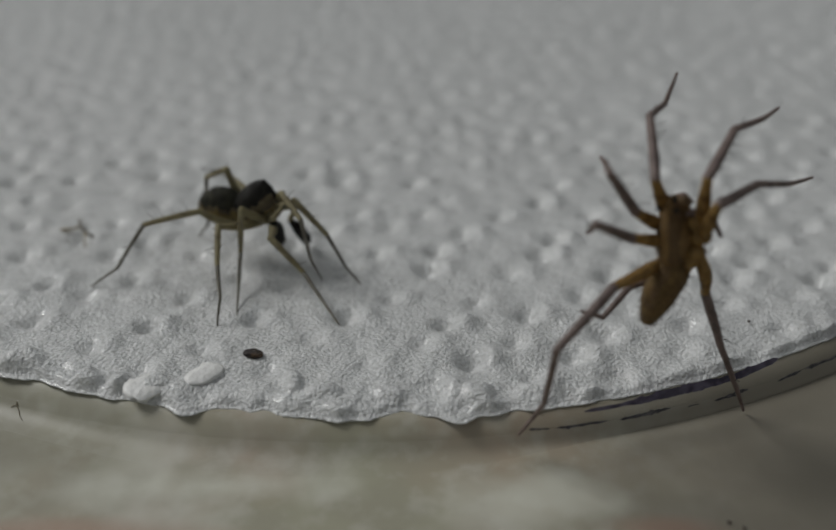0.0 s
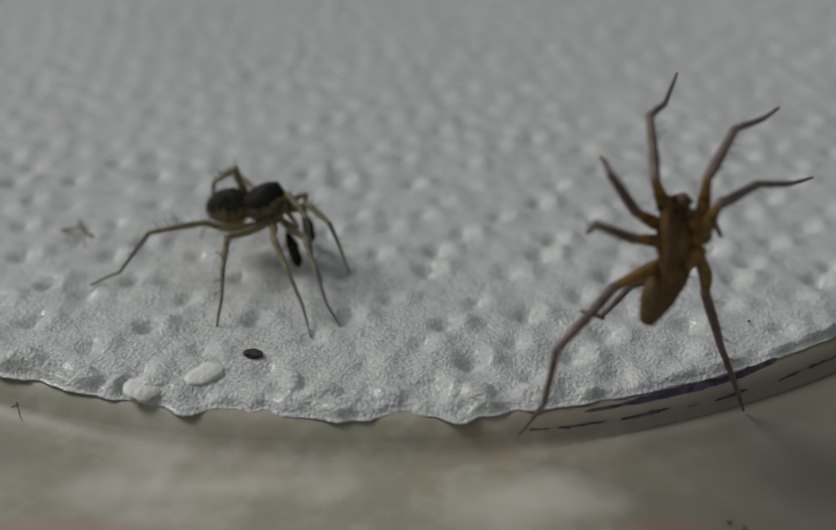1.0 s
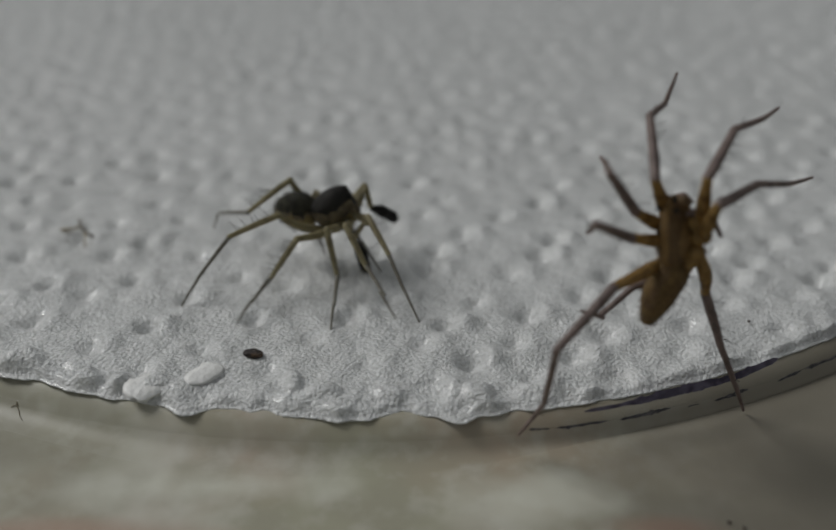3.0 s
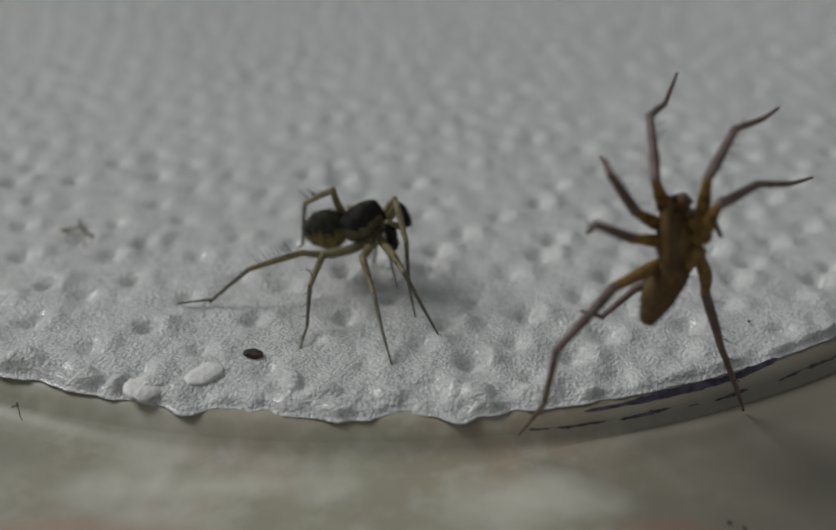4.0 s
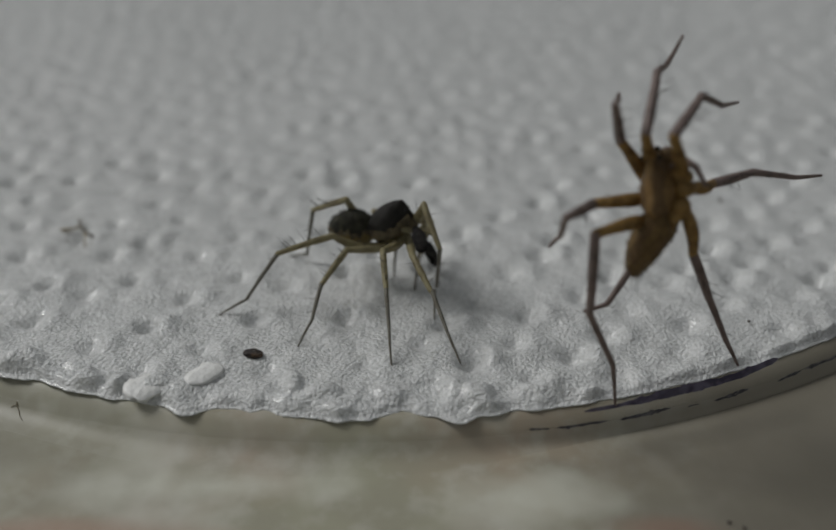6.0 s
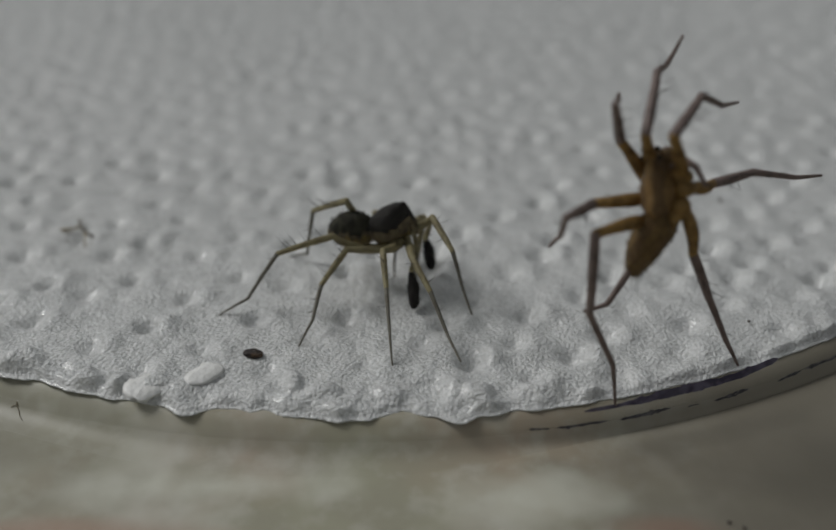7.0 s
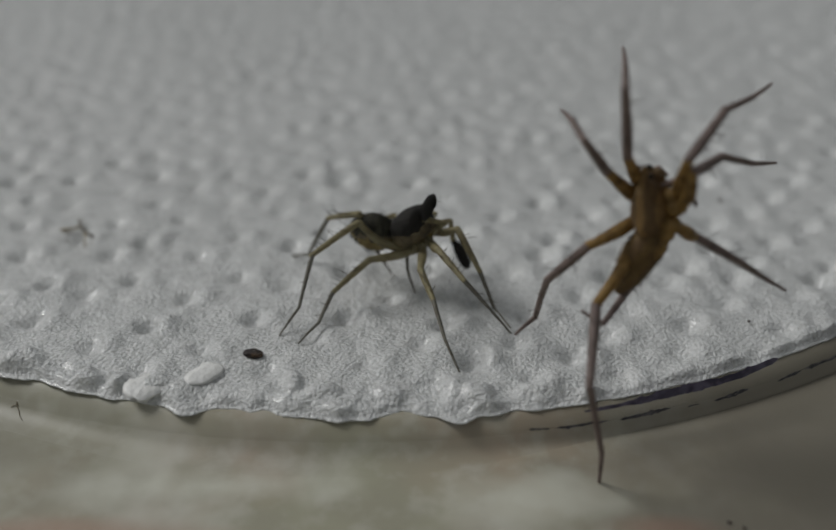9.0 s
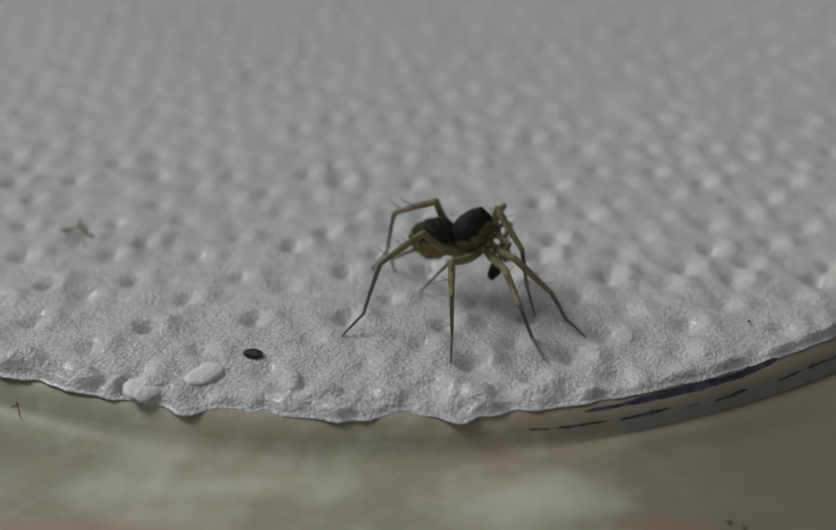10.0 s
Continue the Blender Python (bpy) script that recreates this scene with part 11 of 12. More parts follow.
    walk(female['R4_metatarsus'], [(0,mm(-1.39,2.18,.2,-54.1,-22.7,146.8)), (4.3,mm(-1.63,2.02,-.04,-50.4,-28.9,138.3)), (4.4,mm(-2.66,1.96,.19,-58.9,-21.7,157.8)), (4.5,mm(-2.68,1.92,.75,-56.3,-12.9,149.2)), (4.7,mm(-2.52,2.13,.13,-57.8,-16.6,155.1)), (5,mm(-2.16,2.06,-.6,-62.1,-22.2,167.9)), (5.2,mm(-2.57,2.13,-.61,-61.3,-30.4,166.2)), (5.333,mm(-2.56,2.05,-.75,-57.1,-20.3,156.4)), (5.5,mm(-2.55,1.95,-.9,-54.9,-9.7,147.9)), (7.1,mm(-2.55,1.95,-.89,-54.9,-8.6,147.6)), (7.2,mm(-2.92,1.66,-.3,-55.7,-17.9,151.1)), (7.4,mm(-2.98,1.68,-.52,-55.5,-11.8,150.7)), (7.467,mm(-3.25,1.37,-.05,-56.2,-10.9,154.2)), (7.5,mm(-3.4,.99,.41,-56.9,-10,157.7)), (7.6,mm(-3.36,1.01,.5,-55.8,-.4,145.5)), (7.8,mm(-3,1.73,-1,-64.9,-47,166.1)), (8,mm(-3,1.73,-1,-64.9,-47,166.1)), (9,mm(-2.93,1.81,-1.04,-67.3,-50.1,169.3)), (9.1,mm(-3.08,.94,.89,-62.5,-38.6,162.5)), (9.2,mm(-2.56,2.03,.32,-45,-52.7,138.4)), (9.267,mm(-2.39,2.2,.7,-54.4,-32.2,152)), (9.3,mm(-2.15,2.29,1.06,-57.5,-10.7,160.4)), (9.367,mm(-3.27,.01,.48,-53.1,19.5,-147.8)), (9.4,mm(-2.35,-2.62,-.78,-21.9,31.8,-82.4)), (9.5,mm(-.49,-3.92,-.82,-16.4,16.7,-69.2)), (9.6,mm(.41,-4.74,-.85,-15.6,12.9,-66.1)), (9.7,mm(-2.13,-3.54,1.21,-16.4,7.3,-70.7)), (9.733,mm(-2.61,-2.46,1.84,-6.8,-31.2,-112.9)), (9.8,mm(-2.77,-1.19,2.23,41.2,-45.2,176.1)), (10,mm(-2.46,-2.86,1.66,29.2,-40.7,-166.4))])
    walk(female['R4_tarsus'], [(0,mm(-3.01,3.24,1.01,-5.1,-46.5,58.7)), (4.3,mm(-3,3.24,.98,-5.9,-46.7,59.9)), (4.4,mm(-4.46,2.7,.96,-43.5,-25.3,119)), (4.5,mm(-4.44,2.97,1.22,-34.5,-20.1,96.2)), (4.7,mm(-4.35,2.97,.72,-43,-19.1,121.1)), (5,mm(-4.06,2.47,.19,-42.9,2.9,120.4)), (5.2,mm(-4.33,2.56,.46,-46.1,12,96.6)), (5.333,mm(-4.37,2.83,-.03,-46.3,-16,103.2)), (5.5,mm(-4.3,3.05,-.54,-50.9,-43.7,112.3)), (7.1,mm(-4.31,3.06,-.56,-50.8,-43.9,112)), (7.2,mm(-4.67,2.63,.34,-34.8,-49,90.1)), (7.4,mm(-4.77,2.68,-.1,-34.1,-52,89.2)), (7.467,mm(-5.11,2.27,.35,-33.8,-20.7,88.7)), (7.5,mm(-5.31,1.77,.78,-33.8,10.7,88.4)), (7.6,mm(-5.09,2.19,.53,-32.6,-15.3,58.9)), (7.8,mm(-4.39,2.07,.55,-33.4,-9.8,62.6)), (8,mm(-4.39,2.07,.55,-33.4,-9.8,62.6)), (9,mm(-4.26,2.05,.57,-33.4,-9.7,62.6)), (9.1,mm(-4.64,1.43,2.2,-34.7,-33.7,66.1)), (9.2,mm(-3.52,2.88,1.99,-40.4,8.2,90.1)), (9.267,mm(-3.96,3.03,1.82,-35.1,6.2,130.6)), (9.3,mm(-4.09,2.98,1.45,-32.4,1.3,170.6)), (9.367,mm(-4.95,-1.05,-.22,-19.2,31.3,-145.7)), (9.4,mm(-2.11,-4.39,-1.89,19.8,39.2,-82.8)), (9.5,mm(.23,-5.8,-1.42,27,25.1,-69.4)), (9.6,mm(1.24,-6.61,-1.32,28.9,18.7,-64.4)), (9.7,mm(-1.44,-5.5,.94,27.6,19.3,-68.4)), (9.733,mm(-3.31,-4.11,2.93,28.8,-22,-113.7)), (9.8,mm(-4.25,-1.08,3.72,71.2,-44.3,176.6)), (10,mm(-4.01,-3.23,3.03,62.3,-38.8,-170))])
    walk(female['L1_femur'], [(0,mm(2.4,.66,-.5,34.7,-49,-14.3)), (4.3,mm(2.4,.66,-.5,34.7,-49,-14.3)), (4.333,mm(2.4,.66,-.5,40.1,-50.8,-21.4)), (4.4,mm(2.4,.66,-.5,46.1,-52.2,-29)), (4.5,mm(2.4,.66,-.5,42.1,-55.1,-24)), (4.7,mm(2.4,.66,-.5,41.1,-57.5,-22.8)), (5,mm(2.4,.66,-.5,35.4,-63.3,-16.3)), (5.2,mm(2.4,.66,-.5,63.9,-59.2,-48.6)), (5.333,mm(2.4,.66,-.5,57.1,-57.3,-40.7)), (5.5,mm(2.4,.66,-.5,51.3,-55,-33.6)), (7.1,mm(2.4,.66,-.5,51.3,-55,-33.6)), (7.133,mm(2.4,.66,-.5,41.7,-53.9,-21.8)), (7.2,mm(2.4,.66,-.5,33,-51.6,-11)), (7.4,mm(2.4,.66,-.5,51.2,-61.5,-32.6)), (7.5,mm(2.4,.66,-.5,38.3,-75.5,-18.8)), (7.533,mm(2.4,.66,-.5,37.8,-68,-18.3)), (7.6,mm(2.4,.66,-.5,37.5,-60.5,-18)), (7.8,mm(2.4,.66,-.5,45.7,-62.4,-27.3)), (8,mm(2.4,.66,-.5,45.7,-62.4,-27.3)), (9,mm(2.4,.66,-.5,43.5,-62.9,-24.9)), (9.067,mm(2.4,.66,-.5,34.6,-48.3,-14.2)), (9.1,mm(2.4,.66,-.5,30.8,-33.3,-8.4)), (9.2,mm(2.4,.66,-.5,30.2,-43.7,-7.4)), (9.267,mm(2.4,.66,-.5,17.6,-36.4,12)), (9.3,mm(2.4,.66,-.5,9.4,-26.5,27.6)), (9.367,mm(2.4,.66,-.5,-24.3,-40.3,84.9)), (9.4,mm(2.4,.66,-.5,-55.7,-23.7,140.3)), (9.5,mm(2.4,.66,-.5,-60.9,-12,157.2)), (9.6,mm(2.4,.66,-.5,-62,4.6,172.8)), (9.633,mm(2.4,.66,-.5,-48.7,32.3,-147.9)), (9.7,mm(2.4,.66,-.5,-12.2,41.5,-90.5)), (9.8,mm(2.4,.66,-.5,-9.8,62.3,-87.5)), (9.9,mm(2.4,.66,-.5,3.5,61.1,-72.4)), (10,mm(2.4,.66,-.5,15.1,58.4,-59))])
    walk(female['L1_tibia'], [(0,mm(4.39,.15,1.86,79.4,32.5,26.9)), (4.3,mm(4.39,.15,1.86,79.4,32.5,26.9)), (4.333,mm(4.24,-.06,1.93,76.6,29.6,21.4)), (4.4,mm(4.08,-.27,1.97,74.2,26.5,16.3)), (4.5,mm(4.03,-.06,2.07,68.8,-7.7,-14.5)), (4.7,mm(3.95,-.01,2.14,71.7,24.8,4)), (5,mm(3.75,.27,2.3,75.7,37.7,11.6)), (5.2,mm(3.47,-.53,2.19,71.4,7,1)), (5.333,mm(3.68,-.44,2.13,72,19.1,3.6)), (5.5,mm(3.89,-.34,2.06,73.4,31.3,6.8)), (7.1,mm(3.89,-.34,2.06,73.4,31.3,6.8)), (7.133,mm(4.11,-.03,2.03,71.2,37.2,2.9)), (7.2,mm(4.3,.29,1.96,68.3,43,-1.6)), (7.4,mm(3.65,-.15,2.25,67.1,-1.1,-4.8)), (7.5,mm(3.14,.41,2.53,70,-50.7,-10.8)), (7.533,mm(3.51,.29,2.4,65.4,-17,-3)), (7.6,mm(3.86,.18,2.23,65.4,17,2.2)), (7.8,mm(3.69,-.01,2.27,68.2,-33,-15.8)), (8,mm(3.69,-.01,2.27,68.2,-33,-15.8)), (9,mm(3.69,.06,2.29,68.3,-33.2,-15.9)), (9.067,mm(4.42,.15,1.84,64.2,10.1,2.9)), (9.1,mm(4.99,.27,1.22,78.7,52,28.8)), (9.2,mm(4.64,.36,1.66,58.4,38.7,.7)), (9.267,mm(4.86,1.18,1.36,19.3,64.4,-46.9)), (9.3,mm(4.88,1.96,.91,-47.2,53.3,-121.6)), (9.367,mm(2.61,3.04,1.52,17.4,46.9,-42.7)), (9.4,mm(.19,2.49,.75,36.1,9.6,-6.2)), (9.5,mm(-.42,1.85,.16,38.2,22.4,1.6)), (9.6,mm(-.69,1.06,-.75,39.1,14.9,4.2)), (9.633,mm(.16,-.74,-2.17,42.4,13.3,17.7)), (9.7,mm(2.38,-1.68,-2.58,45.2,11,31)), (9.8,mm(2.46,-.79,-3.27,34,27.1,-2)), (9.9,mm(2.86,-.78,-3.24,32.6,31.4,-5)), (10,mm(3.24,-.75,-3.16,30.8,35.6,-8.2))])
    walk(female['L1_metatarsus'], [(0,mm(7.09,1.52,-.06,100.7,76.8,61.3)), (4.3,mm(7.09,1.52,-.06,100.7,76.8,61.3)), (4.333,mm(7.14,1.07,.16,69.3,66.8,28.6)), (4.4,mm(7.16,.63,.38,58.6,54.2,16.4)), (4.5,mm(7.47,-.95,2.55,107.6,73.6,69.4)), (4.7,mm(7.19,.23,.63,115.2,74.9,77.4)), (5,mm(6.52,.84,.11,-154.1,79.4,169.4)), (5.2,mm(7.02,-.48,1.75,50.6,53.3,12.7)), (5.333,mm(7.06,-.23,.96,62.9,62.4,27.1)), (5.5,mm(6.93,.03,.21,85.2,68.9,51.6)), (7.1,mm(6.93,.03,.21,85.2,68.9,51.6)), (7.133,mm(6.96,.12,-.14,144.9,81.4,112.7)), (7.2,mm(6.92,.21,-.48,-145.5,70.5,-176.4)), (7.4,mm(7.22,-.44,2.32,104,67.1,69.4)), (7.5,mm(5.37,-.02,5.3,83.4,33.4,44)), (7.533,mm(6.93,.11,3.45,96.4,60.6,61.2)), (7.6,mm(7.28,.32,1.18,169.2,75.3,137.8)), (7.8,mm(6.58,-.83,4.22,69.5,45.2,32.1)), (8,mm(6.58,-.83,4.22,69.5,45.2,32.1)), (9,mm(6.58,-.77,4.24,73.9,48.6,38.1)), (9.067,mm(7.94,.33,1.21,101.1,64.7,70.1)), (9.1,mm(6.92,1.33,-1.6,153.9,65.4,127.5)), (9.2,mm(7.43,.39,-.58,13.5,83.9,-13.8)), (9.267,mm(5.92,.05,-1.87,-66.9,63.3,-95.6)), (9.3,mm(3.76,.13,-1.97,-72.9,37.3,-103.2)), (9.367,mm(4.41,1.38,-1.09,-52.3,24.3,-64.3)), (9.4,mm(3.71,2.11,.16,-44.7,3.7,-34.2)), (9.5,mm(2.89,1.94,-1.21,-44.6,-5,-44.5)), (9.6,mm(2.76,1.31,-1.67,-45.1,2.6,-20.7)), (9.633,mm(3.48,.32,-2.99,-45.2,5.9,-21.8)), (9.7,mm(5.39,.13,-3.25,-45.3,9.2,-22.9)), (9.8,mm(5.65,-.91,-4.91,-45.7,.1,-27.5)), (9.9,mm(5.9,-1.04,-5.11,-53.5,48.1,-45)), (10,mm(6.12,-1.17,-5.25,-155,71.6,-153.4))])
    walk(female['L1_tarsus'], [(0,mm(7.39,2.07,-2.71,60.1,7.2,-18.5)), (4.3,mm(7.39,2.07,-2.71,60.1,7.2,-18.5)), (4.333,mm(8.08,1.59,-2.34,68.8,28.6,8.7)), (4.4,mm(8.69,1.08,-1.83,91.3,42.3,46.4)), (4.5,mm(7.74,-.23,-.06,47.5,57,-8.9)), (4.7,mm(7.35,.92,-1.99,36,58.4,-22.5)), (5,mm(6.04,.93,-2.57,139.1,76,84.5)), (5.2,mm(8.6,-.12,-.43,89.9,48.3,31.1)), (5.333,mm(8.18,.35,-1.45,64.8,26.7,-8.4)), (5.5,mm(7.54,.79,-2.33,59.2,-1.9,-33.4)), (7.1,mm(7.54,.79,-2.33,59.2,-1.9,-33.4)), (7.133,mm(6.8,.49,-2.83,66.6,49.7,-17)), (7.2,mm(6.02,.16,-3.05,-175.8,70.2,106.9)), (7.4,mm(7.6,.55,-.19,140.8,58.7,59.5)), (7.5,mm(7,1.56,3.8,133.2,32.3,49.1)), (7.533,mm(7.58,1.28,1.08,140.7,50.7,60.3)), (7.6,mm(6.77,.78,-1.46,162.1,66.7,85.1)), (7.8,mm(8.2,.19,2.3,114.6,35.3,27.8)), (8,mm(8.2,.19,2.3,114.6,35.3,27.8)), (9,mm(7.99,.34,2.2,119.9,43,36.3)), (9.067,mm(8.33,1.42,-1.25,141.1,56.1,63.7)), (9.1,mm(6.23,2.23,-4.07,176.3,59.2,104.8)), (9.2,mm(7.72,.32,-3.28,121.5,77.7,47.1)), (9.267,mm(5.8,-1.16,-4.3,-15.2,74.4,-90.7)), (9.3,mm(3.27,-1.97,-3.62,-26.6,49,-103.3)), (9.367,mm(5.49,-.85,-2.21,1.6,32.6,-61.5)), (9.4,mm(5.95,.59,-.02,10.9,7.3,-35.4)), (9.5,mm(4.82,.04,-.97,10.2,1.3,-44.3)), (9.6,mm(5.3,.35,-1.79,12.1,7.9,-21.1)), (9.633,mm(5.99,-.69,-3.27,11.9,11.4,-22.4)), (9.7,mm(7.87,-.91,-3.7,11.6,15,-23.8)), (9.8,mm(8.06,-2.17,-4.91,10.9,4.1,-28.1)), (9.9,mm(7.19,-2.33,-7.13,.6,51.4,-48.1)), (10,mm(5.36,-1.55,-7.83,-104.2,68.4,-160.2))])
    walk(female['L2_femur'], [(0,mm(1.72,.8,-.55,39.7,-65.9,12.1)), (4.3,mm(1.72,.8,-.55,39.7,-65.9,12.1)), (4.4,mm(1.72,.8,-.55,60,-82.5,-8.8)), (4.467,mm(1.72,.8,-.55,48.1,-72.9,3.3)), (4.5,mm(1.72,.8,-.55,44.9,-63,6.7)), (4.7,mm(1.72,.8,-.55,23.5,-20.9,36.4)), (4.867,mm(1.72,.8,-.55,28.6,-47.7,27.6)), (5,mm(1.72,.8,-.55,53.5,-72.3,-.5)), (5.2,mm(1.72,.8,-.55,75.1,-70.3,-23.2)), (5.5,mm(1.72,.8,-.55,41.6,-41.8,15.5)), (7.1,mm(1.72,.8,-.55,41.7,-41.8,15.4)), (7.2,mm(1.72,.8,-.55,72.3,-63.1,-22.1)), (7.4,mm(1.72,.8,-.55,65.5,-66.3,-14.5)), (7.5,mm(1.72,.8,-.55,72.4,-65,-22.1)), (7.6,mm(1.72,.8,-.55,66.9,-70.3,-16.2)), (7.8,mm(1.72,.8,-.55,32.4,-59.3,21.5)), (8,mm(1.72,.8,-.55,32.4,-59.3,21.5)), (9,mm(1.72,.8,-.55,32.2,-58.7,21.7)), (9.067,mm(1.72,.8,-.55,53.2,-73,-1)), (9.1,mm(1.72,.8,-.55,119.9,-77.5,-69.5)), (9.2,mm(1.72,.8,-.55,19.2,-67.4,33.6)), (9.267,mm(1.72,.8,-.55,43.6,-45.2,5.1)), (9.3,mm(1.72,.8,-.55,49.8,-20.1,-6.2)), (9.367,mm(1.72,.8,-.55,25.8,-50.2,33.1)), (9.4,mm(1.72,.8,-.55,-31.7,-50.9,103.9)), (9.5,mm(1.72,.8,-.55,-53.4,-56.8,130.6)), (9.533,mm(1.72,.8,-.55,77.4,-50.2,-9)), (9.6,mm(1.72,.8,-.55,85.3,14.9,-30.5)), (9.7,mm(1.72,.8,-.55,91.4,20.9,-10.8)), (9.8,mm(1.72,.8,-.55,87.3,24.2,-21.4)), (10,mm(1.72,.8,-.55,89.7,19.9,-14.9))])
    walk(female['L2_tibia'], [(0,mm(2.83,1.04,2.01,56.2,-47.6,2.2)), (4.3,mm(2.83,1.04,2.01,56.2,-47.6,2.2)), (4.4,mm(2.08,.74,2.23,56.9,-7.4,.8)), (4.467,mm(2.54,.85,2.13,62.9,-32.5,-16.3)), (4.5,mm(2.99,.94,1.94,83.5,-53.6,-45.6)), (4.7,mm(3.83,2.36,.44,109.4,-54.5,-77.4)), (4.867,mm(3.39,1.67,1.52,79.9,-56,-41.8)), (5,mm(2.57,.8,2.12,55.7,-48,-11.4)), (5.2,mm(2.58,.43,2.09,53.1,-38,-7.7)), (5.5,mm(3.73,1.35,1.32,77.4,-55.8,-40.2)), (7.1,mm(3.73,1.35,1.32,77.4,-55.8,-40.2)), (7.2,mm(2.89,.33,1.95,43.5,-26.4,8.1)), (7.4,mm(2.82,.51,2.01,48,-35.4,-.6)), (7.5,mm(2.82,.36,1.99,69,-44.2,-32.8)), (7.6,mm(2.63,.53,2.08,42.9,-43.8,4.1)), (7.8,mm(3.05,1.33,1.86,63.7,-65.8,-20.8)), (8,mm(3.05,1.33,1.86,63.7,-65.8,-20.8)), (9,mm(3.07,1.34,1.84,63.4,-66.1,-20.4)), (9.067,mm(2.54,.79,2.13,38.5,-36.1,10.2)), (9.1,mm(1.94,.24,2.18,34.3,-3.1,22.2)), (9.2,mm(2.62,1.4,2.03,38.4,-37.1,10.9)), (9.267,mm(3.69,.98,1.44,56.2,3.7,-43.2)), (9.3,mm(4.34,.52,.41,30.5,41.2,-102.2)), (9.367,mm(3.22,1.78,1.6,74.9,38.4,-37.2)), (9.4,mm(1.3,2.51,1.63,93.8,9.1,6.5)), (9.5,mm(.72,1.97,1.79,93.8,12.6,6.2)), (9.533,mm(3.49,.52,1.6,96.7,2,28.6)), (9.6,mm(4.04,-.59,-1.27,95.3,-8.9,50.7)), (9.7,mm(4.29,.3,-1.55,91.3,17.6,1.9)), (9.8,mm(4.1,-.12,-1.7,94.2,15.3,12.3)), (10,mm(4.26,.11,-1.5,96.8,33.1,18.5))])
    walk(female['L2_metatarsus'], [(0,mm(5.01,1.11,4.38,59,56.8,90.5)), (4.3,mm(5.01,1.11,4.38,59,56.8,90.5)), (4.4,mm(5.27,.78,2.65,117.6,65.3,155.6)), (4.467,mm(5.15,.09,3.86,93.7,70.3,129.9)), (4.5,mm(4.32,-.42,4.54,63.3,70.1,97.6)), (4.7,mm(4.24,.52,3.06,89,72.5,124.8)), (4.867,mm(4.73,.47,4.19,32.6,62.3,64.7)), (5,mm(4.69,.37,4.51,16.2,41.8,44.2)), (5.2,mm(5.1,.1,4.07,28.4,61.4,59.6)), (5.5,mm(5.12,.18,3.98,34.8,62.7,66.8)), (7.1,mm(5.12,.18,3.98,34.8,62.7,66.8)), (7.2,mm(5.74,.73,3.38,103.6,61.5,142.4)), (7.4,mm(5.44,.48,3.88,96.2,62.2,134)), (7.5,mm(4.76,-.89,4.23,49.3,66.5,82.6)), (7.6,mm(4.95,.7,4.31,81.4,59.9,118.3)), (7.8,mm(4.28,.87,4.8,29.2,39.7,53.7)), (8,mm(4.28,.87,4.8,29.2,39.7,53.7)), (9,mm(4.3,.89,4.79,30.4,40.5,55.6)), (9.067,mm(5.1,1.25,4.03,58.4,48,94.8)), (9.1,mm(4.92,1.45,2.37,86.7,40.8,134.3)), (9.2,mm(5.13,1.88,3.98,66,57.5,107.5)), (9.267,mm(6.03,-1.22,1.23,172.2,72.8,-141.5)), (9.3,mm(3.82,-1.85,-1.71,-154.7,36,-103.2)), (9.367,mm(5.23,.25,-.4,-115.5,34.9,-40.2)), (9.4,mm(4.46,2.86,1.11,-97,8.1,6.6)), (9.5,mm(3.85,2.31,1.09,-99.5,18.3,-4.3)), (9.533,mm(6.32,2.06,1.49,-99,17.9,-2.6)), (9.6,mm(6.06,1.88,-.77,-98.5,17.5,-1)), (9.7,mm(7.36,.41,-2.52,-97.6,23.6,1.5)), (9.8,mm(7.14,.54,-2.55,-87.3,66.2,15)), (10,mm(6.82,.98,-3.26,41,69.2,146.7))])
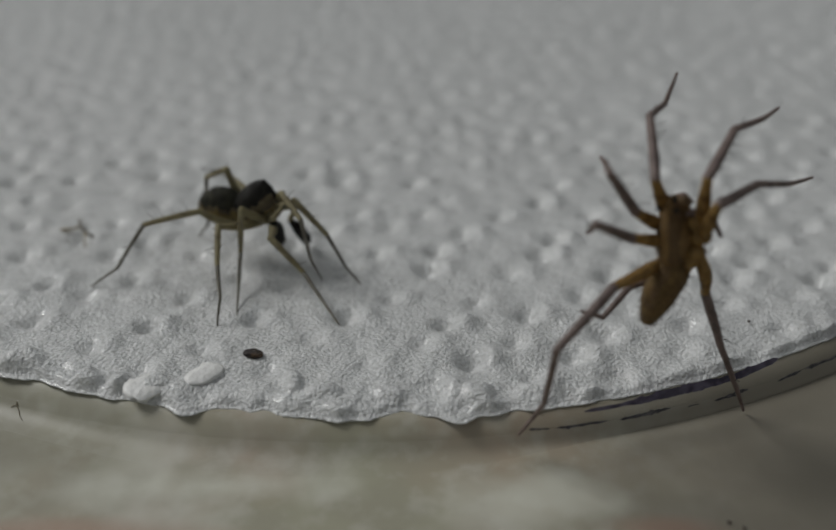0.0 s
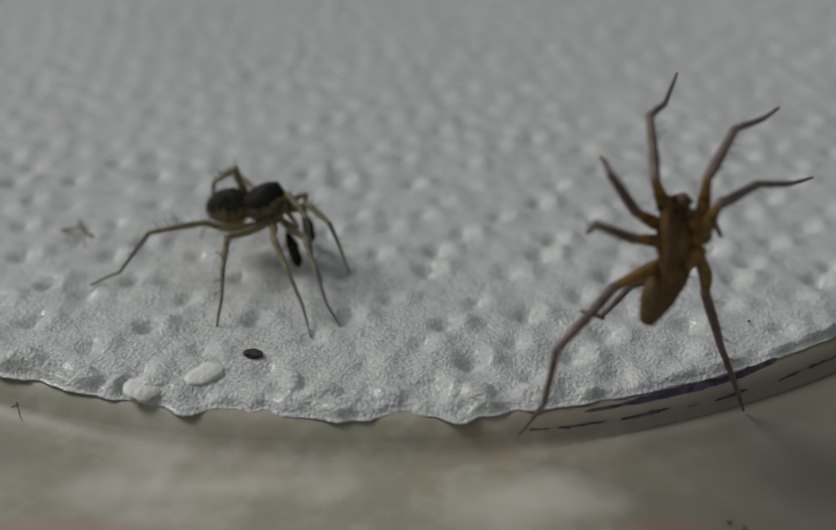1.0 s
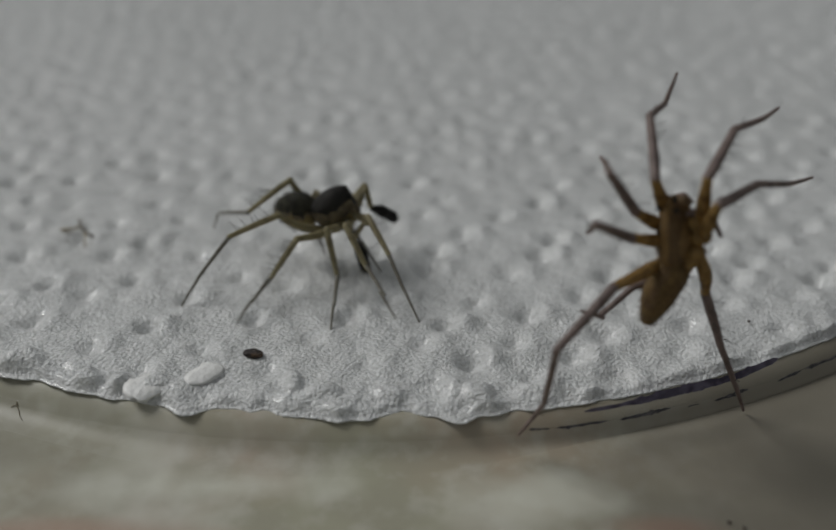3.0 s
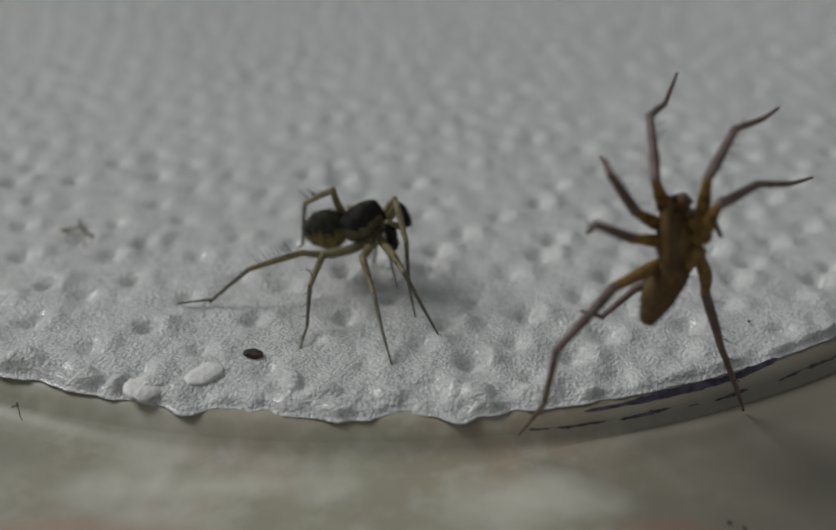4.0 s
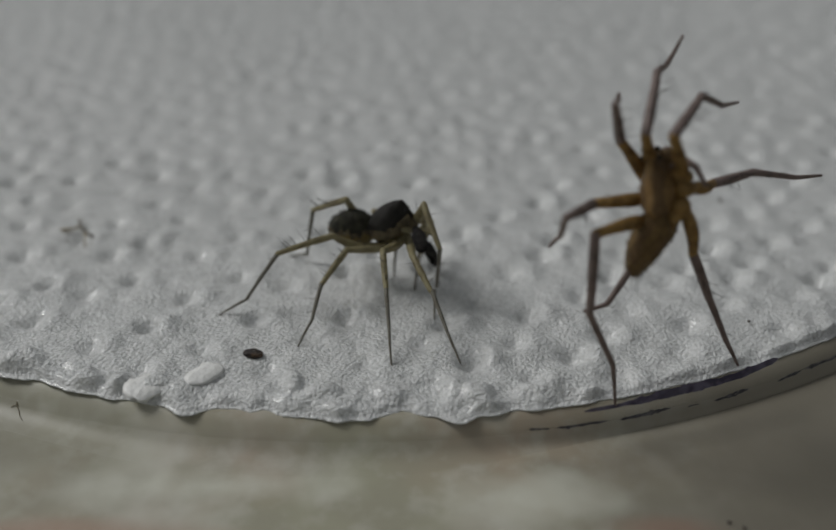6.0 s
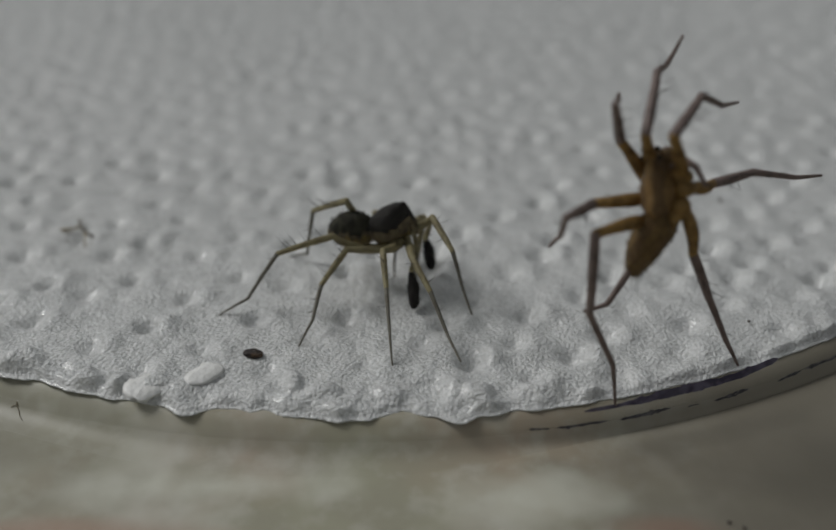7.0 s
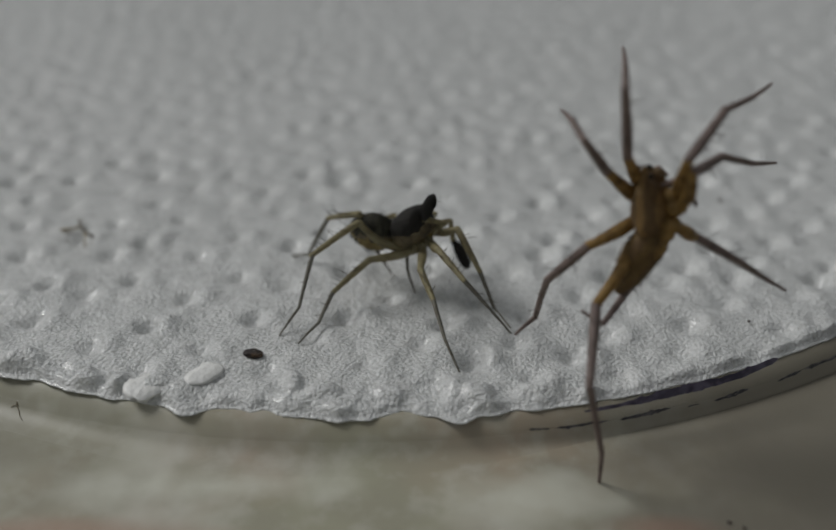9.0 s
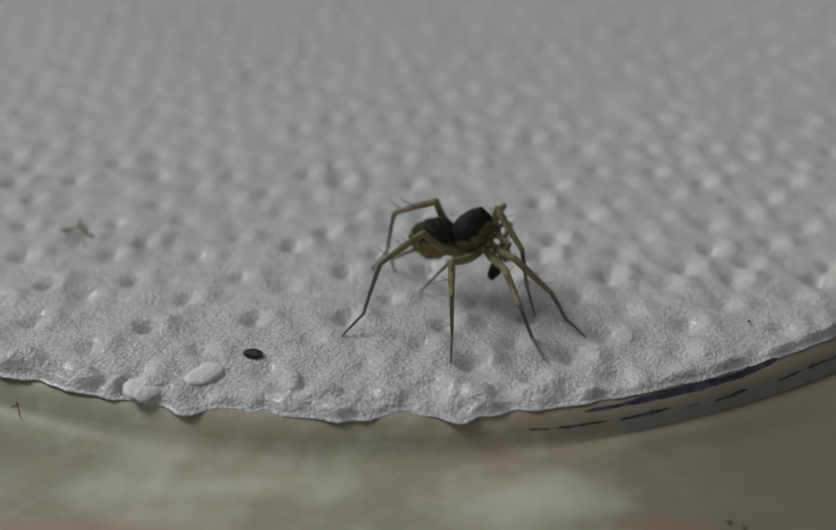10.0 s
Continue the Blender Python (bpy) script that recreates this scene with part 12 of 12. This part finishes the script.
    walk(female['L2_tarsus'], [(0,mm(4.99,2.69,1.98,59.2,54,89.9)), (4.3,mm(4.99,2.69,1.98,59.2,54,89.9)), (4.4,mm(4.18,1.28,.03,89.5,70,123.7)), (4.467,mm(4.53,.83,1.15,82.4,70.9,116.2)), (4.5,mm(4.2,.54,1.83,74.7,71.5,108.1)), (4.7,mm(3.74,1.24,.31,71.3,68.2,104.5)), (4.867,mm(5.31,1.68,1.64,38.1,59,67.7)), (5,mm(6.22,1.87,2.59,23.7,44.4,49.6)), (5.2,mm(5.8,1.29,1.55,31.3,58.1,59.2)), (5.5,mm(5.63,1.39,1.42,33.2,59.5,61.5)), (7.1,mm(5.63,1.39,1.42,33.2,59.5,61.5)), (7.2,mm(4.66,1.57,.85,92.7,62.6,127.8)), (7.4,mm(4.5,1.45,1.33,85.9,62.7,120.1)), (7.5,mm(4.91,.25,1.59,54.5,65.8,85.4)), (7.6,mm(4.26,1.97,1.82,73.7,57.9,107.1)), (7.8,mm(5.6,2.65,2.96,40.1,43.9,64.9)), (8,mm(5.6,2.65,2.96,40.1,43.9,64.9)), (9,mm(5.53,2.7,2.92,40.6,44.1,65.6)), (9.067,mm(4.94,3.17,1.89,63.3,47.1,96.9)), (9.1,mm(3.39,3,.49,84.4,41.5,126.8)), (9.2,mm(4.67,3.35,1.55,66.1,55.9,102.8)), (9.267,mm(5.36,-1.75,-1.52,170.1,77.7,-149.6)), (9.3,mm(3.29,-4.11,-3.41,-146.8,43,-102.6)), (9.367,mm(7.04,-1.27,-2.05,-98.8,45.3,-37.5)), (9.4,mm(7.29,3.19,.71,-73.9,18.3,6.9)), (9.5,mm(6.57,2.1,.19,-77.8,24.2,-3.9)), (9.533,mm(9.05,1.94,.61,-76.5,23.5,-.7)), (9.6,mm(8.8,1.83,-1.64,-75.3,22.8,2.4)), (9.7,mm(9.99,.47,-3.68,-75.6,25.9,1.6)), (9.8,mm(8.26,.84,-5.18,-63.2,67.8,17.5)), (10,mm(5.97,1.54,-5.95,65.2,67.4,149.3))])
    walk(female['L3_femur'], [(0,mm(1,.8,-.55,75.2,-77.4,9)), (4.3,mm(1,.8,-.55,75.8,-77.3,8.3)), (4.4,mm(1,.8,-.55,45.5,-67.7,39.9)), (4.5,mm(1,.8,-.55,20.7,-67,66.7)), (4.7,mm(1,.8,-.55,.4,-54.4,89.8)), (5,mm(1,.8,-.55,-14.7,-63.8,107.3)), (5.2,mm(1,.8,-.55,-2.2,-47.3,92.3)), (5.5,mm(1,.8,-.55,-7.9,-62,99.3)), (7.1,mm(1,.8,-.55,-7.8,-62,99.2)), (7.2,mm(1,.8,-.55,37.9,-61.7,48.1)), (7.4,mm(1,.8,-.55,27.7,-60.7,59.8)), (7.5,mm(1,.8,-.55,-13.2,-67.2,104.7)), (7.6,mm(1,.8,-.55,-20.9,-73.1,112.9)), (7.7,mm(1,.8,-.55,-36.3,-62.6,129.4)), (7.8,mm(1,.8,-.55,-42.7,-51.2,137)), (8,mm(1,.8,-.55,-42.7,-51.2,137)), (9,mm(1,.8,-.55,-41.1,-49.8,135)), (9.067,mm(1,.8,-.55,-36,-64.4,129)), (9.1,mm(1,.8,-.55,-17.4,-78.3,109.4)), (9.2,mm(1,.8,-.55,-6.8,-64.1,98.4)), (9.3,mm(1,.8,-.55,33.9,-24.7,45.3)), (9.367,mm(1,.8,-.55,.3,-23.2,118.7)), (9.4,mm(1,.8,-.55,-10.3,5.7,179.7)), (9.5,mm(1,.8,-.55,-10.9,6.2,173.8)), (9.533,mm(1,.8,-.55,-10.6,6.4,176)), (9.6,mm(1,.8,-.55,-10.4,6.6,178.2)), (9.7,mm(1,.8,-.55,-10.4,5.4,178)), (9.8,mm(1,.8,-.55,-9.9,-11.3,168.8)), (9.9,mm(1,.8,-.55,-10.5,-1.6,173.5)), (10,mm(1,.8,-.55,-10.2,8.1,178.2))])
    walk(female['L3_tibia'], [(0,mm(1.69,.9,2.56,63.7,-68.6,4.2)), (4.3,mm(1.69,.9,2.56,63.6,-68.7,4.3)), (4.4,mm(1.93,1.57,2.4,86.7,-78.3,-19.7)), (4.5,mm(1.49,1.95,2.39,-105.3,-83.1,172.2)), (4.7,mm(1.01,2.65,2.05,-147,-79.2,-145.7)), (5,mm(.58,2.14,2.31,-166.8,-78.1,-125.5)), (5.2,mm(.91,2.96,1.79,-149.7,-70,-143.2)), (5.5,mm(.76,2.27,2.27,-155.1,-76.2,-137.6)), (7.1,mm(.76,2.27,2.27,-154.7,-76.2,-138.1)), (7.2,mm(2,1.92,2.26,-105.7,-64.6,170.5)), (7.4,mm(1.78,2.15,2.23,-107.6,-57.5,172.8)), (7.5,mm(.69,2,2.39,-133.5,-67.3,-158.2)), (7.6,mm(.64,1.65,2.5,22.2,-73.1,44.7)), (7.7,mm(.07,1.93,2.28,-32.1,-32.7,106.9)), (7.8,mm(-.46,2.16,1.94,-34.6,16,122.4)), (8,mm(-.46,2.16,1.94,-34.6,16,122.4)), (9,mm(-.46,2.25,1.89,-34.5,15.2,122.7)), (9.067,mm(.13,1.87,2.33,-35.5,-23.8,134.6)), (9.1,mm(.78,1.41,2.57,-52.8,-60.9,158.8)), (9.2,mm(.8,2.18,2.32,-53.1,-38,159.1)), (9.3,mm(3.04,2.86,.78,-39.4,-17.8,130.9)), (9.367,mm(-.41,3.37,.71,-44,-3.1,155.4)), (9.4,mm(-2.17,.82,-.87,-42.1,12.1,179.2)), (9.5,mm(-2.15,1.15,-.9,-41.6,6.6,-177.8)), (9.533,mm(-2.16,1.02,-.91,-41.3,5.9,-175.3)), (9.6,mm(-2.17,.89,-.91,-41.1,5.1,-172.7)), (9.7,mm(-2.17,.9,-.85,-41.3,4,-175.8)), (9.8,mm(-2.07,1.41,.07,-39.9,-14.1,167.7)), (9.9,mm(-2.17,1.16,-.46,-41.4,-3.4,177.5)), (10,mm(-2.16,.9,-.99,-41,7.5,-172.9))])
    walk(female['L3_metatarsus'], [(0,mm(2.93,.99,5.75,36.8,51.6,119.1)), (4.3,mm(2.93,.99,5.75,36.8,51.6,119.1)), (4.4,mm(2.58,1.34,5.75,18,33.2,92)), (4.5,mm(1.09,2,5.78,20.7,48.5,96)), (4.7,mm(.48,2.29,5.41,21.9,49.3,97.6)), (5,mm(.17,1.56,5.66,37.1,49.5,117.6)), (5.2,mm(-.02,2.26,5.01,30.4,52.2,108.9)), (5.5,mm(.16,1.73,5.59,37.5,50.4,118.1)), (7.1,mm(.16,1.73,5.59,37.5,50.4,118.1)), (7.2,mm(.56,2.17,5.35,49.6,52.9,133.4)), (7.4,mm(-.04,2.38,5.12,46.4,59,129.6)), (7.5,mm(-.54,1.51,5.54,58.8,54,144.4)), (7.6,mm(1.35,2.36,5.78,31.7,41.3,108.4)), (7.7,mm(-.77,4.69,4.13,43.4,36.1,127)), (7.8,mm(-2.23,4.93,.99,51.9,28.4,142.9)), (8,mm(-2.23,4.93,.99,51.9,28.4,142.9)), (9,mm(-2.23,5.03,.99,52,28.4,143.2)), (9.067,mm(-2.06,4.1,3.71,57.4,20,156.2)), (9.1,mm(-.76,2.01,5.57,60.5,10.8,167.8)), (9.2,mm(-1.72,3.13,4.43,58.5,17.9,159.7)), (9.3,mm(.9,5.32,1.83,63.3,27.6,172.2)), (9.367,mm(-3.51,4.79,.89,62,33.5,169.5)), (9.4,mm(-5.52,.87,-1.58,60.1,39.3,166.4)), (9.5,mm(-5.55,1.01,-1.29,77.9,29.6,-162.9)), (9.533,mm(-5.55,.74,-1.25,74.7,26.6,-169.6)), (9.6,mm(-5.55,.46,-1.22,72,23.3,-175.9)), (9.7,mm(-5.58,.66,-1.09,69.8,5.2,175.1)), (9.8,mm(-5.31,2.11,.91,70.9,-15.4,162.8)), (9.9,mm(-5.58,1.31,-.26,70.2,10.5,179.5)), (10,mm(-5.52,.48,-1.44,78.2,35.4,-160.6))])
    walk(female['L3_tarsus'], [(0,mm(2.03,2.61,3.41,30.6,51.1,118)), (4.3,mm(2.03,2.61,3.41,30.6,51.1,118)), (4.4,mm(2.5,3.84,4.12,11.9,28,89.6)), (4.5,mm(.88,3.97,3.54,15.4,45.2,95.4)), (4.7,mm(.22,4.23,3.14,16.2,45.6,96.5)), (5,mm(-.72,3.29,3.38,28.6,40.5,114.6)), (5.2,mm(-.62,4,2.65,25.3,49.1,109.9)), (5.5,mm(-.74,3.41,3.29,26.8,39.1,112)), (7.1,mm(-.74,3.41,3.29,26.8,39.1,112)), (7.2,mm(-.68,3.48,2.97,41.7,46.3,133.8)), (7.4,mm(-1.02,3.57,2.56,39.8,52.8,131.2)), (7.5,mm(-1.96,2.53,3.12,44.2,39.5,137.3)), (7.6,mm(.63,4.48,3.8,23.9,36.4,104.9)), (7.7,mm(-2.22,6.62,2.37,27.6,-19.3,126.7)), (7.8,mm(-4.33,6.51,-.43,-15.2,-68.5,-178.8)), (8,mm(-4.33,6.51,-.43,-15.2,-68.5,-178.8)), (9,mm(-4.34,6.61,-.44,-15.3,-68.4,-178.8)), (9.067,mm(-4.63,5.23,2.68,-1.9,-28.8,164.5)), (9.1,mm(-3.63,2.62,5.01,-.9,11.6,158.3)), (9.2,mm(-4.39,4.12,3.51,-2.1,20.4,153.9)), (9.3,mm(-1.73,5.69,.45,5.4,32.3,170.7)), (9.367,mm(-5.96,5.25,-.76,4.9,61.9,170)), (9.4,mm(-7.77,1.41,-3.47,-153.6,88.3,11.4)), (9.5,mm(-8.03,.25,-2.76,-134.2,81.1,30.8)), (9.533,mm(-8.18,.26,-2.59,11.1,67,177.1)), (9.6,mm(-8.28,.26,-2.41,16.1,36.4,-176.8)), (9.7,mm(-8.54,.92,-1.36,12.4,7.3,173.6)), (9.8,mm(-8.06,2.97,1.7,13.1,-13.8,161.5)), (9.9,mm(-8.52,1.33,-.8,13.3,15.3,178.5)), (10,mm(-7.82,-.33,-3.17,24.8,42.8,-158.7))])
    walk(female['L4_femur'], [(0,mm(-.05,.75,-.45,-15.1,-78.4,130.2)), (4.3,mm(-.05,.75,-.45,-15.1,-78.4,130.2)), (4.333,mm(-.05,.75,-.45,8.1,-81.3,106.7)), (4.4,mm(-.05,.75,-.45,42.2,-81.9,72.2)), (4.5,mm(-.05,.75,-.45,27.5,-77.8,87.2)), (4.7,mm(-.05,.75,-.45,9,-73.3,106.2)), (5,mm(-.05,.75,-.45,-11.2,-77.6,127.1)), (5.2,mm(-.05,.75,-.45,-13.7,-77.7,129.6)), (5.5,mm(-.05,.75,-.45,-11.7,-75.5,127.6)), (7.1,mm(-.05,.75,-.45,-11.7,-75.5,127.6)), (7.2,mm(-.05,.75,-.45,24.3,-77.8,90.7)), (7.4,mm(-.05,.75,-.45,13,-78.1,102.3)), (7.5,mm(-.05,.75,-.45,-42,-70.6,159)), (7.533,mm(-.05,.75,-.45,-49.3,-53.8,167.1)), (7.6,mm(-.05,.75,-.45,-51.7,-36.8,170.4)), (7.8,mm(-.05,.75,-.45,-46,-27.6,159.7)), (8,mm(-.05,.75,-.45,-46,-27.6,159.7)), (9,mm(-.05,.75,-.45,-45.8,-29.5,159.3)), (9.067,mm(-.05,.75,-.45,-44.8,-45.4,157.7)), (9.1,mm(-.05,.75,-.45,-42.4,-61.3,154.8)), (9.2,mm(-.05,.75,-.45,-25.6,-52.9,134.9)), (9.267,mm(-.05,.75,-.45,-15.6,-41.6,121.3)), (9.3,mm(-.05,.75,-.45,-10.1,-29.3,111.9)), (9.367,mm(-.05,.75,-.45,-22.3,-13.4,144.5)), (9.4,mm(-.05,.75,-.45,-24.2,6,172.6)), (9.5,mm(-.05,.75,-.45,-24.2,-9.2,174.5)), (9.6,mm(-.05,.75,-.45,-27.8,-20.9,-172.1)), (9.7,mm(-.05,.75,-.45,-27.4,-20.3,-173.2)), (9.733,mm(-.05,.75,-.45,-26.3,-25.4,-176)), (9.8,mm(-.05,.75,-.45,-24.8,-30.4,-179.1)), (10,mm(-.05,.75,-.45,-26.3,-23.3,-175.7))])
    walk(female['L4_tibia'], [(0,mm(-.55,1.34,3.41,-59.7,-50.7,155.4)), (4.3,mm(-.55,1.34,3.41,-59.7,-50.7,155.4)), (4.333,mm(-.22,1.32,3.44,-58.6,-15.9,153.5)), (4.4,mm(.11,1.28,3.45,-58.6,18.9,152.3)), (4.5,mm(-.01,1.59,3.4,-57.2,11.8,157.7)), (4.7,mm(-.37,1.84,3.32,-55.9,1.3,168.4)), (5,mm(-.56,1.43,3.4,-56.1,17.1,167.4)), (5.2,mm(-.58,1.4,3.4,-57.9,23.1,162.1)), (5.5,mm(-.65,1.52,3.37,-56.3,15.1,167)), (7.1,mm(-.65,1.52,3.37,-56.3,15.1,167)), (7.2,mm(-.05,1.58,3.4,-56,11.7,168.3)), (7.4,mm(-.22,1.55,3.41,-56.8,14,164.9)), (7.5,mm(-1.26,1.22,3.27,-56.6,19.1,165.3)), (7.533,mm(-2.32,1.27,2.73,-55.5,-8.6,177.6)), (7.6,mm(-3.16,1.29,1.91,-61.1,-36,-168.1)), (7.8,mm(-3.33,1.96,1.38,-60.1,-24.3,-170)), (8,mm(-3.33,1.96,1.38,-60.1,-24.3,-170)), (9,mm(-3.26,1.97,1.49,-60.6,-25.5,-168.9)), (9.067,mm(-2.61,1.8,2.36,-58.7,-23.9,-173.3)), (9.1,mm(-1.77,1.55,3,-57,-22.1,-177.7)), (9.2,mm(-1.72,2.44,2.7,-55.3,-12.8,176.4)), (9.267,mm(-1.58,3.27,2.17,-38.4,-34.2,136.3)), (9.3,mm(-1.34,3.94,1.47,-6,-37.8,83.7)), (9.367,mm(-3.17,2.98,.46,-48.2,-40,146.8)), (9.4,mm(-3.94,1.25,-.86,-70.9,-14.2,-166.5)), (9.5,mm(-3.92,1.12,.18,-74.7,-19.5,-153.5)), (9.6,mm(-3.7,.25,.95,-71.4,-26.1,-161.9)), (9.7,mm(-3.72,.31,.92,-70.5,-27.5,-164)), (9.733,mm(-3.6,.5,1.24,-67.8,-30.3,-169.7)), (9.8,mm(-3.45,.7,1.54,-64.6,-32.8,-175.6)), (10,mm(-3.65,.48,1.12,-67.9,-27.1,-169.2))])
    walk(female['L4_metatarsus'], [(0,mm(-2.93,2.43,6.61,-48.8,19.8,155.5)), (4.3,mm(-2.93,2.43,6.61,-48.8,19.8,155.5)), (4.333,mm(-3.78,3.09,4.58,-46.9,26.6,160.4)), (4.4,mm(-3.34,3.1,2.11,-44.2,33.2,165.9)), (4.5,mm(-3.75,3.13,2.56,-50,45.8,156.8)), (4.7,mm(-4.42,2.67,3.23,-50.4,46.7,156.2)), (5,mm(-4.41,2.29,2.18,-37.1,41.5,175.3)), (5.2,mm(-4.19,2.57,1.78,-38.6,43.5,173)), (5.5,mm(-4.53,2.42,2.29,-38.7,45.9,172.9)), (7.1,mm(-4.53,2.42,2.29,-38.7,45.9,172.9)), (7.2,mm(-4.01,2.4,2.57,-37.8,36.5,174.2)), (7.4,mm(-4.08,2.59,2.4,-40.4,40.1,170.1)), (7.5,mm(-5.04,2.21,1.92,-44.8,40.5,163.2)), (7.533,mm(-6.4,1.44,3.35,-41.3,27,169.6)), (7.6,mm(-6.44,.59,4.33,-39.5,13.3,174.6)), (7.8,mm(-7.03,1.31,3.08,-39.7,28.9,174.1)), (8,mm(-7.03,1.31,3.08,-39.7,28.9,174.1)), (9,mm(-6.91,1.24,3.28,-39.9,29.5,173.7)), (9.067,mm(-6.36,1.36,4.03,-35.9,17.8,-176.4)), (9.1,mm(-5.59,1.4,4.56,-34.2,5.6,-167.9)), (9.2,mm(-5.74,2.69,3.61,-35.6,22.4,-173.7)), (9.267,mm(-4.05,5.62,4.49,-36.9,.7,-179.9)), (9.3,mm(-.99,7.19,4,-35.8,-21.1,173.9)), (9.367,mm(-5.82,4.71,3.11,-43.9,5.8,-131.2)), (9.4,mm(-7.83,.32,.15,-25.1,27.5,-71.9)), (9.5,mm(-7.4,-.62,1.57,-28.7,14.6,-81.8)), (9.6,mm(-7.23,-.9,2.76,-32.4,3.6,-104.8)), (9.7,mm(-7.24,-.7,2.83,-27.3,-23.9,-132.2)), (9.733,mm(-7.11,-.14,3.32,-16,-33.1,-155.5)), (9.8,mm(-6.91,.43,3.78,-.3,-37.1,177.5)), (10,mm(-7.27,-.21,2.99,-7.4,-30.5,-169.9))])
    walk(female['L4_tarsus'], [(0,mm(-6.5,4.05,5.2,-52.1,8.5,141.5)), (4.3,mm(-6.5,4.05,5.2,-52.1,8.5,141.5)), (4.333,mm(-7.28,4.34,2.71,-50.5,.5,161.4)), (4.4,mm(-6.72,3.95,-.17,-51.8,-7.6,-178.7)), (4.5,mm(-6.41,4.27,-.43,-52.1,9.8,166.8)), (4.7,mm(-7.03,3.82,.2,-52.2,13.1,166.3)), (5,mm(-7.53,2.55,-.57,-51.6,28.1,167.9)), (5.2,mm(-7.18,2.94,-1.09,-51.9,33.3,167.3)), (5.5,mm(-7.41,2.78,-.69,-53.1,30,165)), (7.1,mm(-7.41,2.78,-.69,-53.1,30,165)), (7.2,mm(-7.34,2.73,.09,-48.7,7.6,178.5)), (7.4,mm(-7.22,3.14,-.27,-48.8,11.7,177.6)), (7.5,mm(-8.07,3.12,-.79,-53,31.9,166.6)), (7.533,mm(-10.04,2.11,1.47,-52.4,25.4,167.8)), (7.6,mm(-10.47,.98,3.37,-52,18.9,168.9)), (7.8,mm(-10.65,1.68,1.07,-56.7,30.2,157.6)), (8,mm(-10.65,1.68,1.07,-56.7,30.2,157.6)), (9,mm(-10.51,1.64,1.23,-56.9,30.5,157.4)), (9.067,mm(-10.31,1.12,2.76,-51.4,-9.3,-175)), (9.1,mm(-9.64,.53,4.15,-69.2,-46.4,-139.6)), (9.2,mm(-9.56,2.28,2.03,-55.1,-44.5,-159.3)), (9.267,mm(-8.21,5.62,4.44,-45,-32.2,-175.5)), (9.3,mm(-4.85,7.6,5.5,-39.7,-18.3,172.4)), (9.367,mm(-8.54,1.6,2.69,-44.5,8.9,-135.1)), (9.4,mm(-6.68,-3.19,-1.77,-23.7,28.4,-76.1)), (9.5,mm(-6.83,-4.6,.52,-25.6,16.1,-81.1)), (9.6,mm(-8.28,-4.92,2.5,-28.5,14.5,-92.3)), (9.7,mm(-9.79,-3.51,4.52,-32.3,.1,-121.2)), (9.733,mm(-10.28,-1.58,5.59,-27.2,-21.6,-148)), (9.8,mm(-10.23,.57,6.28,-9.4,-37.7,177.3)), (10,mm(-10.8,-.84,5.11,-16.6,-30.9,-169.9))])


motions()
